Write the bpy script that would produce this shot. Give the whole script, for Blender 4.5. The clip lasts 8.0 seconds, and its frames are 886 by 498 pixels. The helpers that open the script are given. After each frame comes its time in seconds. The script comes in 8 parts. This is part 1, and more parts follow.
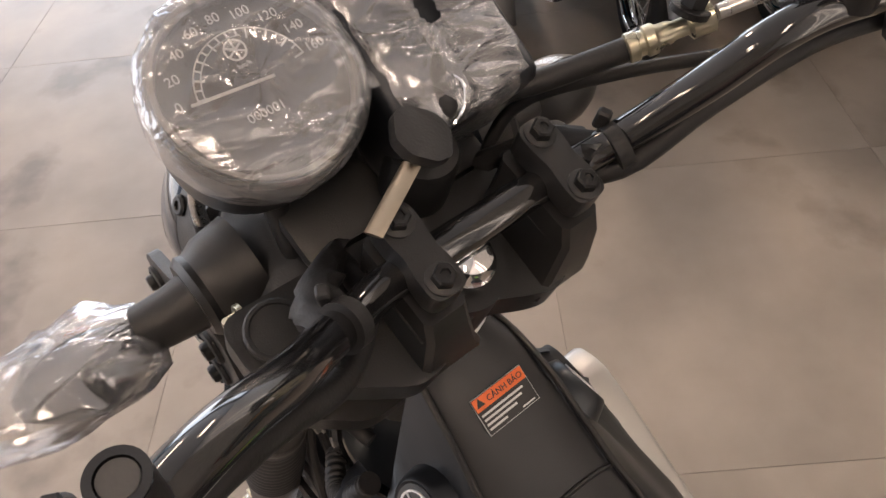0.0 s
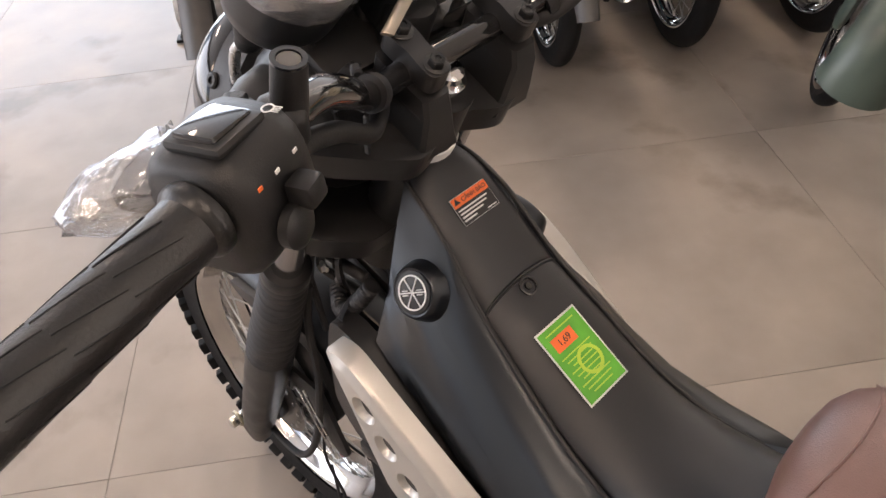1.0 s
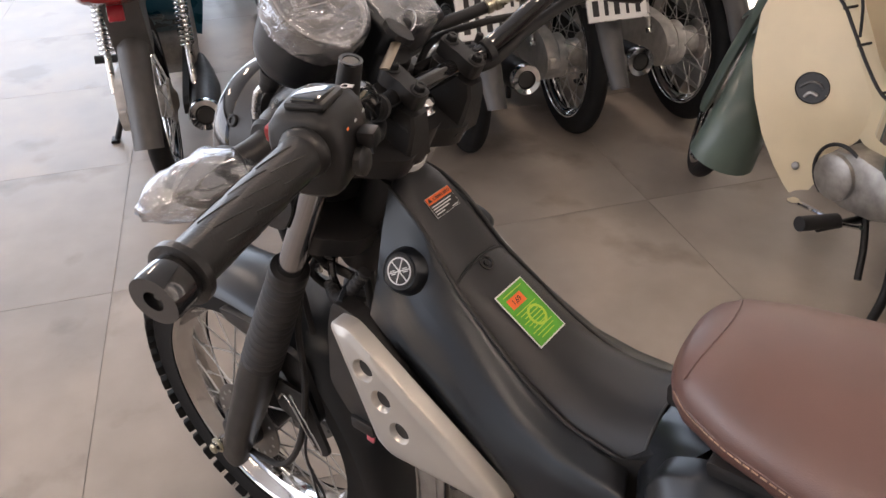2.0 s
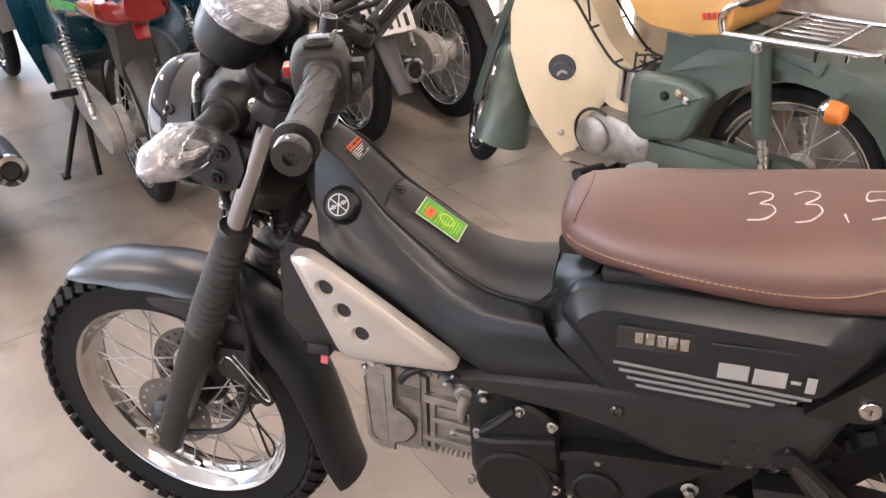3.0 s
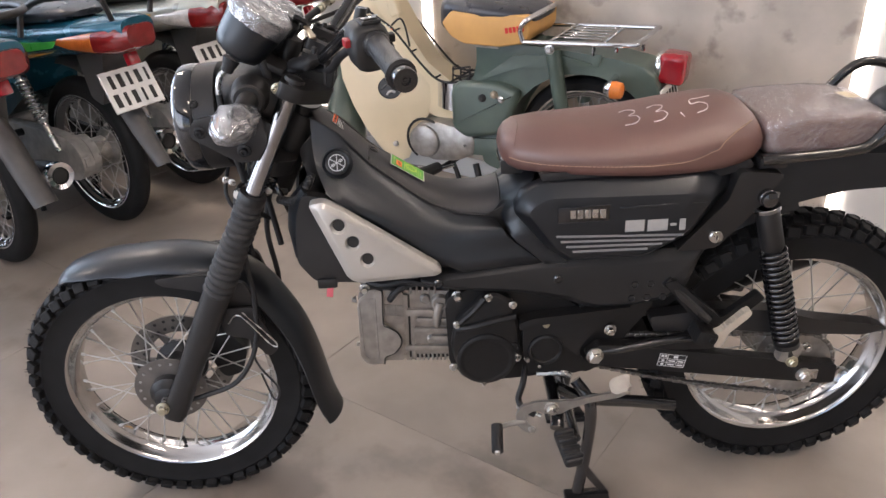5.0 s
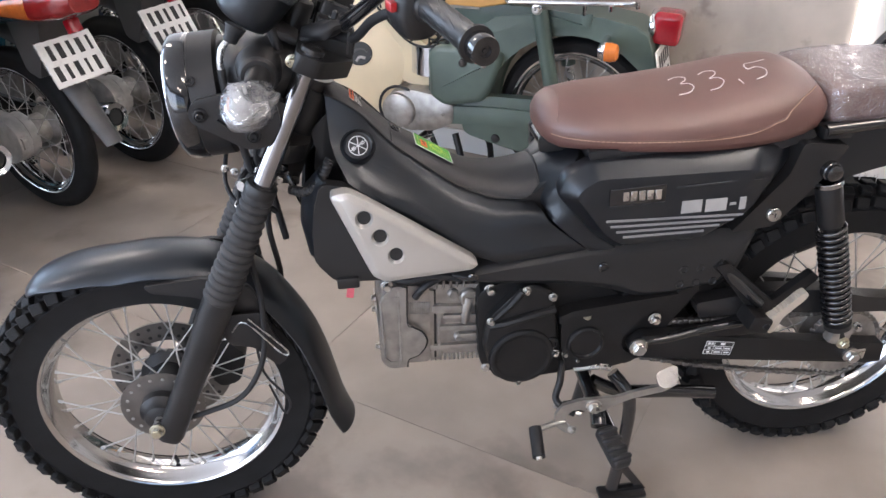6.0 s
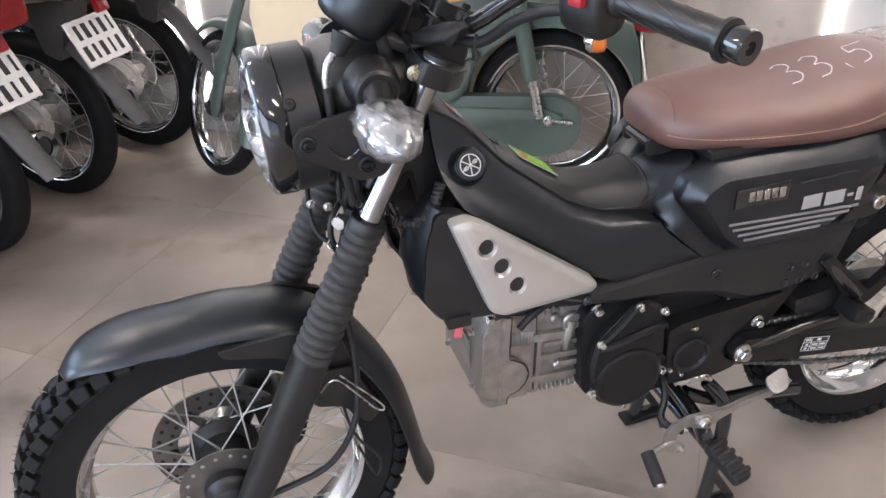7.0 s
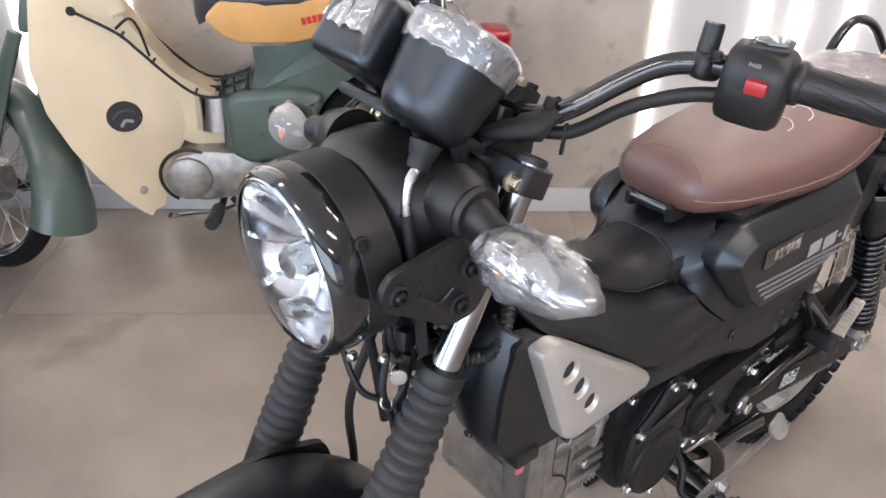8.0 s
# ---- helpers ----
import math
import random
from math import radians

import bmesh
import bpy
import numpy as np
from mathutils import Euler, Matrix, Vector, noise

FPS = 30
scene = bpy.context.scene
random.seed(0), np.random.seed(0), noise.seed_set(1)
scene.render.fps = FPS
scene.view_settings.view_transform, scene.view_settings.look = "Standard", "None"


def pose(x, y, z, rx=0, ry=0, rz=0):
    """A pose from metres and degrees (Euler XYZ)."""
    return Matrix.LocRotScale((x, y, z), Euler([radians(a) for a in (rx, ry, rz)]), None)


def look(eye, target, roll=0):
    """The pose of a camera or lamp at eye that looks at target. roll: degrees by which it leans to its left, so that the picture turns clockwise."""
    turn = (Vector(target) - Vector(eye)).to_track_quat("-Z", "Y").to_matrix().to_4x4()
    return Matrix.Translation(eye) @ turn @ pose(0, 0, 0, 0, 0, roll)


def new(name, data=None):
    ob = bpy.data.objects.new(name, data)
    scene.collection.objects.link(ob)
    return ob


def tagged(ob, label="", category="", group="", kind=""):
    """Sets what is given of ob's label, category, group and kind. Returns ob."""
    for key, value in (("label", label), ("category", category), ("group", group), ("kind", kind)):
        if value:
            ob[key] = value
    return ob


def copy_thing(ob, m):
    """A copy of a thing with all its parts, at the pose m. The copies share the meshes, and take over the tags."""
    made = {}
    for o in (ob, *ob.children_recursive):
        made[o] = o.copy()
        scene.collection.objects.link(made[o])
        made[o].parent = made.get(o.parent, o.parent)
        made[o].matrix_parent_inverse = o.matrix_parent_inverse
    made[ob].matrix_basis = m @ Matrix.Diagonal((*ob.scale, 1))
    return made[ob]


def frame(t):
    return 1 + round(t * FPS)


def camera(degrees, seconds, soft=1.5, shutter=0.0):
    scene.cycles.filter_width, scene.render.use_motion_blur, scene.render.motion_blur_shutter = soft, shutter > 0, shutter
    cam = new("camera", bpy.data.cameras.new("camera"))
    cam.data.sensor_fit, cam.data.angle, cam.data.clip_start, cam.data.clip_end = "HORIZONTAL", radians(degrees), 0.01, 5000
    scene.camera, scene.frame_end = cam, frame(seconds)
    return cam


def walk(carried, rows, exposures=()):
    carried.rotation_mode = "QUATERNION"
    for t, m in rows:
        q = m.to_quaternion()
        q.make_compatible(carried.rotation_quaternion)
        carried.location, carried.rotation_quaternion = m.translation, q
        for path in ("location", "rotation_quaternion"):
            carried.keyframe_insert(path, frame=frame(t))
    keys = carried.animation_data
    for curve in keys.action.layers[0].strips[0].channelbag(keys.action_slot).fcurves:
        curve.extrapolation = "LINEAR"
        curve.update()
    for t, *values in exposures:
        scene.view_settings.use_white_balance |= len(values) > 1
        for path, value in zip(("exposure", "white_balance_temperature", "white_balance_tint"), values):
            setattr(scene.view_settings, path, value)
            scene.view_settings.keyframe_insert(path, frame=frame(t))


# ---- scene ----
cam = camera(59.1, 8.0)
PATH = [
    (0, (0.61, -0.172, 1.236), (-0.564, 0.626, -0.172), -7.6),
    (0.5, (0.682, -0.273, 1.22), (-0.433, 0.674, -0.145), -5.3),
    (1, (0.754, -0.358, 1.229), (-0.356, 0.646, -0.097), -5.0),
    (1.2, (0.781, -0.385, 1.231), (-0.34, 0.665, -0.05), -4.6),
    (2.3, (0.866, -0.658, 1.268), (-0.046, 0.762, 0.192), -2.4),
    (2.5, (0.831, -0.718, 1.266), (0.057, 0.782, 0.191), -3.0),
    (3, (0.823, -0.904, 1.27), (0.276, 0.711, 0.225), -2.6),
    (3.5, (0.831, -1.132, 1.298), (0.39, 0.571, 0.347), -3.1),
    (4, (0.753, -1.249, 1.309), (0.527, 0.533, 0.429), -3.1),
    (4.5, (0.629, -1.368, 1.29), (0.623, 0.425, 0.404), -2.6),
    (4.7, (0.598, -1.387, 1.287), (0.61, 0.397, 0.385), -2.4),
    (5.8, (0.418, -1.206, 1.259), (0.581, 0.508, 0.242), -2.5),
    (6, (0.39, -1.183, 1.252), (0.593, 0.521, 0.226), -1.9),
    (6.5, (0.226, -1.087, 1.244), (0.611, 0.582, 0.211), -2.0),
    (7, (0.08, -0.957, 1.226), (0.588, 0.672, 0.182), -1.9),
    (7.5, (0.011, -0.730, 1.226), (0.719, 0.822, 0.183), -1.6),
    (8, (-0.134, -0.560, 1.236), (0.956, 0.762, 0.210), 1.3),
]
EXPOSURES = [(0.0, 0.37, 7150, 19), (1.0, 0.54, 7000, 19), (2.5, 0.12, 6850, 19), (3.0, 0.96, 6850, 21), (3.5, 1.08, 6800, 21), (4.0, 0.85, 6650, 19), (4.5, 0.46, 6600, 18), (6.0, 0.84, 6000, 15), (7.0, 0.86, 6080, 15), (8.0, 0.76, 6120, 15)]
walk(cam, [(t, look(eye, target, roll)) for t, eye, target, roll in PATH], exposures=EXPOSURES)

# ---- room axes: u runs along the wall, v towards it ----
ROOM = radians(-37.5)
UX, UY = math.cos(ROOM), math.sin(ROOM)
WALL_V, BACK_V, LEFT_U, RIGHT_U, TOP = 1.80, -5.2, -6.4, 5.6, 3.5


def room(u, v, z=0.0):
    return Vector((u * UX - v * UY, u * UY + v * UX, z))


def room_pose(u, v, z=0.0, rx=0, ry=0, rz=0):
    return Matrix.Translation(room(u, v, z)) @ Matrix.Rotation(ROOM, 4, "Z") @ pose(0, 0, 0, rx, ry, rz)


# ---- daylight from the street and the sky ----
world = bpy.data.worlds.new("sky")
scene.world = world
world.use_nodes = True
sky = world.node_tree.nodes.new("ShaderNodeTexSky")
sky.sky_type, sky.sun_disc = "NISHITA", False
sky.sun_elevation, sky.sun_rotation = radians(52), radians(200)
world.node_tree.links.new(sky.outputs[0], world.node_tree.nodes["Background"].inputs[0])
world.node_tree.nodes["Background"].inputs[1].default_value = 0.12

sun = new("sun", bpy.data.lights.new("sun", "SUN"))
sun.data.energy, sun.data.angle, sun.data.color = 3.0, radians(0.5), (1.0, 0.95, 0.87)
sun.matrix_world = look((0, 0, 10), room(2.0, 9.0, 0.0))


def window_light(name, m, width, height, watts, colour):
    lamp = new(name, bpy.data.lights.new(name, "AREA"))
    lamp.data.shape, lamp.data.size, lamp.data.size_y = "RECTANGLE", width, height
    lamp.data.energy, lamp.data.color = watts, colour
    lamp.matrix_world = m
    return lamp


window_light("street_daylight", look(room(LEFT_U + 0.12, -1.6, 1.65), room(0, -1.6, 1.2)), 5.6, 2.6, 205, (0.72, 0.86, 1.0))
window_light("shopfront_daylight", look(room(-1.5, BACK_V + 0.12, 1.7), room(-1.5, 0, 1.3)), 6.0, 2.5, 132, (0.84, 0.91, 1.0))
scene.view_settings.exposure = 0.0

# ---- materials ----
def material(name, colour, rough=0.5, metal=0.0, vary=0.2, grain=40.0, bump=0.05, fine=400.0, spread=0.12, coat=0.0, spots=0.0, scatter=False, **more):
    """A surface with colour and gloss that vary at two scales, and a fine relief."""
    m = bpy.data.materials.new(name)
    m.use_nodes = True
    n, l = m.node_tree.nodes, m.node_tree.links
    b = n["Principled BSDF"]
    co = n.new("ShaderNodeTexCoord")
    big, small = n.new("ShaderNodeTexNoise"), n.new("ShaderNodeTexNoise")
    big.inputs["Scale"].default_value, big.inputs["Detail"].default_value = grain, 5
    small.inputs["Scale"].default_value, small.inputs["Detail"].default_value = fine, 3
    place = co.outputs["Object"]
    if scatter:
        info, shift, times = n.new("ShaderNodeObjectInfo"), n.new("ShaderNodeVectorMath"), n.new("ShaderNodeMath")
        times.operation, times.inputs[1].default_value = "MULTIPLY", 61.0
        l.new(info.outputs["Random"], times.inputs[0])
        l.new(co.outputs["Object"], shift.inputs[0]), l.new(times.outputs[0], shift.inputs[1])
        place = shift.outputs[0]
    for t in (big, small):
        l.new(place, t.inputs["Vector"])
    ramp = n.new("ShaderNodeValToRGB")
    c = Vector(colour)
    ramp.color_ramp.elements[0].position, ramp.color_ramp.elements[1].position = 0.3, 0.72
    ramp.color_ramp.elements[0].color = (*(c * (1 - vary)), 1)
    ramp.color_ramp.elements[1].color = (*[min(v, 1) for v in c * (1 + vary)], 1)
    l.new(big.outputs["Fac"], ramp.inputs[0])
    last = ramp.outputs[0]
    if spots:
        blot = n.new("ShaderNodeTexNoise")
        blot.inputs["Scale"].default_value, blot.inputs["Detail"].default_value = spots, 6
        l.new(place, blot.inputs["Vector"])
        edge = n.new("ShaderNodeValToRGB")
        edge.color_ramp.elements[0].position, edge.color_ramp.elements[1].position = 0.58, 0.68
        edge.color_ramp.elements[0].color, edge.color_ramp.elements[1].color = (1, 1, 1, 1), (0.55, 0.54, 0.53, 1)
        l.new(blot.outputs["Fac"], edge.inputs[0])
        mix = n.new("ShaderNodeMix")
        mix.data_type, mix.blend_type = "RGBA", "MULTIPLY"
        mix.inputs["Factor"].default_value = 0.8
        l.new(last, mix.inputs[6]), l.new(edge.outputs[0], mix.inputs[7])
        last = mix.outputs[2]
    l.new(last, b.inputs["Base Color"])
    span = n.new("ShaderNodeMapRange")
    span.inputs["To Min"].default_value, span.inputs["To Max"].default_value = max(rough - spread, 0.02), min(rough + spread, 1)
    l.new(big.outputs["Fac"], span.inputs["Value"])
    l.new(span.outputs[0], b.inputs["Roughness"])
    b.inputs["Metallic"].default_value = metal
    b.inputs["Coat Weight"].default_value = coat
    b.inputs["Coat Roughness"].default_value = 0.08
    if bump:
        relief = n.new("ShaderNodeBump")
        relief.inputs["Strength"].default_value, relief.inputs["Distance"].default_value = bump, 0.002
        l.new(small.outputs["Fac"], relief.inputs["Height"])
        l.new(relief.outputs[0], b.inputs["Normal"])
    for key, value in more.items():
        b.inputs[key.replace("_", " ").title()].default_value = value
    return m


def glowing(name, colour, strength):
    m = bpy.data.materials.new(name)
    m.use_nodes = True
    b = m.node_tree.nodes["Principled BSDF"]
    b.inputs["Base Color"].default_value = (*colour, 1)
    b.inputs["Emission Color"].default_value, b.inputs["Emission Strength"].default_value = (*colour, 1), strength
    return m


def film(name, amount=0.3, tint=(0.95, 0.96, 1.0), rough=0.12, scale=55.0, depth=0.6):
    """Thin clear wrapping with creases: part see-through, part glossy."""
    m = bpy.data.materials.new(name)
    m.use_nodes = True
    n, l = m.node_tree.nodes, m.node_tree.links
    n.remove(n["Principled BSDF"])
    out = n["Material Output"]
    clear, shine, milk = n.new("ShaderNodeBsdfTransparent"), n.new("ShaderNodeBsdfGlossy"), n.new("ShaderNodeBsdfDiffuse")
    clear.inputs[0].default_value = (*tint, 1)
    shine.inputs["Roughness"].default_value, shine.inputs["Color"].default_value = rough, (0.95, 0.96, 1, 1)
    milk.inputs[0].default_value = (0.8, 0.82, 0.85, 1)
    co, crease = n.new("ShaderNodeTexCoord"), n.new("ShaderNodeTexNoise")
    crease.inputs["Scale"].default_value, crease.inputs["Detail"].default_value, crease.inputs["Distortion"].default_value = scale * 0.55, 3, 1.8
    stretch = n.new("ShaderNodeMapping")
    stretch.inputs["Rotation"].default_value, stretch.inputs["Scale"].default_value = (0.5, 0.3, 0.7), (1.0, 0.4, 1.0)
    l.new(co.outputs["Object"], stretch.inputs["Vector"])
    l.new(stretch.outputs[0], crease.inputs["Vector"])
    # sharp folds: the ridges between cells, bent by the creases
    bend, fold, ridge, total = n.new("ShaderNodeMix"), n.new("ShaderNodeTexVoronoi"), n.new("ShaderNodeMapRange"), n.new("ShaderNodeMath")
    bend.data_type, bend.inputs["Factor"].default_value = "VECTOR", 0.03
    l.new(stretch.outputs[0], bend.inputs[4]), l.new(crease.outputs["Color"], bend.inputs[5])
    fold.feature, fold.inputs["Scale"].default_value = "DISTANCE_TO_EDGE", scale * 0.75
    l.new(bend.outputs[1], fold.inputs["Vector"])
    ridge.inputs["From Max"].default_value, ridge.inputs["To Min"].default_value, ridge.inputs["To Max"].default_value = 0.10, 0.8, 0.0
    l.new(fold.outputs["Distance"], ridge.inputs["Value"])
    total.operation, total.inputs[1].default_value = "MULTIPLY_ADD", 0.35
    l.new(ridge.outputs[0], total.inputs[0]), l.new(crease.outputs["Fac"], total.inputs[2])
    relief = n.new("ShaderNodeBump")
    relief.inputs["Strength"].default_value, relief.inputs["Distance"].default_value = depth, 0.012
    l.new(total.outputs[0], relief.inputs["Height"])
    l.new(relief.outputs[0], shine.inputs["Normal"])
    rim = n.new("ShaderNodeLayerWeight")
    rim.inputs[0].default_value = 0.35
    l.new(relief.outputs[0], rim.inputs["Normal"])
    gloss = n.new("ShaderNodeMath")
    gloss.operation, gloss.use_clamp = "MULTIPLY_ADD", True
    gloss.inputs[1].default_value, gloss.inputs[2].default_value = 0.7, amount * 0.6
    l.new(rim.outputs["Fresnel"], gloss.inputs[0])
    streak = n.new("ShaderNodeMapRange")
    streak.inputs["From Min"].default_value, streak.inputs["From Max"].default_value = 0.45, 0.75
    streak.inputs["To Min"].default_value, streak.inputs["To Max"].default_value = amount * 0.25, amount
    l.new(crease.outputs["Fac"], streak.inputs["Value"])
    a, b = n.new("ShaderNodeMixShader"), n.new("ShaderNodeMixShader")
    l.new(streak.outputs[0], a.inputs[0]), l.new(clear.outputs[0], a.inputs[1]), l.new(milk.outputs[0], a.inputs[2])
    l.new(gloss.outputs[0], b.inputs[0]), l.new(a.outputs[0], b.inputs[1]), l.new(shine.outputs[0], b.inputs[2])
    l.new(b.outputs[0], out.inputs[0])
    return m


SATIN = material("satin_black_paint", (0.0066, 0.0074, 0.0094), 0.33, vary=0.14, grain=9, bump=0.05, fine=900, spread=0.04)
TOP_MATT = material("matt_charcoal_paint", (0.0145, 0.0143, 0.0152), 0.43, vary=0.1, grain=11, bump=0.12, fine=1300, spread=0.04)
MATT = material("matt_black_plastic", (0.0115, 0.0113, 0.0118), 0.42, vary=0.18, grain=25, bump=0.12, fine=1100)
TRIM = material("grey_black_trim_plastic", (0.017, 0.0168, 0.0172), 0.44, vary=0.14, grain=25, bump=0.15, fine=1100)
GLOSS = material("gloss_black_paint", (0.01, 0.01, 0.011), 0.10, vary=0.1, grain=12, bump=0.0, spread=0.04, coat=0.8)
CASE = material("black_engine_paint", (0.0075, 0.0075, 0.008), 0.42, vary=0.2, grain=60, bump=0.2, fine=700)
RUBBER = material("black_rubber", (0.013, 0.013, 0.014), 0.55, vary=0.2, grain=50, bump=0.15, fine=600)
GRIP = material("worn_shiny_grip_rubber", (0.014, 0.0135, 0.0135), 0.34, vary=0.3, grain=35, bump=0.15, fine=500, spread=0.1)
GAITER = material("grey_black_rubber_gaiter", (0.024, 0.0235, 0.0245), 0.62, vary=0.15, grain=40, bump=0.1, fine=600)
TYRE = material("tyre_rubber", (0.0095, 0.0095, 0.010), 0.66, vary=0.3, grain=30, bump=0.2, fine=500)
for surface, sheen in ((SATIN, 0.62), (TOP_MATT, 0.52), (MATT, 0.46), (TRIM, 0.34), (CASE, 0.34), (RUBBER, 0.4), (TYRE, 0.2)):
    surface.node_tree.nodes["Principled BSDF"].inputs["Specular IOR Level"].default_value = sheen
# bluish tint put into the sheen imitates reflections of cool daylight
SATIN.node_tree.nodes["Principled BSDF"].inputs["Specular Tint"].default_value = (0.87, 0.94, 1.0, 1)
TOP_MATT.node_tree.nodes["Principled BSDF"].inputs["Specular Tint"].default_value = (0.95, 0.97, 1.0, 1)
CHROME = material("chrome", (0.72, 0.72, 0.73), 0.06, 1.0, vary=0.04, grain=20, bump=0.0, spread=0.04)
RIM = material("polished_rim", (0.56, 0.55, 0.54), 0.13, 1.0, vary=0.06, grain=20, bump=0.0, spread=0.05)
HARD_CHROME = material("hard_chrome", (0.34, 0.34, 0.35), 0.16, 1.0, vary=0.06, grain=20, bump=0.0, spread=0.04)
STEEL = material("bright_steel", (0.55, 0.54, 0.52), 0.28, 1.0, vary=0.12, grain=50, bump=0.03)
DISC = material("dark_brake_steel", (0.17, 0.16, 0.15), 0.38, 0.85, vary=0.2, grain=30, bump=0.05)
SPOKE = material("dull_spoke_steel", (0.42, 0.415, 0.40), 0.44, 0.75, vary=0.12, grain=50, bump=0.03)
ALU = material("cast_aluminium", (0.34, 0.325, 0.305), 0.34, 0.8, vary=0.2, grain=45, bump=0.35, fine=500)
PALE_CAST = material("pale_cast_alloy", (0.46, 0.45, 0.43), 0.5, 0.25, vary=0.2, grain=30, bump=0.15, fine=400)
ALU_DULL = material("dull_aluminium", (0.33, 0.315, 0.295), 0.42, 0.75, vary=0.25, grain=35, bump=0.2, fine=400)
TAIL_RED = material("dark_red_tail_lens", (0.2, 0.012, 0.012), 0.18, vary=0.2, grain=30, bump=0.25, fine=160, coat=0.5)
LEVER_METAL = material("grey_cast_lever", (0.36, 0.35, 0.33), 0.38, 0.8, vary=0.12, grain=60, bump=0.1, fine=600)
ZINC = material("yellow_zinc_bolt", (0.5, 0.47, 0.36), 0.3, 0.9, vary=0.15, grain=80)
SILVER = material("silver_paint", (0.52, 0.505, 0.475), 0.38, 0.55, vary=0.04, grain=20, bump=0.02, fine=900, spread=0.05)
LEATHER = material("brown_leatherette", (0.120, 0.056, 0.045), 0.43, vary=0.1, grain=14, bump=0.16, fine=900, spread=0.06)
LEATHER.node_tree.nodes["Principled BSDF"].inputs["Specular IOR Level"].default_value = 0.95
THREAD = material("tan_thread", (0.42, 0.28, 0.2), 0.8, vary=0.1)
CHALK = material("white_chalk", (0.62, 0.56, 0.56), 0.9, vary=0.2, grain=150)
WHITE_PRINT = material("white_print", (0.68, 0.69, 0.69), 0.5, vary=0.06)
PALE_PRINT = material("pale_grey_print", (0.32, 0.32, 0.315), 0.45, vary=0.06)
GREY_PRINT = material("grey_print", (0.2, 0.2, 0.205), 0.45, vary=0.06)
ORANGE_PRINT = material("orange_print", (0.85, 0.16, 0.035), 0.5, vary=0.05)
GREEN_PRINT = material("green_print", (0.09, 0.4, 0.035), 0.35, vary=0.15, grain=60)
YELLOW_PRINT = material("yellow_green_print", (0.42, 0.6, 0.06), 0.35, vary=0.1)
# for print, and for black pieces that imitate shade in gaps and holes
BLACK_PRINT_AND_SHADE = material("black_print", (0.015, 0.015, 0.015), 0.5, vary=0.1)
RED_PRINT = material("red_print", (0.6, 0.03, 0.02), 0.4, vary=0.1)
RED_PLASTIC = material("red_plastic", (0.33, 0.015, 0.018), 0.3, vary=0.08, coat=0.3)
WRAP_LABEL = material("cream_paper_label", (0.6, 0.5, 0.34), 0.6, vary=0.1)
PINK = material("faded_pink_plastic", (0.6, 0.12, 0.15), 0.45, vary=0.1)
DIAL = material("dial_black", (0.012, 0.012, 0.014), 0.45, vary=0.08)
BRASS = material("brass_key_blade", (0.46, 0.39, 0.30), 0.3, 0.9, vary=0.08)
REFLECTOR = material("headlight_reflector", (0.8, 0.82, 0.85), 0.13, 1.0, vary=0.03, grain=30, bump=0.05, fine=90)
CLEAR = material("clear_glass", (1, 1, 1), 0.02, vary=0.0, bump=0.03, fine=70, spread=0.0, transmission_weight=1.0)
BAG = film("clear_plastic_bag", 0.36, (0.96, 0.94, 0.91), 0.2, 34.0, 0.4)
PAD_BAG = film("clear_pad_bag", 0.18, (0.95, 0.93, 0.91), 0.2, 60.0, 0.55)
WRAP = film("plastic_wrap_over_dial", 0.30, (0.97, 0.95, 0.91), 0.2, 46.0, 0.42)
PEG = material("bare_cast_peg", (0.5, 0.45, 0.38), 0.5, 0.3, vary=0.08, grain=40)
GREEN = material("faded_green_paint", (0.072, 0.102, 0.086), 0.36, vary=0.22, grain=7, bump=0.04, fine=300, coat=0.15)
CREAM = material("cream_plastic", (0.66, 0.56, 0.38), 0.45, vary=0.08, grain=6, bump=0.03)
TAN = material("tan_vinyl", (0.58, 0.32, 0.1), 0.5, vary=0.08, grain=14, bump=0.1)
SEAT_BLACK = material("black_vinyl", (0.030, 0.032, 0.040), 0.30, vary=0.12, grain=18, bump=0.12, fine=700)
RED_LENS = material("red_lens", (0.32, 0.01, 0.018), 0.18, vary=0.12, grain=40, bump=0.25, fine=160, coat=0.5)
AMBER = material("amber_lens", (0.7, 0.2, 0.03), 0.2, vary=0.12, grain=40, bump=0.25, fine=160, coat=0.5)
TAIL_AMBER = material("dark_amber_lens", (0.45, 0.115, 0.02), 0.2, vary=0.15, grain=40, bump=0.25, fine=160, coat=0.5)
LAMP_CLEAR = material("clear_lamp_lens", (0.55, 0.54, 0.52), 0.12, vary=0.2, grain=45, bump=0.3, fine=140, coat=0.6)
LENS = material("clear_indicator_lens", (0.9, 0.88, 0.85), 0.08, vary=0.05, grain=45, bump=0.25, fine=160, spread=0.03, transmission_weight=0.8)
BLUE = material("blue_metallic_paint", (0.008, 0.095, 0.15), 0.25, 0.35, vary=0.15, grain=12, bump=0.0, coat=0.5)
TEAL = material("dark_teal_paint", (0.009, 0.07, 0.105), 0.28, 0.3, vary=0.15, grain=12, bump=0.0, coat=0.5)
SILVER_BIKE = material("pale_silver_paint", (0.42, 0.43, 0.38), 0.3, 0.3, vary=0.08, grain=12, bump=0.0, coat=0.3)
NAVY = material("navy_paint", (0.012, 0.02, 0.05), 0.28, 0.2, vary=0.15, grain=12, bump=0.0, coat=0.5)
STRIPE_GREEN = material("green_decal", (0.05, 0.42, 0.06), 0.3, vary=0.1)
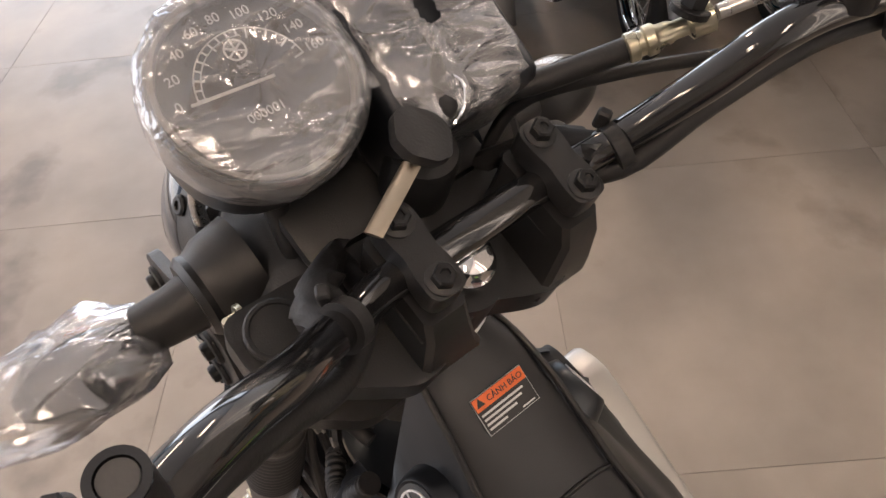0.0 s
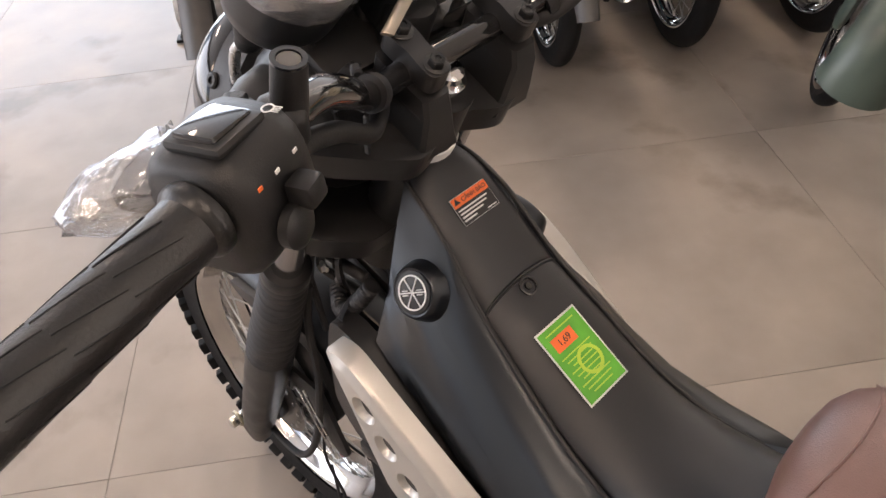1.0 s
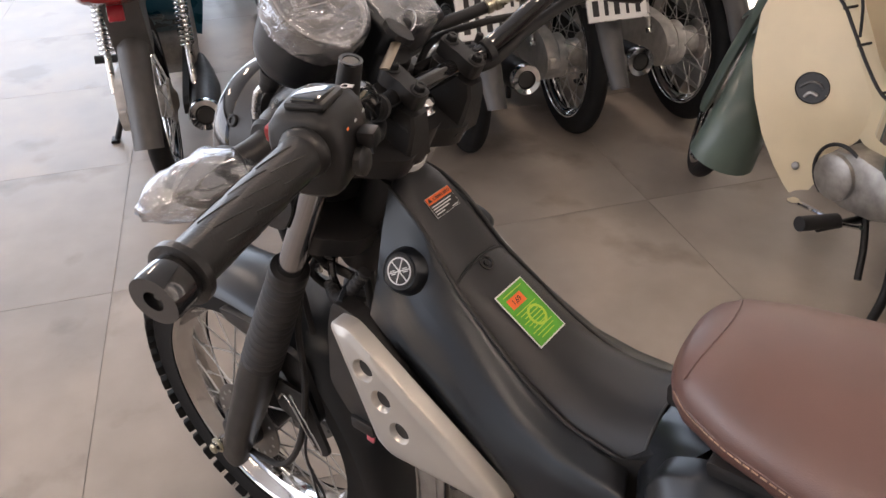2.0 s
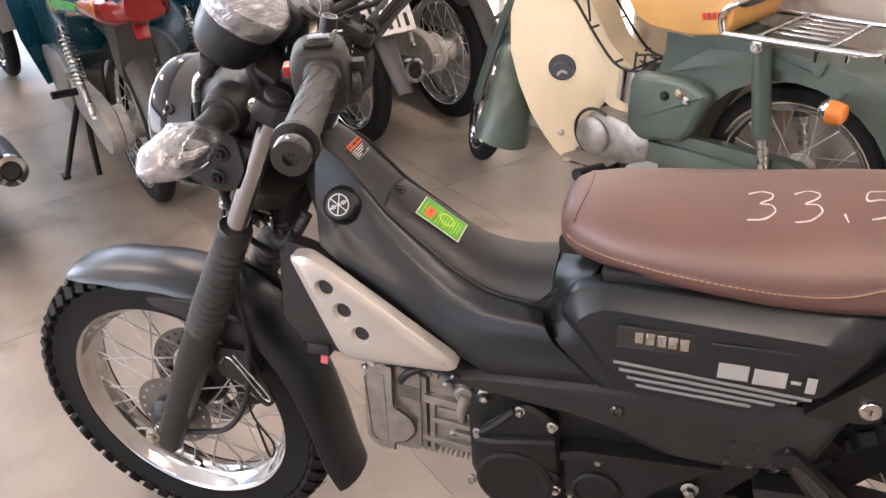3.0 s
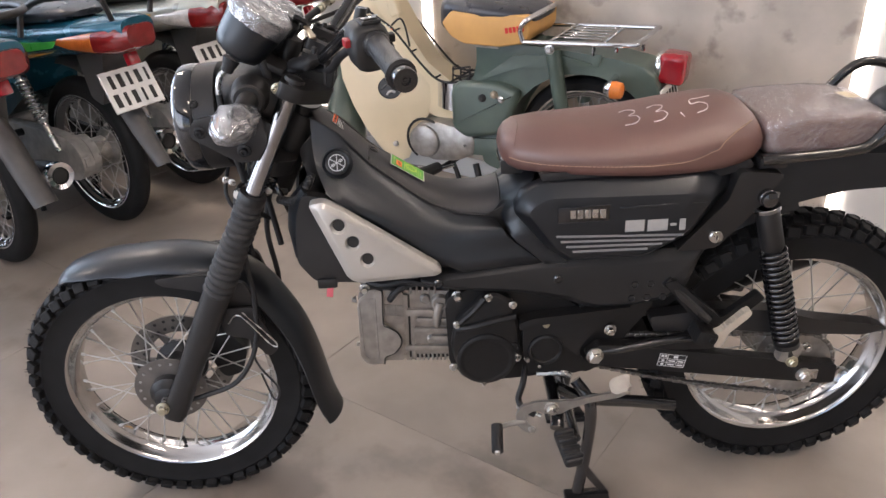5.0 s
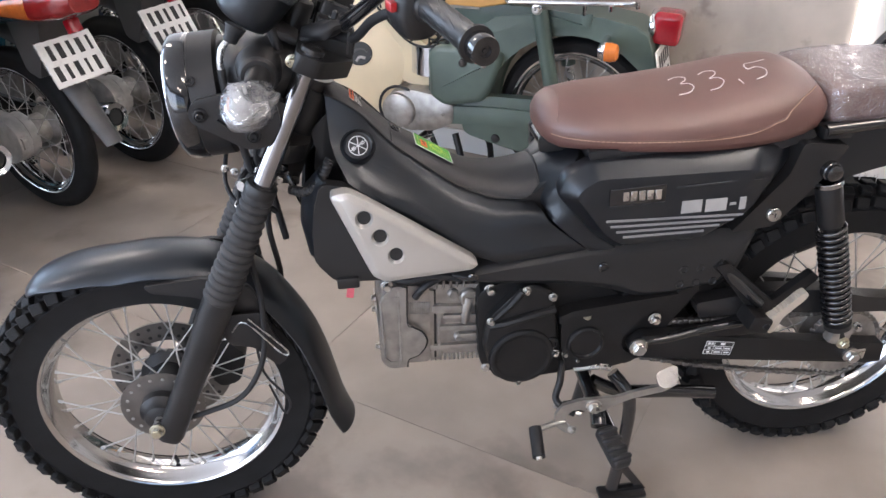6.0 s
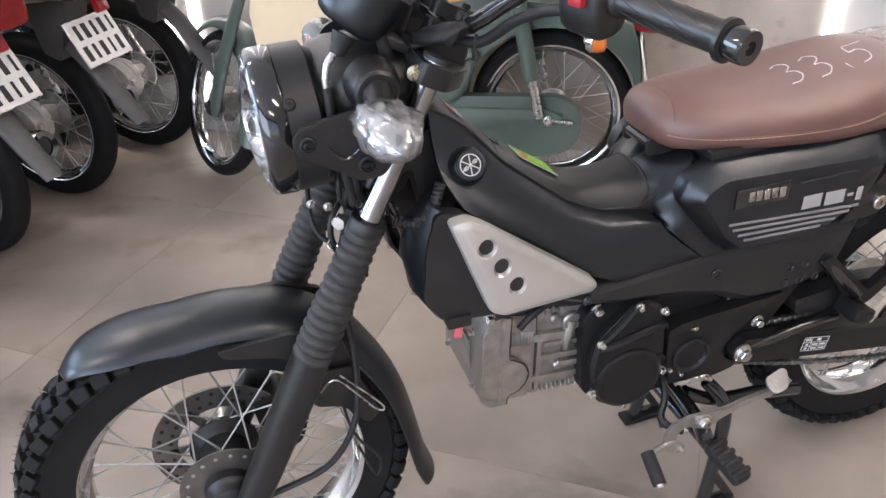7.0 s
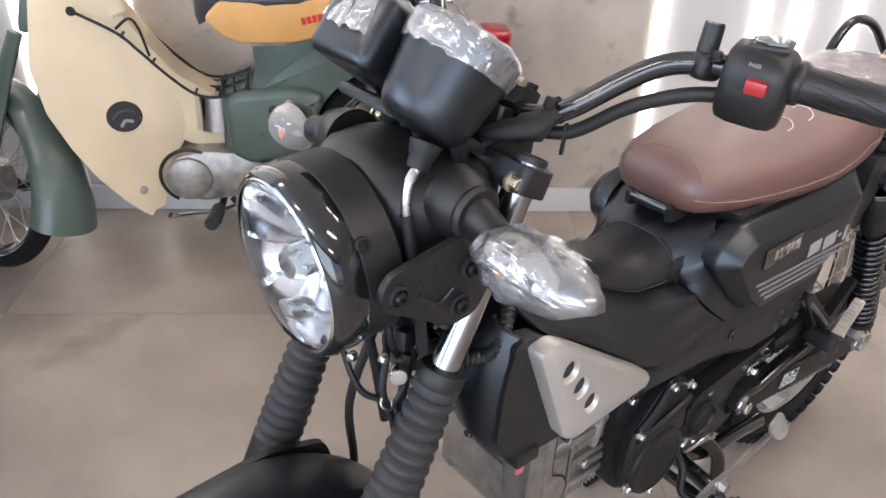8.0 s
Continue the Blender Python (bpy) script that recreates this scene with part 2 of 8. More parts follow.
STRIPE_YELLOW = material("yellow_orange_decal", (0.75, 0.38, 0.04), 0.3, vary=0.25, grain=18)
MUDGUARD = material("grey_plastic_mudguard", (0.058, 0.056, 0.055), 0.42, vary=0.18, grain=20, bump=0.08)
PLATE = material("white_plate", (0.78, 0.78, 0.76), 0.3, vary=0.05, grain=30)
CONCRETE = material("grey_skimmed_concrete", (0.43, 0.385, 0.335), 0.6, vary=0.17, grain=5.5, bump=0.2, fine=60, spots=9.0)
WHITE_WALL = material("white_wall_panel", (0.6, 0.595, 0.585), 0.5, vary=0.05, grain=2.5, bump=0.05, fine=120)
CEILING = material("pale_ceiling_paint", (0.72, 0.72, 0.72), 0.7, vary=0.04, grain=2)
TILE = material("greige_floor_tile", (0.268, 0.231, 0.199), 0.42, vary=0.2, grain=4.2, bump=0.04, fine=160, spread=0.1, spots=3.2, scatter=True)
GROUT = material("grey_grout", (0.215, 0.188, 0.163), 0.85, vary=0.15, grain=30)
FRAME_METAL = material("grey_window_frame", (0.2, 0.2, 0.21), 0.4, 0.5, vary=0.08)
PAVING = material("concrete_paving", (0.42, 0.41, 0.39), 0.8, vary=0.12, grain=3)
STRIP = glowing("light_strip", (1.0, 0.92, 0.82), 3.0)
# glow of the unseen ceiling lights, added as warm fill
PANEL = glowing("ceiling_light_diffuser", (1.0, 0.83, 0.66), 33.0)

# ---- mesh tools ----
def part(name, bm, mat, parent=None, label="", sharp=38, m=None):
    """Links a bmesh as ONE mesh object, under parent if there is one."""
    bmesh.ops.recalc_face_normals(bm, faces=bm.faces)
    me = bpy.data.meshes.new(name)
    bm.to_mesh(me)
    bm.free()
    me.materials.append(mat)
    me.shade_smooth()
    me.set_sharp_from_angle(angle=radians(sharp))
    ob = new(name, me)
    if m is not None:
        ob.matrix_basis = m
    if parent is not None:
        ob.parent = parent
    if label:
        ob["label"] = label
    return ob


def pierce(ob, cutter, sharp):
    """Cuts the cutter's shape out of ob's mesh."""
    bmesh.ops.recalc_face_normals(cutter, faces=cutter.faces)
    me = bpy.data.meshes.new("cutter")
    cutter.to_mesh(me)
    cutter.free()
    tool = new("cutter", me)
    cut = ob.modifiers.new("cut", "BOOLEAN")
    cut.operation, cut.solver, cut.object = "DIFFERENCE", "EXACT", tool
    bpy.context.view_layer.update()
    ob.data = bpy.data.meshes.new_from_object(ob.evaluated_get(bpy.context.evaluated_depsgraph_get()))
    ob.modifiers.clear()
    bpy.data.objects.remove(tool)
    ob.data.shade_smooth()
    ob.data.set_sharp_from_angle(angle=radians(sharp))


def again(ob, m, parent=None):
    """One more object on the mesh of ob."""
    o = new(ob.name.split(".")[0], ob.data)
    o.matrix_basis = m
    o.parent = parent or ob.parent
    if "label" in ob:
        o["label"] = ob["label"]
    return o


def thing(name, label, category, m=None, group="", kind=""):
    ob = new(name)
    ob.empty_display_size = 0.1
    if m is not None:
        ob.matrix_basis = m
    return tagged(ob, label, category, group, kind)


def curve_points(points, n=6):
    """A smooth line through the points."""
    p = [Vector(q) for q in points]
    out = []
    for i in range(len(p) - 1):
        a, b, c, d = p[max(i - 1, 0)], p[i], p[i + 1], p[min(i + 2, len(p) - 1)]
        for k in range(n):
            t = k / n
            out.append(0.5 * (2 * b + (c - a) * t + (2 * a - 5 * b + 4 * c - d) * t * t + (3 * b - a - 3 * c + d) * t**3))
    return out + [p[-1]]


def loft(bm, rings, caps=True, closed=True):
    vs = [[bm.verts.new(p) for p in r] for r in rings]
    k = len(rings[0])
    for a, b in zip(vs, vs[1:]):
        for i in range(k if closed else k - 1):
            j = (i + 1) % k
            bm.faces.new((a[i], a[j], b[j], b[i]))
    if caps and closed:
        bm.faces.new(vs[0][::-1])
        bm.faces.new(vs[-1])
    return bm


def sweep(points, r, seg=10, smooth=5, bm=None, flat=1.0):
    """A round bar along a line; r is one radius or one for each given point."""
    bm = bm or bmesh.new()
    n = len(points)
    radii = list(r) if isinstance(r, (list, tuple)) else [r] * n
    if smooth and n > 2:
        p = curve_points(points, smooth)
        radii = [radii[min(i // smooth, n - 1)] * (1 - (i % smooth) / smooth) + radii[min(i // smooth + 1, n - 1)] * (i % smooth) / smooth for i in range(len(p))]
    else:
        p = [Vector(q) for q in points]
    rings, side = [], None
    for i, q in enumerate(p):
        d = (p[min(i + 1, len(p) - 1)] - p[max(i - 1, 0)]).normalized()
        if side is None:
            side = d.cross(Vector((0, 0, 1)) if abs(d.z) < 0.9 else Vector((0, 1, 0))).normalized()
        side = (side - d * side.dot(d)).normalized()
        up = d.cross(side)
        rings.append([q + radii[i] * (math.cos(a) * side + flat * math.sin(a) * up) for a in (2 * math.pi * k / seg for k in range(seg))])
    return loft(bm, rings)


def revolve(profile, m=None, seg=28, bm=None, caps=True):
    """A turned shape: (radius, height) along the local z axis of m."""
    bm = bm or bmesh.new()
    m = m or Matrix()
    rings = [[m @ Vector((max(r, 1e-4) * math.cos(2 * math.pi * k / seg), max(r, 1e-4) * math.sin(2 * math.pi * k / seg), h)) for k in range(seg)] for r, h in profile]
    return loft(bm, rings, caps)


def prism(outline, y0, y1, bevel=0.004, seg=2, bm=None):
    """An outline in x and z, given thickness from y0 to y1, with rounded edges."""
    own = bmesh.new()
    a = [own.verts.new((x, y0, z)) for x, z in outline]
    b = [own.verts.new((x, y1, z)) for x, z in outline]
    own.faces.new(a)
    own.faces.new(b[::-1])
    for i in range(len(a)):
        j = (i + 1) % len(a)
        own.faces.new((a[j], a[i], b[i], b[j]))
    if bevel:
        bmesh.ops.bevel(own, geom=own.edges[:], offset=bevel, segments=seg, profile=0.6, affect="EDGES", clamp_overlap=True)
    return merge(bm, own)


def block(size, m=None, bevel=0.004, seg=2, bm=None):
    own = bmesh.new()
    bmesh.ops.create_cube(own, size=1.0, matrix=Matrix.Diagonal((*size, 1)))
    if bevel:
        bmesh.ops.bevel(own, geom=own.edges[:], offset=bevel, segments=seg, profile=0.6, affect="EDGES", clamp_overlap=True)
    if m is not None:
        own.transform(m)
    return merge(bm, own)


def merge(bm, own):
    if bm is None:
        return own
    spare = bpy.data.meshes.new("spare")
    own.to_mesh(spare)
    own.free()
    bm.from_mesh(spare)
    bpy.data.meshes.remove(spare)
    return bm


def rounded(outline, r=0.012, n=4):
    """The outline with its corners rounded off."""
    out, k = [], len(outline)
    for i in range(k):
        a, b, c = (Vector(outline[(i + j) % k]) for j in (-1, 0, 1))
        da, dc = (a - b), (c - b)
        cut = min(r, da.length * 0.45, dc.length * 0.45)
        p, q = b + da.normalized() * cut, b + dc.normalized() * cut
        for s in range(n + 1):
            t = s / n
            out.append(tuple((1 - t) ** 2 * p + 2 * t * (1 - t) * b + t * t * q))
    return out


def shell(outline, steps, bm=None, tilt=lambda x, z: 0.0):
    """A domed panel: rings of the outline drawn in towards its middle, each at its own y. steps: (inset in metres, y)."""
    bm = bm or bmesh.new()
    k = len(outline)
    pts = [Vector(p) for p in outline]
    area = sum(pts[i].x * pts[(i + 1) % k].y - pts[(i + 1) % k].x * pts[i].y for i in range(k))
    sign = 1 if area > 0 else -1
    inward = []
    for i in range(k):
        d = (pts[(i + 1) % k] - pts[i - 1]).normalized()
        inward.append(Vector((-d.y, d.x)) * sign)
    rings = []
    for inset, y in steps:
        ring = []
        for p, q in zip(pts, inward):
            s = p + q * inset
            ring.append(Vector((s.x, y + tilt(s.x, s.y), s.y)))
        rings.append(ring)
    return loft(bm, rings)


def lettering(body, size, depth=0.0006):
    """The mesh of a line of writing, flat in x and y, centred."""
    c = bpy.data.curves.new("writing", "FONT")
    c.body, c.size, c.extrude = body, size, depth
    c.align_x, c.align_y = "CENTER", "CENTER"
    ob = bpy.data.objects.new("writing", c)
    scene.collection.objects.link(ob)
    bpy.context.view_layer.update()
    me = bpy.data.meshes.new_from_object(ob.evaluated_get(bpy.context.evaluated_depsgraph_get()))
    bpy.data.objects.remove(ob)
    bm = bmesh.new()
    bm.from_mesh(me)
    bpy.data.meshes.remove(me)
    return bm


def axis_y(x, y, z):
    """A pose whose local z axis points along -y."""
    return pose(x, y, z, 90, 0, 0)


def hexbolt(r, h, m, bm=None):
    bm = revolve([(r * 1.5, 0), (r * 1.5, h * 0.25), (r * 1.35, h * 0.3)], m, 16, bm)
    return revolve([(r, h * 0.28), (r, h * 0.9), (r * 0.85, h)], m, 6, bm)


# ---- the showroom ----
def slab(name, u0, u1, v0, v1, z0, z1, mat, label, category, bevel=0.0):
    bm = block((u1 - u0, v1 - v0, z1 - z0), None, bevel)
    bm.transform(room_pose((u0 + u1) / 2, (v0 + v1) / 2, (z0 + z1) / 2))
    ob = part(name, bm, mat)
    return tagged(ob, label, category, kind="structure")


floor = slab("floor", LEFT_U - 0.2, RIGHT_U + 0.2, BACK_V - 0.2, WALL_V + 0.2, -0.12, -0.0012, GROUT, "greige stone-look floor tiles with dark narrow joints", "floor")
slab("ceiling", LEFT_U - 0.2, RIGHT_U + 0.2, BACK_V - 0.2, WALL_V + 0.2, TOP, TOP + 0.15, CEILING, "plain pale painted showroom ceiling", "ceiling")
# far wall: a grey skimmed bay between two white ones, with light strips in the joints
STRIPS = (-0.626, 0.945, 1.247, 1.366, 1.527)
wall_north = slab("wall_north", -0.60, 0.93, WALL_V, WALL_V + 0.2, 0.0, TOP, CONCRETE, "grey skimmed concrete wall with dark blotches", "wall")
slab("wall_northwest", LEFT_U, -0.60, WALL_V + 0.004, WALL_V + 0.2, 0.0, TOP, WHITE_WALL, "white panelled showroom wall", "wall")
slab("wall_northeast", 0.93, RIGHT_U, WALL_V + 0.004, WALL_V + 0.2, 0.0, TOP, WHITE_WALL, "white panelled wall with upright light strips", "wall")
slab("wall_east", RIGHT_U, RIGHT_U + 0.2, BACK_V, WALL_V + 0.2, 0.0, TOP, CONCRETE, "grey plastered side wall", "wall")
slab("baseboard", LEFT_U, RIGHT_U, WALL_V - 0.014, WALL_V - 0.001, 0.0, 0.085, WHITE_WALL, "low pale skirting board along the wall", "baseboard", 0.003)
strip_bm = block((0.042, 0.008, 2.9), None, 0.002)
strip = None
for s in STRIPS + (-0.933, -1.25, -1.36):
    at = room_pose(s, WALL_V - 0.006, 0.09 + 1.45)
    if strip is None:
        strip = tagged(part("light_strip", strip_bm, STRIP, m=at), "upright white glowing light strip on the wall", "light strip", "light strips on the wall")
    else:
        copy_thing(strip, at)


def glazed_wall(name, along_u, span0, span1, fixed, label):
    """A shopfront: posts, rails and a low kerb, with open daylight between."""
    ob = thing(name, label, "window", kind="structure")

    def bar(a0, a1, z0, z1, kind):
        size = (a1 - a0, 0.08, z1 - z0) if along_u else (0.08, a1 - a0, z1 - z0)
        mid = (a0 + a1) / 2
        at = room_pose(mid, fixed, (z0 + z1) / 2) if along_u else room_pose(fixed, mid, (z0 + z1) / 2)
        part(kind, block(size, None, 0.006), FRAME_METAL, ob, m=at)

    bar(span0, span1, 0.0, 0.1, "window_sill")
    bar(span0, span1, 3.05, TOP, "window_head")
    n = 4
    for i in range(n + 1):
        a = span0 + (span1 - span0 - 0.08) * i / n
        bar(a, a + 0.08, 0.1, 3.05, "window_post")
    return ob


glazed_wall("window_1", False, BACK_V, WALL_V, LEFT_U, "tall grey-framed shopfront glazing onto the bright street")
glazed_wall("window_2", True, LEFT_U, RIGHT_U, BACK_V, "tall grey-framed shopfront glazing with open daylight")
ground = part("ground", block((160, 160, 0.1), None, 0), PAVING, m=Matrix.Translation((0, 0, -0.19)))
tagged(ground, "pale concrete paving outside the shop", "ground", kind="structure")
# ceiling lights, out of view, added as warm fill from above
lamp_bm = block((1.2, 0.18, 0.03), None, 0.004)
lamp = None
for u in (-2.6, 2.4):
    for v in (-3.4, -1.2, 0.9):
        at = room_pose(u, v, TOP - 0.03)
        if lamp is None:
            lamp = thing("ceiling_light", "long overhead light with glowing diffuser, added out of view as warm fill", "ceiling light", at, "lights on the ceiling")
            part("frame", block((1.24, 0.22, 0.04), None, 0.004), WHITE_WALL, lamp, m=Matrix.Translation((0, 0, 0.012)))
            part("diffuser", lamp_bm, PANEL, lamp, m=Matrix.Translation((0, 0, -0.012)))
        else:
            copy_thing(lamp, at)

# ---- the black motorcycle on its stand: x runs to its tail, its left side looks to -y ----
bike = thing("motorcycle", "new matt black small motorcycle with brown seat on its stand", "motorcycle")
AXLE_F, AXLE_R = Vector((0.006, 0, 0.2965)), Vector((1.287, 0, 0.301))


def fork_at(z, y=0.0):
    """The point of the fork leg's axis at a height."""
    return Vector((0.022 + 0.494 * (z - 0.28), y, z))


def make_wheel(name, centre, tyre_r, tyre_w, rim_r, parent, hub_mat, knobs, hub_r=0.05, hub_w=0.09, spokes=36, rim_mat=None, tyre_mat=None):
    """A spoked wheel: the hub carries tyre, rim and spokes."""
    hub = part(name, revolve([(0.012, -hub_w / 2 - 0.012), (0.022, -hub_w / 2 - 0.012), (hub_r * 0.6, -hub_w / 2), (hub_r, -hub_w / 2 + 0.004), (hub_r, -hub_w / 2 + 0.012), (hub_r * 0.72, -hub_w / 4), (hub_r * 0.72, hub_w / 4),
                              (hub_r, hub_w / 2 - 0.012), (hub_r, hub_w / 2 - 0.004), (hub_r * 0.6, hub_w / 2), (0.022, hub_w / 2 + 0.012), (0.012, hub_w / 2 + 0.012)], axis_y(0, 0, 0), 30), hub_mat, parent, m=Matrix.Translation(centre))
    # tyre: a ring with a rounded section
    bm = bmesh.new()
    sec = []
    depth = tyre_r - rim_r
    base = tyre_r - (0.0068 if knobs else 0.0)
    for i in range(15):
        a = math.pi * i / 14
        sec.append((rim_r - 0.006 + (base - rim_r + 0.006) * math.sin(a) ** 0.62, -tyre_w / 2 * math.cos(a) * (1 if 1 < i < 13 else 0.86)))
    seg = 72
    rings = [[Vector((r * math.cos(b), y, r * math.sin(b))) for r, y in sec] for b in (2 * math.pi * k / seg for k in range(seg + 1))]
    vs = [[bm.verts.new(p) for p in r] for r in rings[:-1]]
    for k in range(seg):
        a, b = vs[k], vs[(k + 1) % seg]
        for i in range(len(sec) - 1):
            bm.faces.new((a[i], a[i + 1], b[i + 1], b[i]))
    if knobs:
        # blocks in staggered rows across the tread
        rows = ((-0.45, 0.018, 0.018, 0.0), (-0.23, 0.017, 0.016, 0.5), (0.0, 0.019, 0.017, 0.0), (0.23, 0.017, 0.016, 0.5), (0.45, 0.018, 0.018, 0.0))
        count = 52
        knob = None
        for off, w, l, shift in rows:
            y = off * tyre_w
            s = 1 - (abs(off) / 0.5) ** 2.6 * 0.3
            r = rim_r + (base - rim_r) * s + 0.0004
            lean = 62 * off / 0.44 if abs(off) > 0.3 else 24 * off / 0.22
            for k in range(count):
                b = 360 * (k + shift) / count
                mat = pose(0, 0, 0, 0, -b, 0) @ pose(r, y, 0) @ pose(0, 0, 0, 0, 0, lean) @ pose(0, 0, 0, 12 * (1 if off > 0 else -1) * (off != 0), 0, 0)
                mat = mat @ Matrix.Diagonal((0.0135, w * 1.12, l * 1.32, 1))
                if knob is None:
                    knob = part("tyre_block", block((1, 1, 1), None, 0.09, 1), tyre_mat or TYRE, hub, m=mat)
                else:
                    again(knob, mat)
        # fine moulding whiskers
        for k in range(220):
            b, y = random.uniform(0, 2 * math.pi), random.uniform(-0.46, 0.46) * tyre_w
            r = tyre_r + 0.001 - 0.02 * (abs(y) / tyre_w / 0.5) ** 2.5
            d = Vector((math.cos(b), y / tyre_w * 0.9, math.sin(b)))
            p = Vector((r * math.cos(b), y, r * math.sin(b)))
            sweep([p - d * 0.004, p + d * 0.006], 0.00035, 3, 0, bm)
    part("tyre", bm, tyre_mat or TYRE, hub, "knobbly black tyre" if knobs else "", 30)
    # rim: a shaped channel
    w = tyre_w * 0.36
    prof = [(rim_r, -w), (rim_r + 0.004, -w - 0.003), (rim_r + 0.003, -w - 0.006), (rim_r - 0.006, -w - 0.004), (rim_r - 0.012, -w + 0.003), (rim_r - 0.016, -w * 0.55), (rim_r - 0.026, -w * 0.3), (rim_r - 0.027, 0)]
    prof += [(r, -y) for r, y in prof[-2::-1]]
    bm = bmesh.new()
    vs = []
    for k in range(seg):
        b = 2 * math.pi * k / seg
        vs.append([bm.verts.new((r * math.cos(b), y, r * math.sin(b))) for r, y in prof + [(rim_r - 0.010, 0.0)]])
    for k in range(seg):
        a, b = vs[k], vs[(k + 1) % seg]
        for i in range(len(a)):
            j = (i + 1) % len(a)
            bm.faces.new((a[i], a[j], b[j], b[i]))
    part("rim", bm, rim_mat or CHROME, hub, "polished chrome rim")
    # spokes, crossing in pairs from both flanges
    bm = bmesh.new()
    length = 1.0
    sweep([(0, 0, 0), (0, 0, 0.955)], 0.0015, 8, 0, bm)
    sweep([(0, 0, 0.945), (0, 0, 1.0)], 0.0031, 6, 0, bm)
    first = None
    for k in range(spokes):
        side = 1 if k % 2 else -1
        a0 = 2 * math.pi * k / spokes
        turn = (1 if (k // 2) % 2 else -1) * radians(48)
        p = Vector(((hub_r - 0.005) * math.cos(a0 + turn), side * (hub_w / 2 - 0.006), (hub_r - 0.005) * math.sin(a0 + turn)))
        q = Vector(((rim_r - 0.025) * math.cos(a0), side * 0.006, (rim_r - 0.025) * math.sin(a0)))
        d = q - p
        m = Matrix.Translation(p) @ d.to_track_quat("Z", "Y").to_matrix().to_4x4() @ Matrix.Diagonal((1, 1, d.length, 1))
        if first is None:
            first = part("spoke", bm, SPOKE, hub, m=m)
        else:
            again(first, m)
    return hub


# wheels
front_wheel = make_wheel("front_wheel", AXLE_F, 0.2985, 0.094, 0.2215, bike, CASE, True, 0.055, 0.1, rim_mat=RIM)
rear_wheel = make_wheel("rear_wheel", AXLE_R, 0.301, 0.098, 0.2215, bike, ALU_DULL, True, 0.065, 0.11, rim_mat=RIM)

# brake disc on the front wheel's right side; black discs paint the shade of its drillings
disc_y = 0.052
bm = bmesh.new()
seg = 60
ring = []
for r, y in ((0.072, disc_y - 0.002), (0.112, disc_y - 0.002), (0.112, disc_y + 0.002), (0.072, disc_y + 0.002)):
    ring.append([bm.verts.new((r * math.cos(2 * math.pi * k / seg), y, r * math.sin(2 * math.pi * k / seg))) for k in range(seg)])
for i in range(4):
    for k in range(seg):
        bm.faces.new((ring[i][k], ring[i][(k + 1) % seg], ring[(i + 1) % 4][(k + 1) % seg], ring[(i + 1) % 4][k]))
disc = part("brake_disc", bm, DISC, front_wheel, "drilled steel brake disc")
for k in range(6):
    a = 360 * k / 6
    part("disc_arm", block((0.05, 0.004, 0.016), pose(0, 0, 0, 0, a, 0) @ pose(0.058, disc_y, 0), 0.001, 1), DISC, disc)
for k in range(30):
    a = 2 * math.pi * k / 30
    for r in (0.083, 0.101):
        part("drilling", revolve([(0.0036, -0.0026), (0.0036, 0.0026)], axis_y(r * math.cos(a + r * 20), disc_y, r * math.sin(a + r * 20)), 10), BLACK_PRINT_AND_SHADE, front_wheel)
# second flange disc on the left side of the hub
part("hub_plate", revolve([(0.03, 0.0), (0.072, 0.0), (0.074, 0.002), (0.074, 0.004), (0.03, 0.006)], axis_y(0, -0.048, 0), 40), DISC, front_wheel, "flat grey hub plate with rivets")
for k in range(18):
    a = 2 * math.pi * k / 18
    part("rivet", revolve([(0.0032, 0), (0.0026, 0.0014)], axis_y(0.062 * math.cos(a), -0.0535, 0.062 * math.sin(a)), 10), SPOKE, front_wheel)
part("speedometer_drive", revolve([(0.036, 0), (0.038, 0.004), (0.038, 0.02), (0.03, 0.026), (0.026, 0.036), (0.018, 0.04)], axis_y(0, -0.05, 0), 28), MATT, front_wheel)
part("axle", revolve([(0.009, -0.125), (0.009, 0.125)], axis_y(0, 0, 0), 14), STEEL, front_wheel)
part("axle_nut", hexbolt(0.009, 0.014, axis_y(0, -0.115, 0)), ZINC, front_wheel, "yellow zinc axle nut")
part("valve", sweep([(-0.02, 0.0, -0.19), (-0.018, -0.012, -0.165)], 0.004, 8, 0), RUBBER, front_wheel)

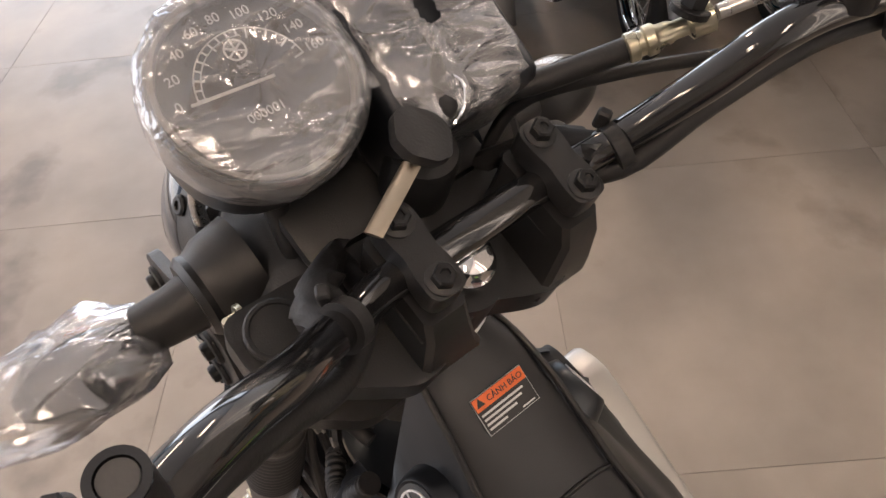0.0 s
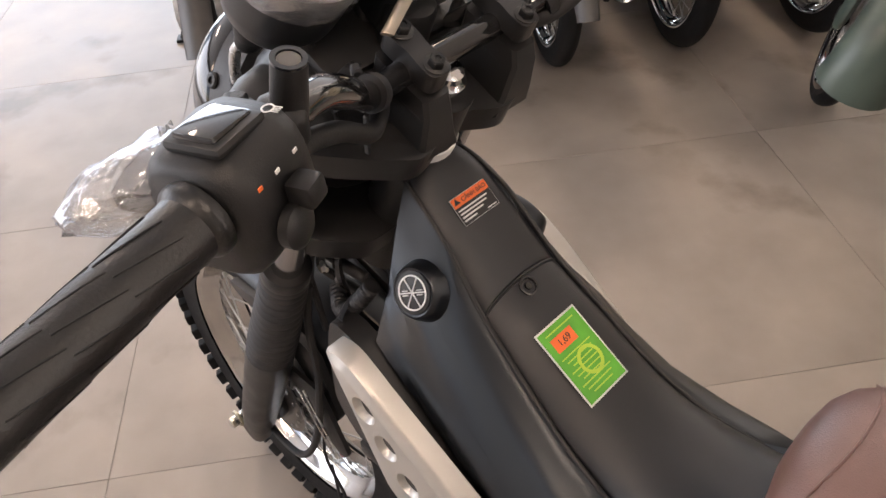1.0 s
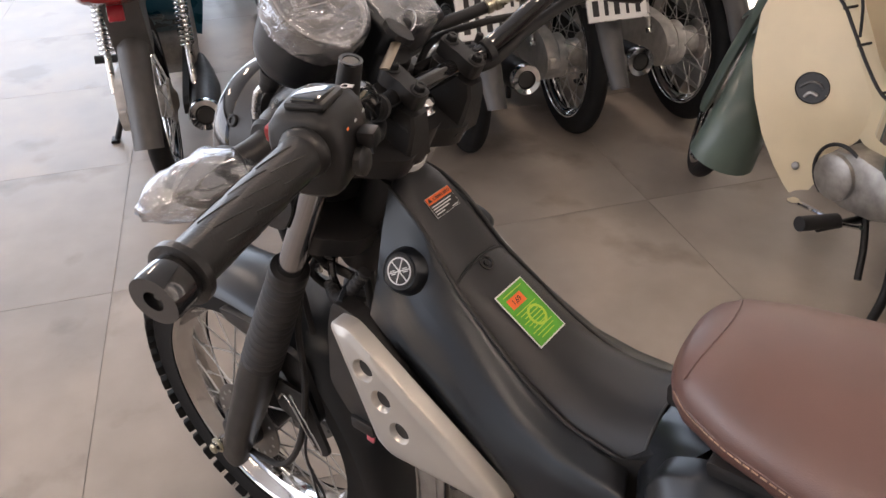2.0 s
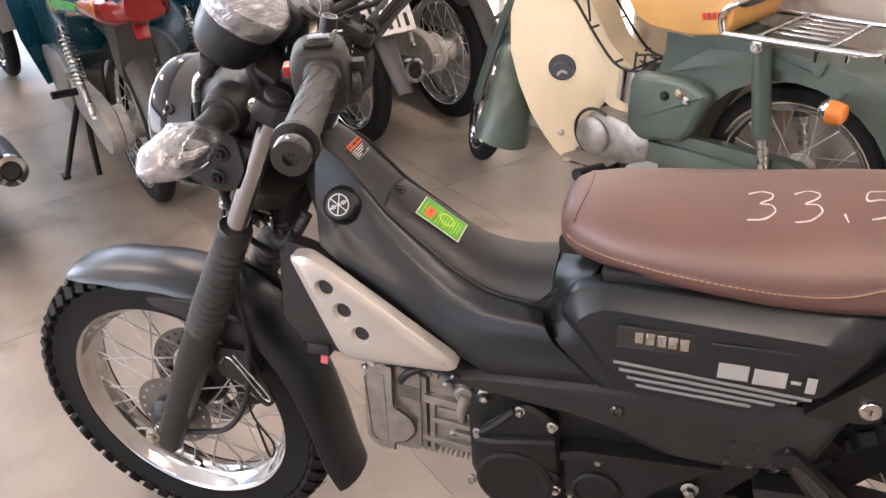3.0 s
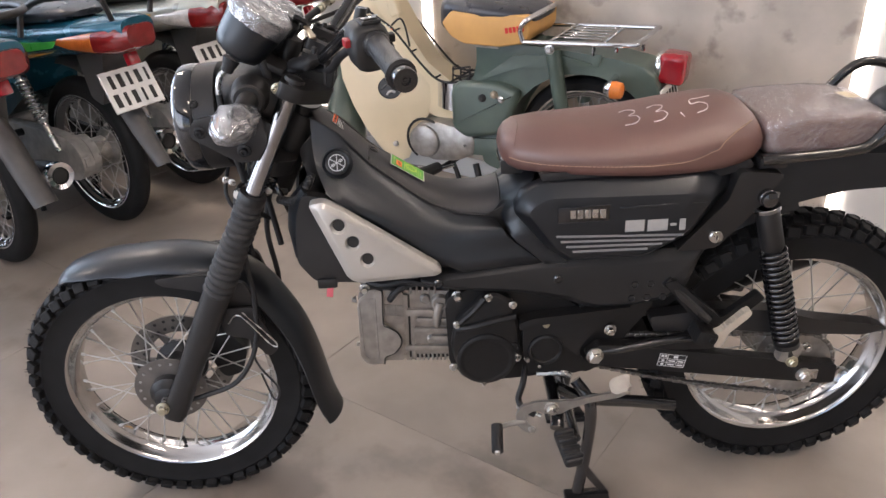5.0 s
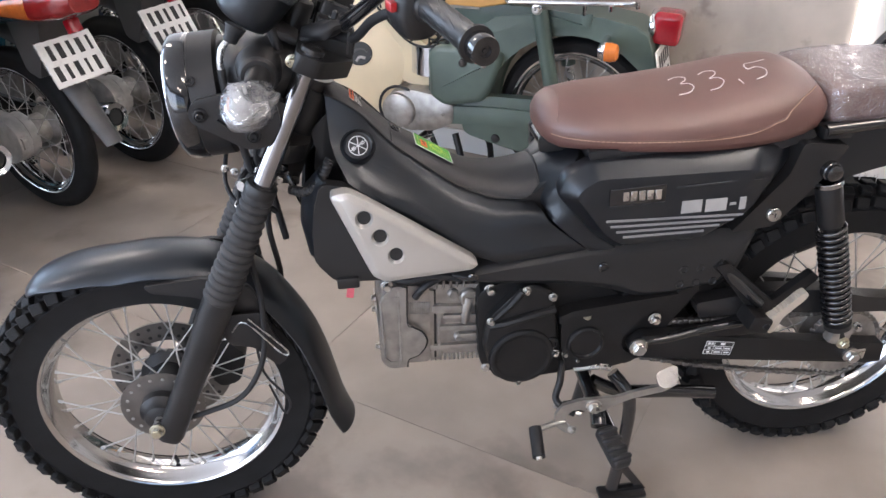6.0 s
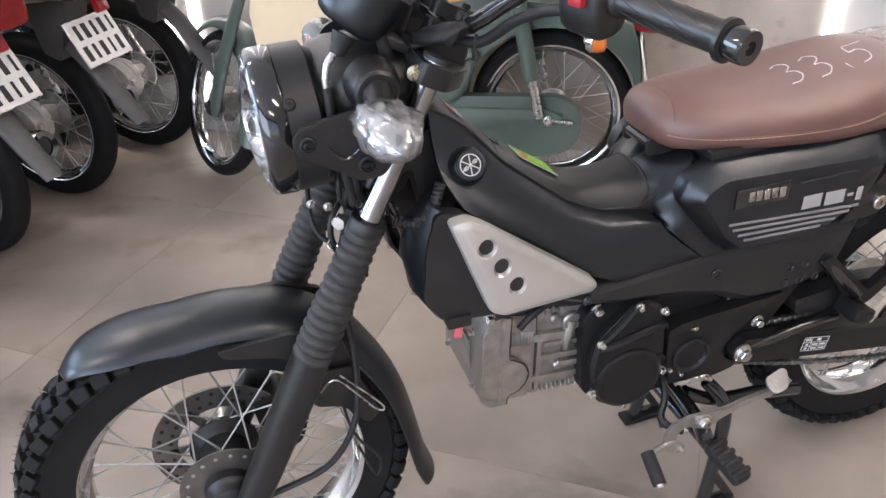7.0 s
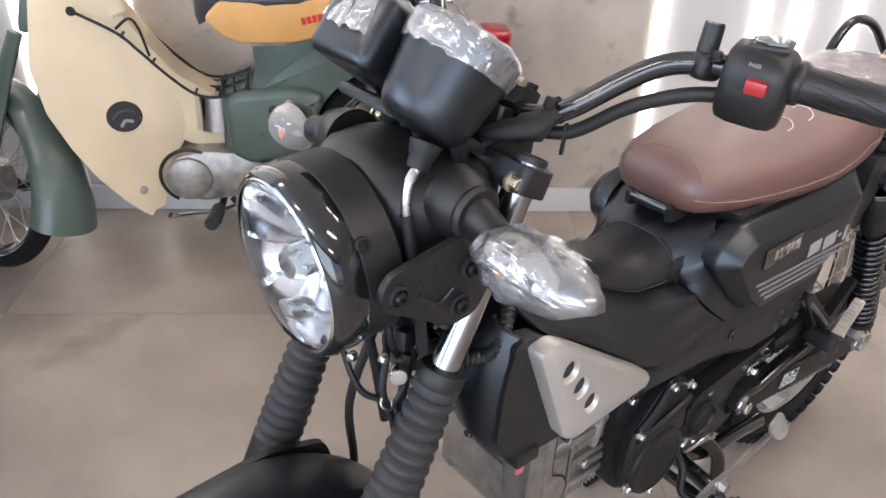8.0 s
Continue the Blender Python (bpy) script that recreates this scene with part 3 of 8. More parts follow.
# front fork
for side in (-1, 1):
    y = side * 0.1
    top, mid, low = fork_at(0.925, y), fork_at(0.715, y), fork_at(0.545, y)
    leg = part("fork_tube", sweep([fork_at(0.94, y), fork_at(0.54, y)], 0.0155, 20, 0), HARD_CHROME, bike, "polished chrome fork tube")
    d = (low - mid).normalized()
    rot = d.to_track_quat("Z", "Y").to_matrix().to_4x4()
    length = (low - mid).length
    prof = [(0.019, -0.012), (0.0235, -0.012), (0.0245, -0.004), (0.022, 0.0)]
    n = 13
    for k in range(n):
        h = length * (k + 0.5) / n
        grow = 0.0245 + 0.0045 * min(1, k / 9)
        prof += [(grow - 0.0045, h - length / n * 0.45), (grow - 0.001, h - length / n * 0.2), (grow, h), (grow - 0.001, h + length / n * 0.2)]
    prof += [(0.025, length), (0.018, length + 0.001)]
    part("gaiter", revolve(prof, Matrix.Translation(mid) @ rot, 28), GAITER, bike, "ribbed rubber fork gaiter", 60)
    part("gaiter_clamp", revolve([(0.0235, -0.03), (0.0245, -0.028), (0.0245, -0.013), (0.0235, -0.011)], Matrix.Translation(mid) @ rot, 24), MATT, bike)
    # lower leg, flattened towards the axle
    rings = []
    for z, w, dpt in ((0.552, 0.0255, 0.0255), (0.50, 0.026, 0.026), (0.42, 0.0245, 0.025), (0.36, 0.023, 0.024), (0.31, 0.0235, 0.019), (0.275, 0.0235, 0.017), (0.262, 0.019, 0.014)):
        c = fork_at(z, y) + Vector((0.004 * (0.55 - z) / 0.28, 0, 0))
        t1, t2 = Vector((0.8965, 0, -0.443)), Vector((0, 1, 0))
        ringp = []
        for k in range(20):
            a = 2 * math.pi * k / 20
            ca, sa = math.cos(a), math.sin(a)
            f = (abs(ca) ** 3 + abs(sa) ** 3) ** (-1 / 3)
            ringp.append(c + t1 * w * f * ca + t2 * dpt * f * sa)
        rings.append(ringp)
    part("fork_leg", loft(bmesh.new(), rings), MATT, bike)

# fork bridges
for z, sx, thick, nm in ((0.922, 0.052, 0.026, "top_bridge"), (0.79, 0.05, 0.03, "lower_bridge")):
    c = fork_at(z)
    w = 0.122 if nm == "top_bridge" else 0.098
    rear = ((0.045, -0.085), (0.066, -0.054), (0.062, -0.034), (0.047, 0.0), (0.062, 0.03), (0.066, 0.044), (0.045, 0.085)) if nm == "top_bridge" else ((0.05, -0.055), (0.05, 0.055))
    outline = rounded([(-0.022, -w), (0.016, -w), *rear, (0.016, w), (-0.022, w), (-0.018, 0.0)], 0.012)
    bm = prism([(x, y) for x, y in outline], -thick / 2, thick / 2, 0.004)
    bm.transform(Matrix.Rotation(radians(-90), 4, "X"))
    part(nm, bm, MATT, bike, m=Matrix.Translation(c) @ pose(0, 0, 0, 0, 26, 0))
for side in (-1, 1):
    part("fork_cap", revolve([(0.0170, 0.0), (0.0170, 0.0055), (0.0158, 0.0065), (0.014, 0.0065), (0.0135, 0.0050), (0.004, 0.0055)], Matrix.Translation(fork_at(0.936, side * 0.1)) @ pose(0, 0, 0, 0, 26, 0), 20), MATT, bike)
    part("pinch_bolt", hexbolt(0.0065, 0.012, pose(0.318, side * 0.105, 0.927, 90, 0, 0)), ZINC, bike, "pale green zinc pinch bolt")
part("steering_tube", sweep([fork_at(0.78) + Vector((0.03, 0, 0)), fork_at(0.93) + Vector((0.03, 0, 0))], 0.026, 24, 0), MATT, bike)
part("steering_nut", revolve([(0.0165, 0.0), (0.0165, 0.005), (0.0135, 0.008), (0.0125, 0.014), (0.009, 0.016)], Matrix.Translation(fork_at(0.935) + Vector((0.03, 0, 0))) @ pose(0, 0, 0, 0, 26, 0), 28), CHROME, bike, "chrome steering-head nut")
part("head_bearing_ring", revolve([(0.028, 0.0), (0.031, 0.003), (0.031, 0.012), (0.026, 0.014)], Matrix.Translation((0.341, 0, 0.873)) @ pose(0, 0, 0, 0, 26, 0), 28), PLATE, bike, "pale ring round the steering head")

# front mudguard: a curved sheet over the wheel
prof = [(-0.172, 0.536), (-0.15, 0.562), (-0.108, 0.580), (-0.06, 0.5925), (-0.02, 0.598), (0.03, 0.602), (0.08, 0.599), (0.13, 0.5885), (0.18, 0.5645), (0.225, 0.527), (0.26, 0.474), (0.29, 0.412), (0.308, 0.35), (0.32, 0.29), (0.33, 0.235), (0.345, 0.188)]
curve = curve_points([(x, 0, z) for x, z in prof], 3)
rings = []
for i, p in enumerate(curve):
    t = i / (len(curve) - 1)
    d = (curve[min(i + 1, len(curve) - 1)] - curve[max(i - 1, 0)]).normalized()
    nrm = Vector((-d.z, 0, d.x))
    p = p + nrm * 0.008 * (1 - min(1, t / 0.25))
    half = 0.062 * min(1, 0.25 + 0.75 * (7 * t) ** 0.5) * (1 if t < 0.9 else 1 - (t - 0.9) * 1.5)
    drop = 0.034 * min(1, 0.2 + 3 * t) * (1 - 0.25 * t)
    ringp = []
    for k in range(13):
        a = -1 + 2 * k / 12
        ringp.append(p + Vector((0, half * math.sin(a * 1.45) / math.sin(1.45), 0)) - nrm * drop * (1 - math.cos(a * 1.45)) / (1 - math.cos(1.45)))
    for k in range(12, -1, -1):
        a = -1 + 2 * k / 12
        ringp.append(p - nrm * 0.0035 + Vector((0, (half - 0.003) * math.sin(a * 1.45) / math.sin(1.45), 0)) - nrm * drop * (1 - math.cos(a * 1.45)) / (1 - math.cos(1.45)))
    rings.append(ringp)
part("front_mudguard", loft(bmesh.new(), rings), SATIN, bike, "long satin black front mudguard", 50)
# its stay between the fork legs
for side in (-1, 1):
    y = side * 0.066
    part("mudguard_stay", prism(rounded([(0.03, 0.565), (0.13, 0.57), (0.2, 0.545), (0.225, 0.45), (0.205, 0.42), (0.16, 0.5), (0.11, 0.535), (0.04, 0.55)], 0.01), y - side * 0.004, y + side * 0.006, 0.002), MATT, bike)
    part("stay_bracket", prism(rounded([(0.135, 0.50), (0.21, 0.5), (0.245, 0.40), (0.225, 0.385), (0.19, 0.43), (0.15, 0.44)], 0.008), side * 0.078, side * 0.084, 0.0015), MATT, bike)
    part("stay_bolt", hexbolt(0.006, 0.01, pose(0.125, side * 0.09, 0.49, 90 if side < 0 else -90, 0, 0)), CASE, bike)
# brake caliper and hoses on the right leg
part("brake_caliper", prism(rounded([(0.06, 0.36), (0.11, 0.37), (0.15, 0.32), (0.13, 0.26), (0.09, 0.25), (0.07, 0.3)], 0.012), 0.04, 0.105, 0.008), CASE, bike)
part("brake_hose", sweep([(0.12, 0.09, 0.35), (0.19, 0.085, 0.37), (0.235, 0.06, 0.47), (0.23, 0.05, 0.6), (0.26, 0.03, 0.72), (0.29, 0.02, 0.82)], 0.0055, 8), RUBBER, bike)
part("speedometer_cable", sweep([(0.03, -0.085, 0.285), (0.09, -0.098, 0.31), (0.16, -0.105, 0.345), (0.205, -0.1, 0.42), (0.215, -0.082, 0.52), (0.21, -0.072, 0.62), (0.235, -0.06, 0.74)], 0.005, 8), RUBBER, bike)
part("sensor_lead", sweep([(0.19, -0.06, 0.44), (0.2, -0.092, 0.38), (0.235, -0.098, 0.32), (0.225, -0.1, 0.29), (0.205, -0.09, 0.35)], 0.0022, 6), RUBBER, bike)
part("wire_guide", sweep([(0.16, -0.09, 0.47), (0.185, -0.095, 0.49), (0.235, -0.1, 0.425), (0.245, -0.1, 0.43), (0.19, -0.092, 0.495)], 0.0014, 6), STEEL, bike, "bent wire cable guide")

# ---- bodywork ----
def creased(pts):
    """A line through the points that keeps its bends tight."""
    p = [Vector(q) for q in pts]
    out = [p[0]]
    for i in range(1, len(p) - 1):
        before, after = p[i].lerp(p[i - 1], 0.22), p[i].lerp(p[i + 1], 0.22)
        out += [p[i].lerp(p[i - 1], 0.6), before, before.lerp(p[i], 0.5).lerp(p[i].lerp(after, 0.5), 0.5), after, p[i].lerp(p[i + 1], 0.5)]
    return out + [p[-1]]


def ring_body(stations, side):
    """Rings of one side's cover, from the groove beside the top cover over the shoulder to the lower edge, with thickness."""
    rings = []
    for pts in stations:
        line = creased([(x, side * y, z) for x, y, z in pts])
        inner = [p - Vector((0, side * 0.006, 0.0)) + Vector((0, 0, -0.004)) for p in reversed(line)]
        rings.append(line + inner)
    return rings


def panel(outer, inner, steps, spine, tilt=lambda x, z: 0.0, r=0.010):
    """A raised panel between two outlines. steps: (share of the way from outer to inner, y); past 1 it closes on the spine."""
    a, b = rounded(outer, r), rounded(inner, r * 0.8)
    (x0, z0), (x1, z1) = spine
    rings = []
    for f, y in steps:
        ring = []
        for p, q in zip(a, b):
            if f <= 1:
                x, z = p[0] + (q[0] - p[0]) * f, p[1] + (q[1] - p[1]) * f
            else:
                k = min(max((q[0] - x0) / (x1 - x0), 0), 1)
                x, z = q[0] + (x0 + (x1 - x0) * k - q[0]) * (f - 1), q[1] + (z0 + (z1 - z0) * k - q[1]) * (f - 1)
            ring.append(Vector((x, y + tilt(x, z), z)))
        rings.append(ring)
    bm = loft(bmesh.new(), rings, False)
    bm.faces.new(bm.verts[:][: len(a)][::-1])
    bmesh.ops.remove_doubles(bm, verts=bm.verts, dist=0.0003)
    return bm


# stations: groove, emblem line, shoulder, lower edge
COVER = (
    ((0.354, 0.032, 0.850), (0.354, 0.046, 0.812), (0.356, 0.057, 0.785), (0.361, 0.069, 0.762), (0.378, 0.104, 0.733)),
    ((0.372, 0.036, 0.842), (0.374, 0.050, 0.798), (0.376, 0.065, 0.767), (0.381, 0.088, 0.745), (0.390, 0.105, 0.722)),
    ((0.400, 0.040, 0.823), (0.402, 0.056, 0.778), (0.402, 0.072, 0.748), (0.404, 0.096, 0.728), (0.412, 0.106, 0.706)),
    ((0.425, 0.043, 0.797), (0.428, 0.066, 0.760), (0.429, 0.081, 0.726), (0.430, 0.101, 0.706), (0.436, 0.106, 0.686)),
    ((0.451, 0.047, 0.768), (0.457, 0.065, 0.743), (0.461, 0.085, 0.711), (0.464, 0.105, 0.688), (0.471, 0.108, 0.659)),
    ((0.500, 0.053, 0.729), (0.507, 0.076, 0.705), (0.511, 0.094, 0.675), (0.514, 0.109, 0.650), (0.518, 0.109, 0.624)),
    ((0.550, 0.058, 0.692), (0.555, 0.086, 0.672), (0.558, 0.102, 0.642), (0.560, 0.111, 0.618), (0.562, 0.111, 0.592)),
    ((0.602, 0.063, 0.668), (0.607, 0.095, 0.656), (0.611, 0.106, 0.636), (0.612, 0.111, 0.610), (0.612, 0.120, 0.574)),
    ((0.640, 0.066, 0.663), (0.649, 0.098, 0.654), (0.655, 0.107, 0.636), (0.664, 0.109, 0.612), (0.680, 0.117, 0.578)),
    ((0.672, 0.068, 0.661), (0.684, 0.100, 0.651), (0.694, 0.105, 0.633), (0.720, 0.106, 0.610), (0.757, 0.113, 0.580)),
)
for side in (-1, 1):
    part("leg_cover", loft(bmesh.new(), ring_body(COVER, side)), SATIN, bike, "satin black side cowl", 80)
    # raised boss that carries the round emblem
    m = Matrix.Translation((0.397, side * 0.0655, 0.7765)) @ Vector((0.04, side * 0.86, 0.46)).to_track_quat("Z", "Y").to_matrix().to_4x4()
    boss = part("emblem_boss", revolve([(0.034, -0.03), (0.029, -0.012), (0.0245, 0.002), (0.0222, 0.0072), (0.0205, 0.0085), (0.019, 0.0075)], m, 32), SATIN, bike)
    part("emblem_disc", revolve([(0.0185, 0.0), (0.0185, 0.0082), (0.0178, 0.0086)], m, 32), BLACK_PRINT_AND_SHADE, boss)
    bm = bmesh.new()
    rings = []
    for r, h in ((0.0150, 0.0086), (0.0150, 0.0096), (0.0137, 0.0096), (0.0137, 0.0086)):
        rings.append([m @ Vector((r * math.cos(2 * math.pi * k / 36), r * math.sin(2 * math.pi * k / 36), h)) for k in range(36)])
    loft(bm, rings + [rings[0]], False)
    for k in range(3):
        block((0.0013, 0.0275, 0.0012), m @ pose(0, 0, 0.0091, 0, 0, 60 * k), 0.0003, 1, bm)
    for d in (-1, 1):
        for e in (-1, 1):
            block((0.0011, 0.0062, 0.0012), m @ pose(0, 0, 0.0091, 0, 0, 60 * k) @ pose(e * 0.0019, d * 0.0078, 0), 0.0003, 1, bm)
    part("emblem", bm, WHITE_PRINT, boss, "round silver emblem on black")


def top_cover(name, stations, label):
    """A crowned cover: for each station its x, half width, height on the centre line and at the edge, and how square its section is."""
    rings = []
    for x, half, mid, edge, square in stations:
        pts = []
        for k in range(25):
            a = math.sin(math.pi / 2 * (-1 + k / 12))
            pts.append(Vector((x, half * a, edge + (mid - edge) * (1 - abs(a) ** square) ** 0.75)))
        skirt = [Vector((x, half * (1 - 2 * k / 24) * 0.99, edge - 0.006)) for k in range(25)]
        rings.append(pts + skirt)
    return part(name, loft(bmesh.new(), rings), TOP_MATT, bike, label, 42)


def steps(stations, n=4):
    """The stations with more between them, on a smooth line."""
    a = curve_points([(q[0], q[1], q[2]) for q in stations], n)
    b = curve_points([(q[0], q[3], q[4]) for q in stations], n)
    return [(p.x, p.y, p.z, q.y, q.z) for p, q in zip(a, b)]


cap = top_cover("front_top_cover", steps(((0.350, 0.019, 0.856, 0.848, 2.6), (0.355, 0.029, 0.865, 0.850, 2.6), (0.372, 0.0345, 0.854, 0.843, 2.4), (0.40, 0.0385, 0.830, 0.820, 2.4), (0.425, 0.0415, 0.806, 0.794, 2.4), (0.4495, 0.0455, 0.7815, 0.766, 2.4))), "satin black top cowl with warning label")
top = top_cover("rear_top_cover", steps(((0.4525, 0.046, 0.7785, 0.764, 2.4), (0.475, 0.049, 0.7655, 0.746, 2.5), (0.50, 0.0515, 0.7490, 0.728, 2.6), (0.525, 0.054, 0.7320, 0.709, 2.7), (0.55, 0.0565, 0.7160, 0.691, 2.8),
                                        (0.575, 0.059, 0.7050, 0.676, 2.9), (0.60, 0.0615, 0.6990, 0.667, 3.0), (0.63, 0.064, 0.6975, 0.663, 3.0), (0.655, 0.066, 0.7000, 0.661, 3.0), (0.675, 0.067, 0.7045, 0.661, 3.0), (0.684, 0.067, 0.7070, 0.662, 3.0))), "matt charcoal tunnel cover with green label")
screw_m = Matrix.Translation((0.460, -0.001, 0.7752)) @ pose(0, 0, 0, 0, 33, 0)
part("cover_screw", revolve([(0.0085, -0.004), (0.0085, 0.0008), (0.007, 0.001), (0.006, -0.001), (0.0035, -0.0012), (0.003, 0.001)], screw_m, 20), GLOSS, top)


def label_on(x, y, z, slope, parent, width, length, name, mat, text):
    """A thin sticker lying on the tunnel: its length runs down the slope."""
    m = Matrix.Translation((x, y, z)) @ pose(0, 0, 0, 0, slope, 0)
    return part(name, block((length, width, 0.0006), m, 0.0002, 1), mat, parent, text), m


# warning label: orange head, black field with white lines
lab, m = label_on(0.4000, 0.0015, 0.8310, 42, cap, 0.0400, 0.0240, "warning_label", BLACK_PRINT_AND_SHADE, "black and orange warning label")
part("label_head", block((0.0082, 0.0396, 0.0006), m @ pose(-0.0077, 0, 0.0006), 0.0001, 1), ORANGE_PRINT, lab)
part("label_border", block((0.0247, 0.0407, 0.0004), m @ pose(0, 0, -0.0002), 0.0001, 1), WHITE_PRINT, lab)
bm = lettering("CẢNH BÁO", 0.0054, 0.0002)
part("label_word", bm, BLACK_PRINT_AND_SHADE, lab, m=m @ pose(-0.0075, 0.004, 0.0012, 0, 0, 90))
part("label_triangle", revolve([(0.0036, 0.0), (0.0036, 0.0003)], m @ pose(-0.0077, -0.0155, 0.0009, 0, 0, 180), 3), BLACK_PRINT_AND_SHADE, lab)
for k, w in enumerate((0.033, 0.030, 0.024, 0.014)):
    part("label_line", block((0.0014, w, 0.0003), m @ pose(-0.0005 + 0.0031 * k, -0.0185 + w / 2, 0.0006), 0, 1), WHITE_PRINT, lab)
part("label_line", block((0.0010, 0.010, 0.0003), m @ pose(0.0102, 0.0125, 0.0006), 0, 1), WHITE_PRINT, lab)

# energy label: white edge, green field, orange box
lab, m = label_on(0.5190, -0.0045, 0.7372, 33.5, top, 0.0495, 0.0715, "energy_label", WHITE_PRINT, "green energy label with orange box")
part("label_field", block((0.068, 0.0462, 0.0004), m @ pose(0, 0, 0.0005), 0.0001, 1), GREEN_PRINT, lab)
part("label_box", block((0.0125, 0.025, 0.0004), m @ pose(-0.0185, -0.004, 0.0009), 0.0005, 1), ORANGE_PRINT, lab)
part("label_figure", lettering("1,69", 0.0085, 0.0001), BLACK_PRINT_AND_SHADE, lab, m=m @ pose(-0.0185, -0.004, 0.0013, 0, 0, 90))
for k in range(9):
    part("label_line", block((0.0011, 0.036 - 0.006 * (k % 3), 0.0002), m @ pose(-0.0065 + 0.0043 * k, -0.001, 0.0009), 0, 1), YELLOW_PRINT, lab)
part("label_line", block((0.0012, 0.034, 0.0002), m @ pose(-0.029, 0, 0.0009), 0, 1), YELLOW_PRINT, lab)
rings = []
bm = bmesh.new()
for r, h in ((0.0125, 0.0), (0.0125, 0.0004), (0.0095, 0.0004), (0.0095, 0.0)):
    rings.append([m @ Vector((0.007 + r * math.cos(2 * math.pi * k / 28), 0.004 + r * math.sin(2 * math.pi * k / 28), 0.0009 + h)) for k in range(28)])
part("label_seal", loft(bm, rings + [rings[0]], False), YELLOW_PRINT, lab)

# black strips laid in the gaps between the covers, in place of their shade
for side in (-1, 1):
    part("cover_seal", sweep([(x, side * (y + 0.0005), z + 0.0012) for x, y, z in (s[0] for s in COVER)], 0.0023, 8, 4), BLACK_PRINT_AND_SHADE, top)
part("cover_seal", sweep([(0.451, y, 0.765 + 0.0145 * (1 - abs(y / 0.0462) ** 2.4) ** 0.75) for y in (-0.046, -0.0445, -0.042, -0.035, -0.025, -0.012, 0.0, 0.012, 0.025, 0.035, 0.042, 0.0445, 0.046)], 0.0014, 8, 3), BLACK_PRINT_AND_SHADE, top)
part("cover_seal", sweep([(0.685, y, 0.662 + 0.0455 * (1 - abs(y / 0.0672) ** 3) ** 0.75) for y in (-0.067, -0.066, -0.063, -0.057, -0.045, -0.025, 0.0, 0.025, 0.045, 0.057, 0.063, 0.066, 0.067)], 0.0020, 8, 3), BLACK_PRINT_AND_SHADE, top)
# inner body that closes the space between the covers
part("inner_body", prism([(0.385, 0.745), (0.365, 0.71), (0.365, 0.60), (0.56, 0.555), (0.78, 0.56), (1.0, 0.56), (1.12, 0.60), (1.14, 0.71), (0.78, 0.735), (0.70, 0.70), (0.66, 0.650), (0.59, 0.65), (0.45, 0.715)], -0.072, 0.072, 0.012), MATT, bike)
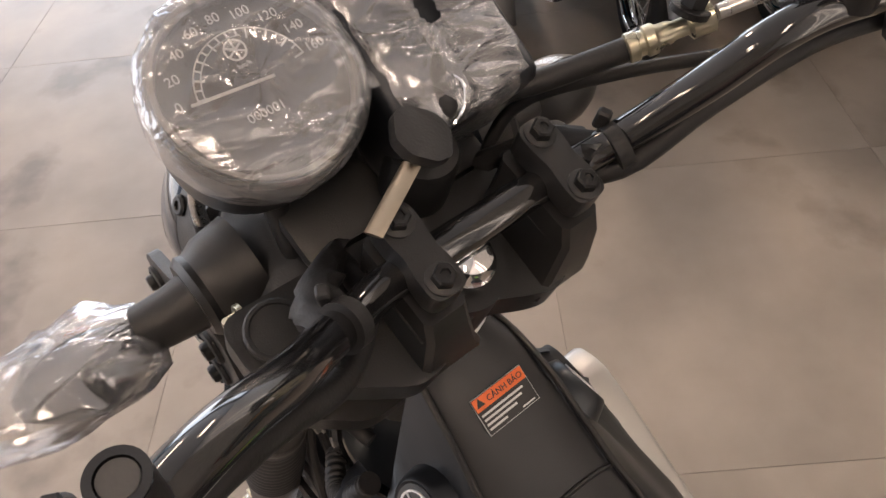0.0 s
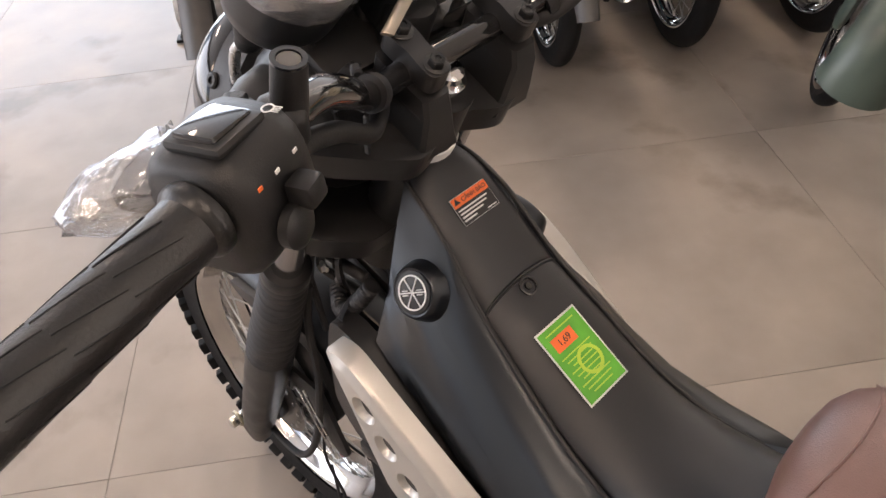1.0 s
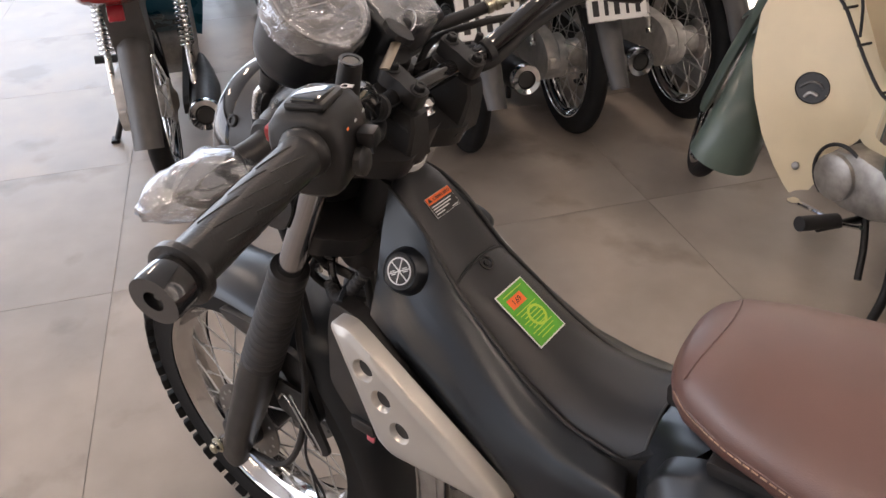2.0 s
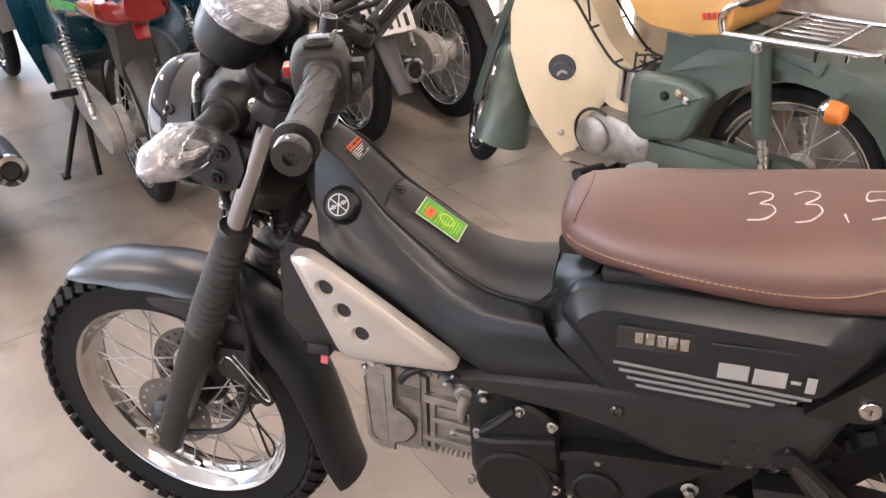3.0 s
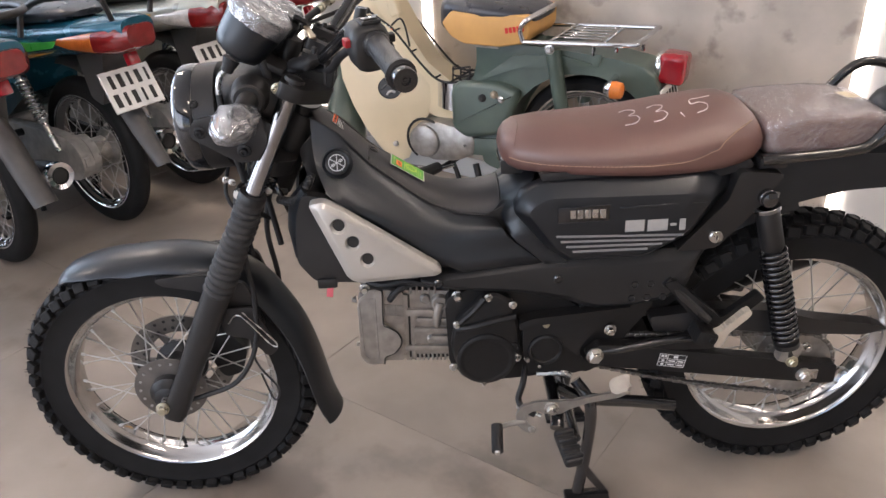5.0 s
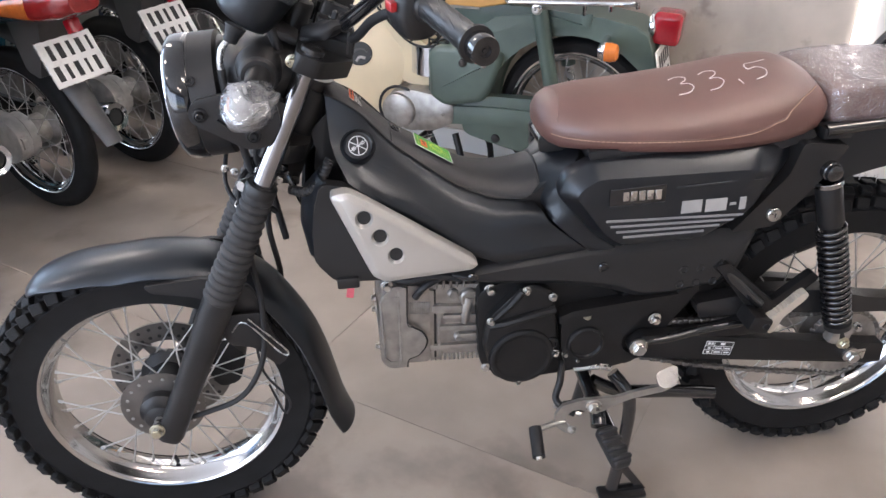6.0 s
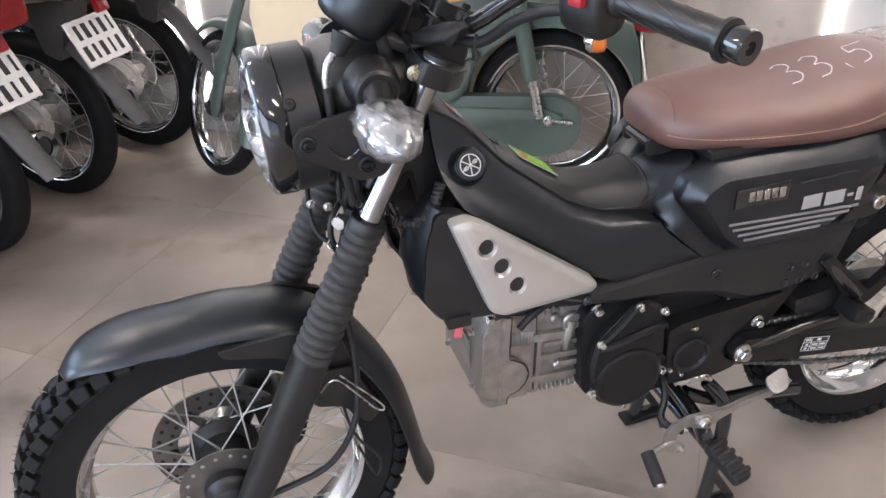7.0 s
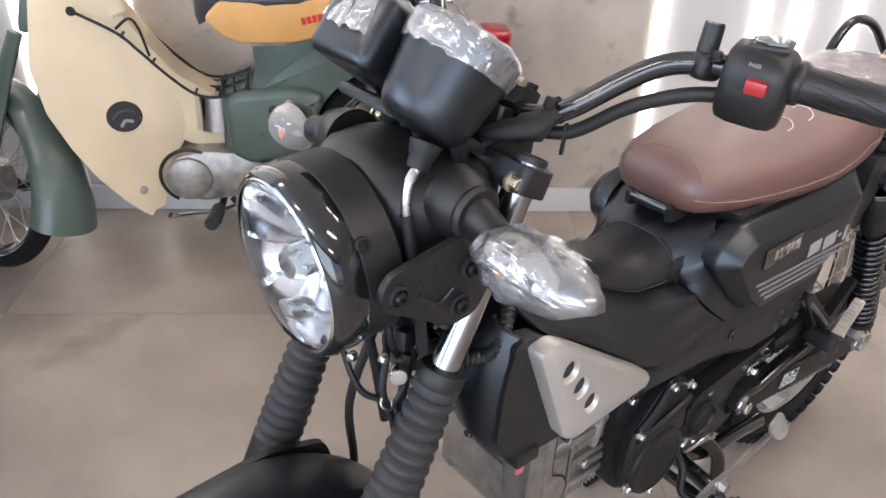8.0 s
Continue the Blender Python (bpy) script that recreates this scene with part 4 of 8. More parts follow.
# front lower side covers and the silver guards with three holes
GUARD = ((0.346, 0.732), (0.374, 0.736), (0.402, 0.718), (0.566, 0.594), (0.573, 0.580), (0.563, 0.574), (0.420, 0.571), (0.402, 0.582))
GUARD_FACE = ((0.362, 0.723), (0.373, 0.726), (0.396, 0.710), (0.543, 0.599), (0.553, 0.588), (0.548, 0.583), (0.426, 0.581), (0.413, 0.592))
HOLES = ((0.396, 0.689), (0.418, 0.655), (0.441, 0.620))
for side in (-1, 1):
    s = 1 if side > 0 else -1
    # the right-hand set sits closer to the frame
    inset = 0.0 if side < 0 else -0.016
    part("side_shroud", prism(rounded([(0.335, 0.742), (0.322, 0.70), (0.312, 0.61), (0.342, 0.568), (0.43, 0.562), (0.55, 0.568), (0.41, 0.70), (0.37, 0.735)], 0.012), s * (0.096 + inset), s * (0.118 + inset), 0.006), MATT, bike)
    # a blade that faces forward, ahead of the shroud, with its two bolts
    rings = []
    for (x0, y0, z0), (x1, y1, z1) in (((0.340, 0.112, 0.742), (0.336, 0.074, 0.752)), ((0.322, 0.113, 0.705), (0.304, 0.066, 0.716)), ((0.314, 0.112, 0.655), (0.296, 0.060, 0.665)), ((0.314, 0.111, 0.610), (0.306, 0.058, 0.612)), ((0.340, 0.108, 0.566), (0.335, 0.060, 0.566))):
        line = [Vector((x0 + (x1 - x0) * f - 0.006 * math.sin(math.pi * f), s * (y0 + inset + (y1 - y0) * f), z0 + (z1 - z0) * f)) for f in (0, 0.2, 0.4, 0.6, 0.8, 1)]
        rings.append(line + [p + Vector((0.005, 0, 0)) for p in reversed(line)])
    blade = part("shroud_blade", loft(bmesh.new(), rings), SATIN, bike, "satin black front blade of the shroud", 50)
    for z in (0.60, 0.575):
        part("blade_bolt", hexbolt(0.0045, 0.006, pose(0.312 + (0.60 - z) * 0.8, s * (0.075 + inset), z, 0, -90, 0)), STEEL, blade)
    bm = panel(GUARD, GUARD_FACE, ((0.0, s * (0.112 + inset)), (0.0, s * (0.128 + inset)), (0.12, s * (0.1315 + inset)), (0.85, s * (0.1352 + inset)), (1.0, s * (0.1362 + inset))), ((0.40, 0.69), (0.50, 0.605)), tilt=lambda x, z: s * (0.006 - 0.32 * max(0, x - 0.42) ** 2))
    bmesh.ops.holes_fill(bm, edges=[e for e in bm.edges if len(e.link_faces) == 1])
    guard = part("silver_guard", bm, SILVER, bike, "silver side guard with three holes", 50)
    cutter = bmesh.new()
    for hx, hz in HOLES:
        hm = Matrix.Translation((hx, s * (0.1425 + inset), hz)) @ Vector((0, s, 0)).to_track_quat("Z", "Y").to_matrix().to_4x4() @ Matrix.Diagonal((1, 1.12, 1, 1))
        revolve([(0.001, -0.04), (0.0098, -0.04), (0.0102, -0.0075), (0.0108, -0.0058), (0.0145, 0.0), (0.0168, 0.004), (0.001, 0.004)], hm, 32, cutter)
        # a black disc stands in for the shaded depth of the hole
        part("hole_lining", revolve([(0.0105, -0.020), (0.0105, -0.0072), (0.004, -0.0070)], hm, 28), BLACK_PRINT_AND_SHADE, guard, "black disc for the shaded depth behind a round hole")
    pierce(guard, cutter, 42)
    part("guard_bolt", revolve([(0.006, 0), (0.0055, 0.002), (0.003, 0.0025)], pose(0.552, s * (0.134 + inset), 0.586, -90 * s, 0, 0), 16), SILVER, guard)
part("pink_tag", block((0.012, 0.004, 0.03), pose(0.364, -0.11, 0.545, 0, 10, 0), 0.002), PINK, bike, "faded pink plastic tag")
part("shroud_foot", block((0.036, 0.03, 0.02), pose(0.362, -0.108, 0.565), 0.004), MATT, bike)

# main side covers
SIDE = ((0.703, 0.685), (0.716, 0.718), (0.752, 0.738), (1.030, 0.745), (1.092, 0.731), (1.105, 0.711), (1.022, 0.628), (0.945, 0.587), (0.80, 0.583), (0.764, 0.611))
SIDE_FACE = ((0.728, 0.690), (0.738, 0.704), (0.762, 0.718), (1.010, 0.718), (1.046, 0.709), (1.052, 0.699), (1.012, 0.648), (0.940, 0.602), (0.806, 0.598), (0.776, 0.622))
for side in (-1, 1):
    s = side
    cover = part("side_cover", panel(SIDE, SIDE_FACE, ((0.0, s * 0.085), (0.0, s * 0.108), (0.08, s * 0.112), (0.86, s * 0.1305), (1.0, s * 0.1340), (1.12, s * 0.1353), (2.0, s * 0.1355)), ((0.80, 0.655), (0.98, 0.668)),
                 tilt=lambda x, z: s * 0.012 * min(1, max(0, (x - 0.72) / 0.3)) - s * 0.03 * max(0, (x - 1.02) / 0.07), r=0.012), SATIN, bike, "satin black side cover with pale lettering", 30)
    flip = Matrix.Diagonal((1, 1, 1, 1)) if s < 0 else Matrix.Rotation(math.pi, 4, "Z")

    def on_side(x, z, turn=0.0, lift=0.0):
        yy = 0.1355 + 0.012 * min(1, max(0, (x - 0.72) / 0.3)) + lift
        return Matrix.Translation((x, s * yy, z)) @ (pose(0, 0, 0, 90, 0, 0) if s < 0 else pose(0, 0, 0, 90, 0, 180)) @ pose(0, 0, 0, 0, 0, turn if s < 0 else -turn)

    slope = 1.5
    # badge plate with a raised edge; the mark on it is drawn as plain upright bars
    plate = part("badge_plate", block((0.092, 0.030, 0.004), on_side(0.824, 0.6880, slope), 0.0019, 2), GLOSS, cover)
    for dz in (-1, 1):
        part("badge_edge", block((0.090, 0.0016, 0.002), on_side(0.824, 0.6880 + dz * 0.0148, slope, 0.0018), 0.0007, 1), SATIN, plate)
    for k in range(6):
        part("badge_bar", block((0.0100, 0.0165, 0.0012), on_side(0.824 - 0.0325 + 0.0130 * k, 0.6880, slope, 0.0022), 0.0005, 1), STEEL, plate, "silver bar of the brand mark")
    # model mark as plain slabs
    for x0, x1, z0, z1 in ((0.897, 0.931, 0.650, 0.6725), (0.936, 0.972, 0.650, 0.6725), (0.976, 0.987, 0.659, 0.664), (0.992, 1.003, 0.650, 0.6725)):
        part("mark_slab", block((x1 - x0, z1 - z0, 0.001), on_side((x0 + x1) / 2, (z0 + z1) / 2, slope - 1, 0.0006), 0.0004, 1), PALE_PRINT, cover, "pale grey slab of the model mark")
    for x0, x1, z0, z1 in ((0.777, 1.002, 0.6445, 0.6405), (0.785, 0.987, 0.6340, 0.6325), (0.795, 0.965, 0.6235, 0.6240), (0.807, 0.940, 0.6135, 0.6150)):
        rings = []
        for k in range(13):
            f = k / 12
            at = on_side(x0 + (x1 - x0) * f, z0 + (z1 - z0) * f, 0.0, 0.0)
            rings.append([at @ Vector((0, dz, dy)) for dz, dy in ((-0.0020, -0.003), (-0.0020, 0.0011), (0.0020, 0.0011), (0.0020, -0.003))])
        part("stripe", loft(bmesh.new(), rings), GREY_PRINT, cover)
    part("upper_crease", block((0.15, 0.003, 0.002), on_side(0.96, 0.700, slope, 0.0), 0.0009, 1), SATIN, cover)
    # lower trim: a long arm that widens into a wedge
    trim = part("lower_trim", panel(((0.528, 0.551), (0.60, 0.566), (0.765, 0.588), (0.80, 0.590), (0.92, 0.588), (1.062, 0.592), (1.034, 0.505), (1.0, 0.483), (0.92, 0.469), (0.852, 0.471), (0.795, 0.494), (0.71, 0.514), (0.60, 0.526), (0.545, 0.538)),
                                    ((0.552, 0.550), (0.61, 0.556), (0.765, 0.568), (0.80, 0.566), (0.92, 0.564), (1.040, 0.570), (1.020, 0.512), (0.99, 0.494), (0.92, 0.481), (0.862, 0.483), (0.81, 0.507), (0.72, 0.526), (0.61, 0.537), (0.558, 0.543)),
                                    ((0.0, s * 0.08), (0.0, s * 0.102), (0.15, s * 0.106), (0.85, s * 0.1135), (1.0, s * 0.1150), (2.0, s * 0.1155)), ((0.60, 0.547), (1.0, 0.528))), TRIM, bike, "matt black lower side trim", 30)
    for bx, bz in ((0.565, 0.549), (0.787, 0.545)):
        part("trim_bolt", revolve([(0.009, 0), (0.009, 0.003), (0.006, 0.005), (0.0055, 0.003)], pose(bx, s * 0.1150, bz, -90 * s, 0, 0), 18), GLOSS, trim)
    for k in range(6):
        part("dimple", revolve([(0.0085, 0), (0.0078, 0.0016), (0.0062, 0.0018), (0.005, 0.0002)], pose(0.932 + 0.0295 * (k % 3) - 0.004 * (k // 3), s * 0.1153, 0.5225 - 0.0295 * (k // 3), -90 * s, 0, 0), 6), TRIM, trim)
    # rear quarter between side cover and tail, with the lock
    part("rear_quarter", prism(rounded([(1.0, 0.592), (1.075, 0.597), (1.13, 0.66), (1.16, 0.70), (1.18, 0.735), (1.1, 0.745), (1.085, 0.69)], 0.01), s * 0.085, s * 0.122, 0.006), MATT, bike)
    part("side_lock" if s < 0 else "side_bolt", revolve([(0.0125, 0), (0.0125, 0.005), (0.011, 0.0065)], pose(1.07, s * 0.122, 0.621, -90 * s, 0, 0), 22), STEEL, bike, "silver lock" if s < 0 else "")
# a black slip on the lock paints the slot's shade
part("keyhole", block((0.002, 0.001, 0.008), pose(1.07, -0.1292, 0.621), 0.0004, 1), BLACK_PRINT_AND_SHADE, bike)
# collar between tunnel and seat
COLLAR_FRONT = [(0.687, 0.0, 0.7075), (0.687, 0.035, 0.7055), (0.687, 0.052, 0.694), (0.686, 0.0625, 0.680), (0.684, 0.070, 0.663), (0.700, 0.104, 0.634), (0.726, 0.108, 0.609), (0.762, 0.1135, 0.578)]
COLLAR_BACK = [(0.752, 0.0, 0.741), (0.752, 0.045, 0.740), (0.745, 0.074, 0.734), (0.728, 0.088, 0.716), (0.708, 0.096, 0.689), (0.736, 0.1055, 0.650), (0.770, 0.1105, 0.607), (0.806, 0.1135, 0.578)]
for side in (-1, 1):
    rings = []
    for k in range(7):
        f = k / 6
        line = creased([Vector(a).lerp(Vector(b), f) + Vector((0, 0.003, 0.002)) * math.sin(math.pi * f) for a, b in zip(COLLAR_FRONT, COLLAR_BACK)])
        line = [Vector((p.x, side * p.y, p.z)) for p in line]
        rings.append(line + [p - Vector((0, side * 0.005, 0.004)) for p in reversed(line)])
    part("seat_collar", loft(bmesh.new(), rings), SATIN, bike, "", 50)
rings = []
for x, half, z0, z1 in ((0.720, 0.070, 0.610, 0.712), (0.745, 0.080, 0.60, 0.728), (0.80, 0.098, 0.585, 0.742), (0.86, 0.100, 0.585, 0.744)):
    rings.append([Vector((x, half * math.copysign(abs(math.cos(a)) ** 0.5, math.cos(a)), (z0 + z1) / 2 + (z1 - z0) / 2 * math.copysign(abs(math.sin(a)) ** 0.5, math.sin(a)))) for a in (2 * math.pi * k / 26 for k in range(26))])
part("seat_support", loft(bmesh.new(), rings), MATT, bike, "", 50)
for y in (-0.034, 0.034):
    part("hinge_lug", prism(rounded([(0.690, 0.728), (0.688, 0.752), (0.705, 0.760), (0.735, 0.752), (0.735, 0.728)], 0.005), y - 0.004, y + 0.004, 0.0015), MATT, bike)
part("seat_hinge", prism(rounded([(0.700, 0.733), (0.704, 0.752), (0.73, 0.756), (0.745, 0.733)], 0.006), -0.028, 0.028, 0.004), MATT, bike)
part("hinge_pin", sweep([(0.698, -0.030, 0.744), (0.698, 0.030, 0.744)], 0.0095, 14, 0), GLOSS, bike, "glossy black seat hinge")

# ---- seat ----
seat_line = ((0.688, 0.786, 0.764, 0.026), (0.692, 0.799, 0.756, 0.045), (0.701, 0.810, 0.748, 0.061), (0.718, 0.817, 0.742, 0.077), (0.76, 0.8195, 0.740, 0.098), (0.82, 0.820, 0.738, 0.114), (0.88, 0.822, 0.736, 0.124), (0.94, 0.827, 0.734, 0.130), (0.99, 0.835, 0.733, 0.129),
             (1.03, 0.8415, 0.734, 0.127), (1.07, 0.846, 0.737, 0.123), (1.10, 0.846, 0.744, 0.118), (1.125, 0.838, 0.753, 0.110), (1.14, 0.824, 0.766, 0.096), (1.147, 0.808, 0.780, 0.076))
rings = []
for x, zt, zb, half in seat_line:
    h = zt - zb
    ringp = []
    for k in range(28):
        a = 2 * math.pi * k / 28
        ca, sa = math.cos(a), math.sin(a)
        p = 2.35 if sa > 0 else 5.0
        f = (abs(ca) ** p + abs(sa) ** p) ** (-1 / p)
        y, z = half * f * ca, zb + h / 2 + h / 2 * f * sa
        if sa > 0:
            y *= 1 - 0.16 * (f * sa)
        ringp.append(Vector((x + 0.0, y, z)))
    rings.append(ringp)
seat = part("seat", loft(bmesh.new(), rings), LEATHER, bike, "brown leatherette seat with pale stitching", 60)
def seat_top(x, y):
    """Height of the seat's top."""
    for (x0, t0, b0, h0), (x1, t1, b1, h1) in zip(seat_line, seat_line[1:]):
        if x0 <= x <= x1:
            f = (x - x0) / (x1 - x0)
            t, b, h = t0 + f * (t1 - t0), b0 + f * (b1 - b0), h0 + f * (h1 - h0)
            q = min(abs(y) / h, 0.995)
            g = q
            for _ in range(12):
                s = (1 - min(g, 0.999) ** 2.35) ** (1 / 2.35)
                g = q / (1 - 0.16 * s)
            s = (1 - min(g, 0.999) ** 2.35) ** (1 / 2.35)
            return b + (t - b) / 2 * (1 + s)
    return 0.85


def seat_side(x, z):
    """Half width of the seat at a height."""
    for (x0, t0, b0, h0), (x1, t1, b1, h1) in zip(seat_line, seat_line[1:]):
        if x0 <= x <= x1:
            f = (x - x0) / (x1 - x0)
            t, b, h = t0 + f * (t1 - t0), b0 + f * (b1 - b0), h0 + f * (h1 - h0)
            if z < (t + b) / 2:
                return h * (1 - min(0.99, abs(2 * z - t - b) / (t - b)) ** 5) ** 0.2
    low, high = 0.0, 0.14
    for _ in range(24):
        mid = (low + high) / 2
        if seat_top(x, mid) > z:
            low = mid
        else:
            high = mid
    return low


for side in (-1, 1):
    bm = bmesh.new()
    pts = [Vector((x, side * (seat_side(x, z) + 0.0006), z)) for x, z in ((v.x, v.z) for v in curve_points([(0.702, 0, 0.770), (0.74, 0, 0.767), (0.84, 0, 0.766), (0.94, 0, 0.767), (1.0, 0, 0.771), (1.04, 0, 0.784), (1.08, 0, 0.812), (1.122, 0, 0.824)], 14))]
    for _ in range(6):
        pts = [pts[0]] + [(a + b + b + c) / 4 for a, b, c in zip(pts, pts[1:], pts[2:])] + [pts[-1]]
    for a, b in zip(pts, pts[1:]):
        sweep([a, a.lerp(b, 0.72)], 0.0009, 5, 0, bm)
    part("stitching", bm, THREAD, seat, "pale stitching")
    part("seam", sweep([p + Vector((0, 0, 0.0028)) - Vector((0, side * 0.0006, 0)) for p in pts], 0.0008, 5, 0), LEATHER, seat)
part("nose_seam", sweep([(0.722 - 0.014 * (abs(y) / 0.07) ** 2, y, seat_top(0.722 - 0.014 * (abs(y) / 0.07) ** 2, y) + 0.0002) for y in (-0.066, -0.061, -0.054, -0.044, -0.025, 0.0, 0.025, 0.044, 0.054, 0.061, 0.066)], 0.0009, 6, 3), LEATHER, seat)
part("seat_base", prism(rounded([(0.76, 0.724), (0.75, 0.752), (1.12, 0.762), (1.13, 0.745), (1.05, 0.724)], 0.006), -0.104, 0.104, 0.006), RUBBER, seat)


# chalk figures on the seat
CHALKED = (
    ((-0.020, 0.021), (-0.006, 0.027), (0.006, 0.022), (0.004, 0.012), (-0.008, 0.003), (0.004, 0.001), (0.008, -0.010), (-0.004, -0.022), (-0.022, -0.024)),
    ((0.030, 0.021), (0.044, 0.027), (0.056, 0.020), (0.052, 0.010), (0.040, 0.002), (0.052, 0.000), (0.056, -0.012), (0.044, -0.024), (0.028, -0.026)),
    ((0.078, -0.016), (0.081, -0.027)),
    ((0.142, 0.024), (0.120, 0.022), (0.106, 0.020), (0.103, 0.004), (0.118, 0.006), (0.128, -0.004), (0.122, -0.018), (0.104, -0.024)),
)
for stroke in CHALKED:
    pts = [(0.928 + x, -0.034 + y * 1.2, seat_top(0.928 + x, -0.034 + y * 1.2) + 0.0001) for x, y in stroke]
    part("chalk_figure", sweep(pts, [0.0005 + 0.0008 * abs(math.sin(2.3 * i + 1)) for i in range(len(pts))], 5, 5), CHALK, seat, "price figures 33,5 in white chalk")

# ---- tail, rear pad in its bag, grab rails ----
part("tail_cowl", prism(rounded([(1.11, 0.742), (1.17, 0.753), (1.36, 0.752), (1.62, 0.742), (1.64, 0.72), (1.60, 0.70), (1.44, 0.686), (1.32, 0.682), (1.25, 0.668), (1.2, 0.655), (1.16, 0.66), (1.13, 0.69)], 0.014), -0.088, 0.088, 0.012, 3), SATIN, bike, "", 50)
rings = []
for x, zt, zb, half in ((1.146, 0.812, 0.785, 0.072), (1.150, 0.822, 0.765, 0.090), (1.158, 0.828, 0.757, 0.098), (1.18, 0.831, 0.755, 0.101), (1.22, 0.833, 0.755, 0.102), (1.29, 0.833, 0.756, 0.101), (1.335, 0.830, 0.758, 0.097), (1.360, 0.824, 0.765, 0.090), (1.371, 0.806, 0.785, 0.072)):
    ringp = []
    for k in range(52):
        a = 2 * math.pi * k / 52
        ca, sa = math.cos(a), math.sin(a)
        f = (abs(ca) ** 7 + abs(sa) ** 7) ** (-1 / 7)
        w = 1 + 0.012 * noise.noise(Vector((x * 45, ca * 3.5, sa * 3.5)))
        ringp.append(Vector((x, half * f * ca * w, (zt + zb) / 2 + (zt - zb) / 2 * f * sa * w)))
    rings.append(ringp)
pad = part("rear_pad", loft(bmesh.new(), [[Vector((p.x, p.y * 0.97, 0.80 + (p.z - 0.80) * 0.97)) for p in r] for r in rings]), LEATHER, bike, "brown rear pad in a clear plastic bag", 60)
bm = bmesh.new()
dense = []
for i in range(len(rings) - 1):
    for f in (0, 0.125, 0.25, 0.375, 0.5, 0.625, 0.75, 0.875):
        dense.append([a.lerp(b, f) for a, b in zip(rings[i], rings[i + 1])])
dense.append(rings[-1])
loft(bm, [[p + (p - Vector((1.25, 0, 0.80))) * (0.018 + 0.05 * abs(noise.noise(Vector((p.x * 95 + p.z * 50, p.y * 26, p.z * 22)))) ** 1.3) for p in r] for r in dense])
part("clear_bag", bm, PAD_BAG, pad, "creased clear plastic bag", 60).visible_shadow = False
part("bag_label", block((0.026, 0.034, 0.0008), pose(1.322, -0.01, 0.8372, 0, 3, 12), 0.0003, 1), WRAP_LABEL, pad, "small cream paper label")
for side in (-1, 1):
    part("grab_rail", sweep([(1.14, side * 0.108, 0.757), (1.2, side * 0.112, 0.762), (1.295, side * 0.112, 0.769), (1.328, side * 0.112, 0.782), (1.365, side * 0.112, 0.828), (1.40, side * 0.11, 0.858), (1.44, side * 0.108, 0.861), (1.50, side * 0.104, 0.838), (1.57, side * 0.1, 0.78), (1.6, side * 0.085, 0.745)], 0.0095, 14, 6), GLOSS, bike, "glossy black tubular grab rail")
    part("rail_foot", block((0.05, 0.03, 0.02), pose(1.16, side * 0.098, 0.752), 0.005), MATT, bike)
part("rear_hump", revolve([(0.03, -0.03), (0.040, -0.01), (0.0425, 0.012), (0.041, 0.030), (0.034, 0.044), (0.020, 0.051), (0.004, 0.053)], pose(1.41, 0, 0.79, 0, 30, 0), 32), SATIN, bike)
# rear lamp and plate holder behind the tail
part("tail_lamp", revolve([(0.042, 0), (0.045, 0.006), (0.04, 0.03), (0.02, 0.038)], pose(1.62, 0, 0.72, 0, 90, 0), 24), RED_LENS, bike, "round red tail lamp")
# rear mudguard under the tail
rings = []
for k in range(14):
    a = radians(152 - 56 * k / 13)
    r = 0.345 + 0.01 * (k / 13)
    c = Vector((1.285 + r * math.cos(a), 0, 0.30 + r * math.sin(a)))
    out = Vector((math.cos(a), 0, math.sin(a)))
    half = 0.058
    rings.append([c + Vector((0, half * y, 0)) + out * h for y, h in ((-1, -0.02), (-0.85, 0.0), (-0.4, 0.008), (0.4, 0.008), (0.85, 0.0), (1, -0.02), (0.8, -0.006), (0.4, 0.003), (-0.4, 0.003), (-0.8, -0.006))])
part("rear_mudguard", loft(bmesh.new(), rings), MATT, bike)

# ---- engine and running gear ----
# crankcase
part("crankcase", prism(rounded([(0.575, 0.50), (0.66, 0.53), (0.78, 0.50), (0.86, 0.45), (0.87, 0.36), (0.83, 0.32), (0.74, 0.305), (0.64, 0.30), (0.58, 0.34)], 0.02), -0.09, 0.11, 0.01), CASE, bike)
gen = part("generator_cover", shell(rounded([(0.582, 0.40), (0.592, 0.455), (0.648, 0.512), (0.668, 0.520), (0.705, 0.50), (0.715, 0.44), (0.718, 0.39), (0.70, 0.345), (0.665, 0.314), (0.632, 0.312), (0.60, 0.33)], 0.014), ((0.002, -0.085), (0.0, -0.10), (0.0, -0.108), (0.005, -0.114), (0.012, -0.116))), CASE, bike, "black generator cover with bolts", 30)
part("round_face", revolve([(0.060, 0), (0.057, 0.008), (0.052, 0.0105), (0.049, 0.0105), (0.047, 0.0095), (0.043, 0.0092), (0.004, 0.0096)], axis_y(0.651, -0.112, 0.374), 40), CASE, gen)
part("cover_rib", sweep([(0.594, -0.113, 0.445), (0.625, -0.119, 0.452), (0.665, -0.12, 0.462), (0.708, -0.116, 0.468)], 0.0075, 8), CASE, gen)
part("cover_rib", sweep([(0.597, -0.112, 0.452), (0.628, -0.116, 0.485), (0.65, -0.116, 0.512)], 0.007, 8), CASE, gen)
part("oil_plug", revolve([(0.013, 0), (0.013, 0.006), (0.009, 0.007), (0.008, 0.004)], axis_y(0.704, -0.112, 0.395), 20), CASE, gen)
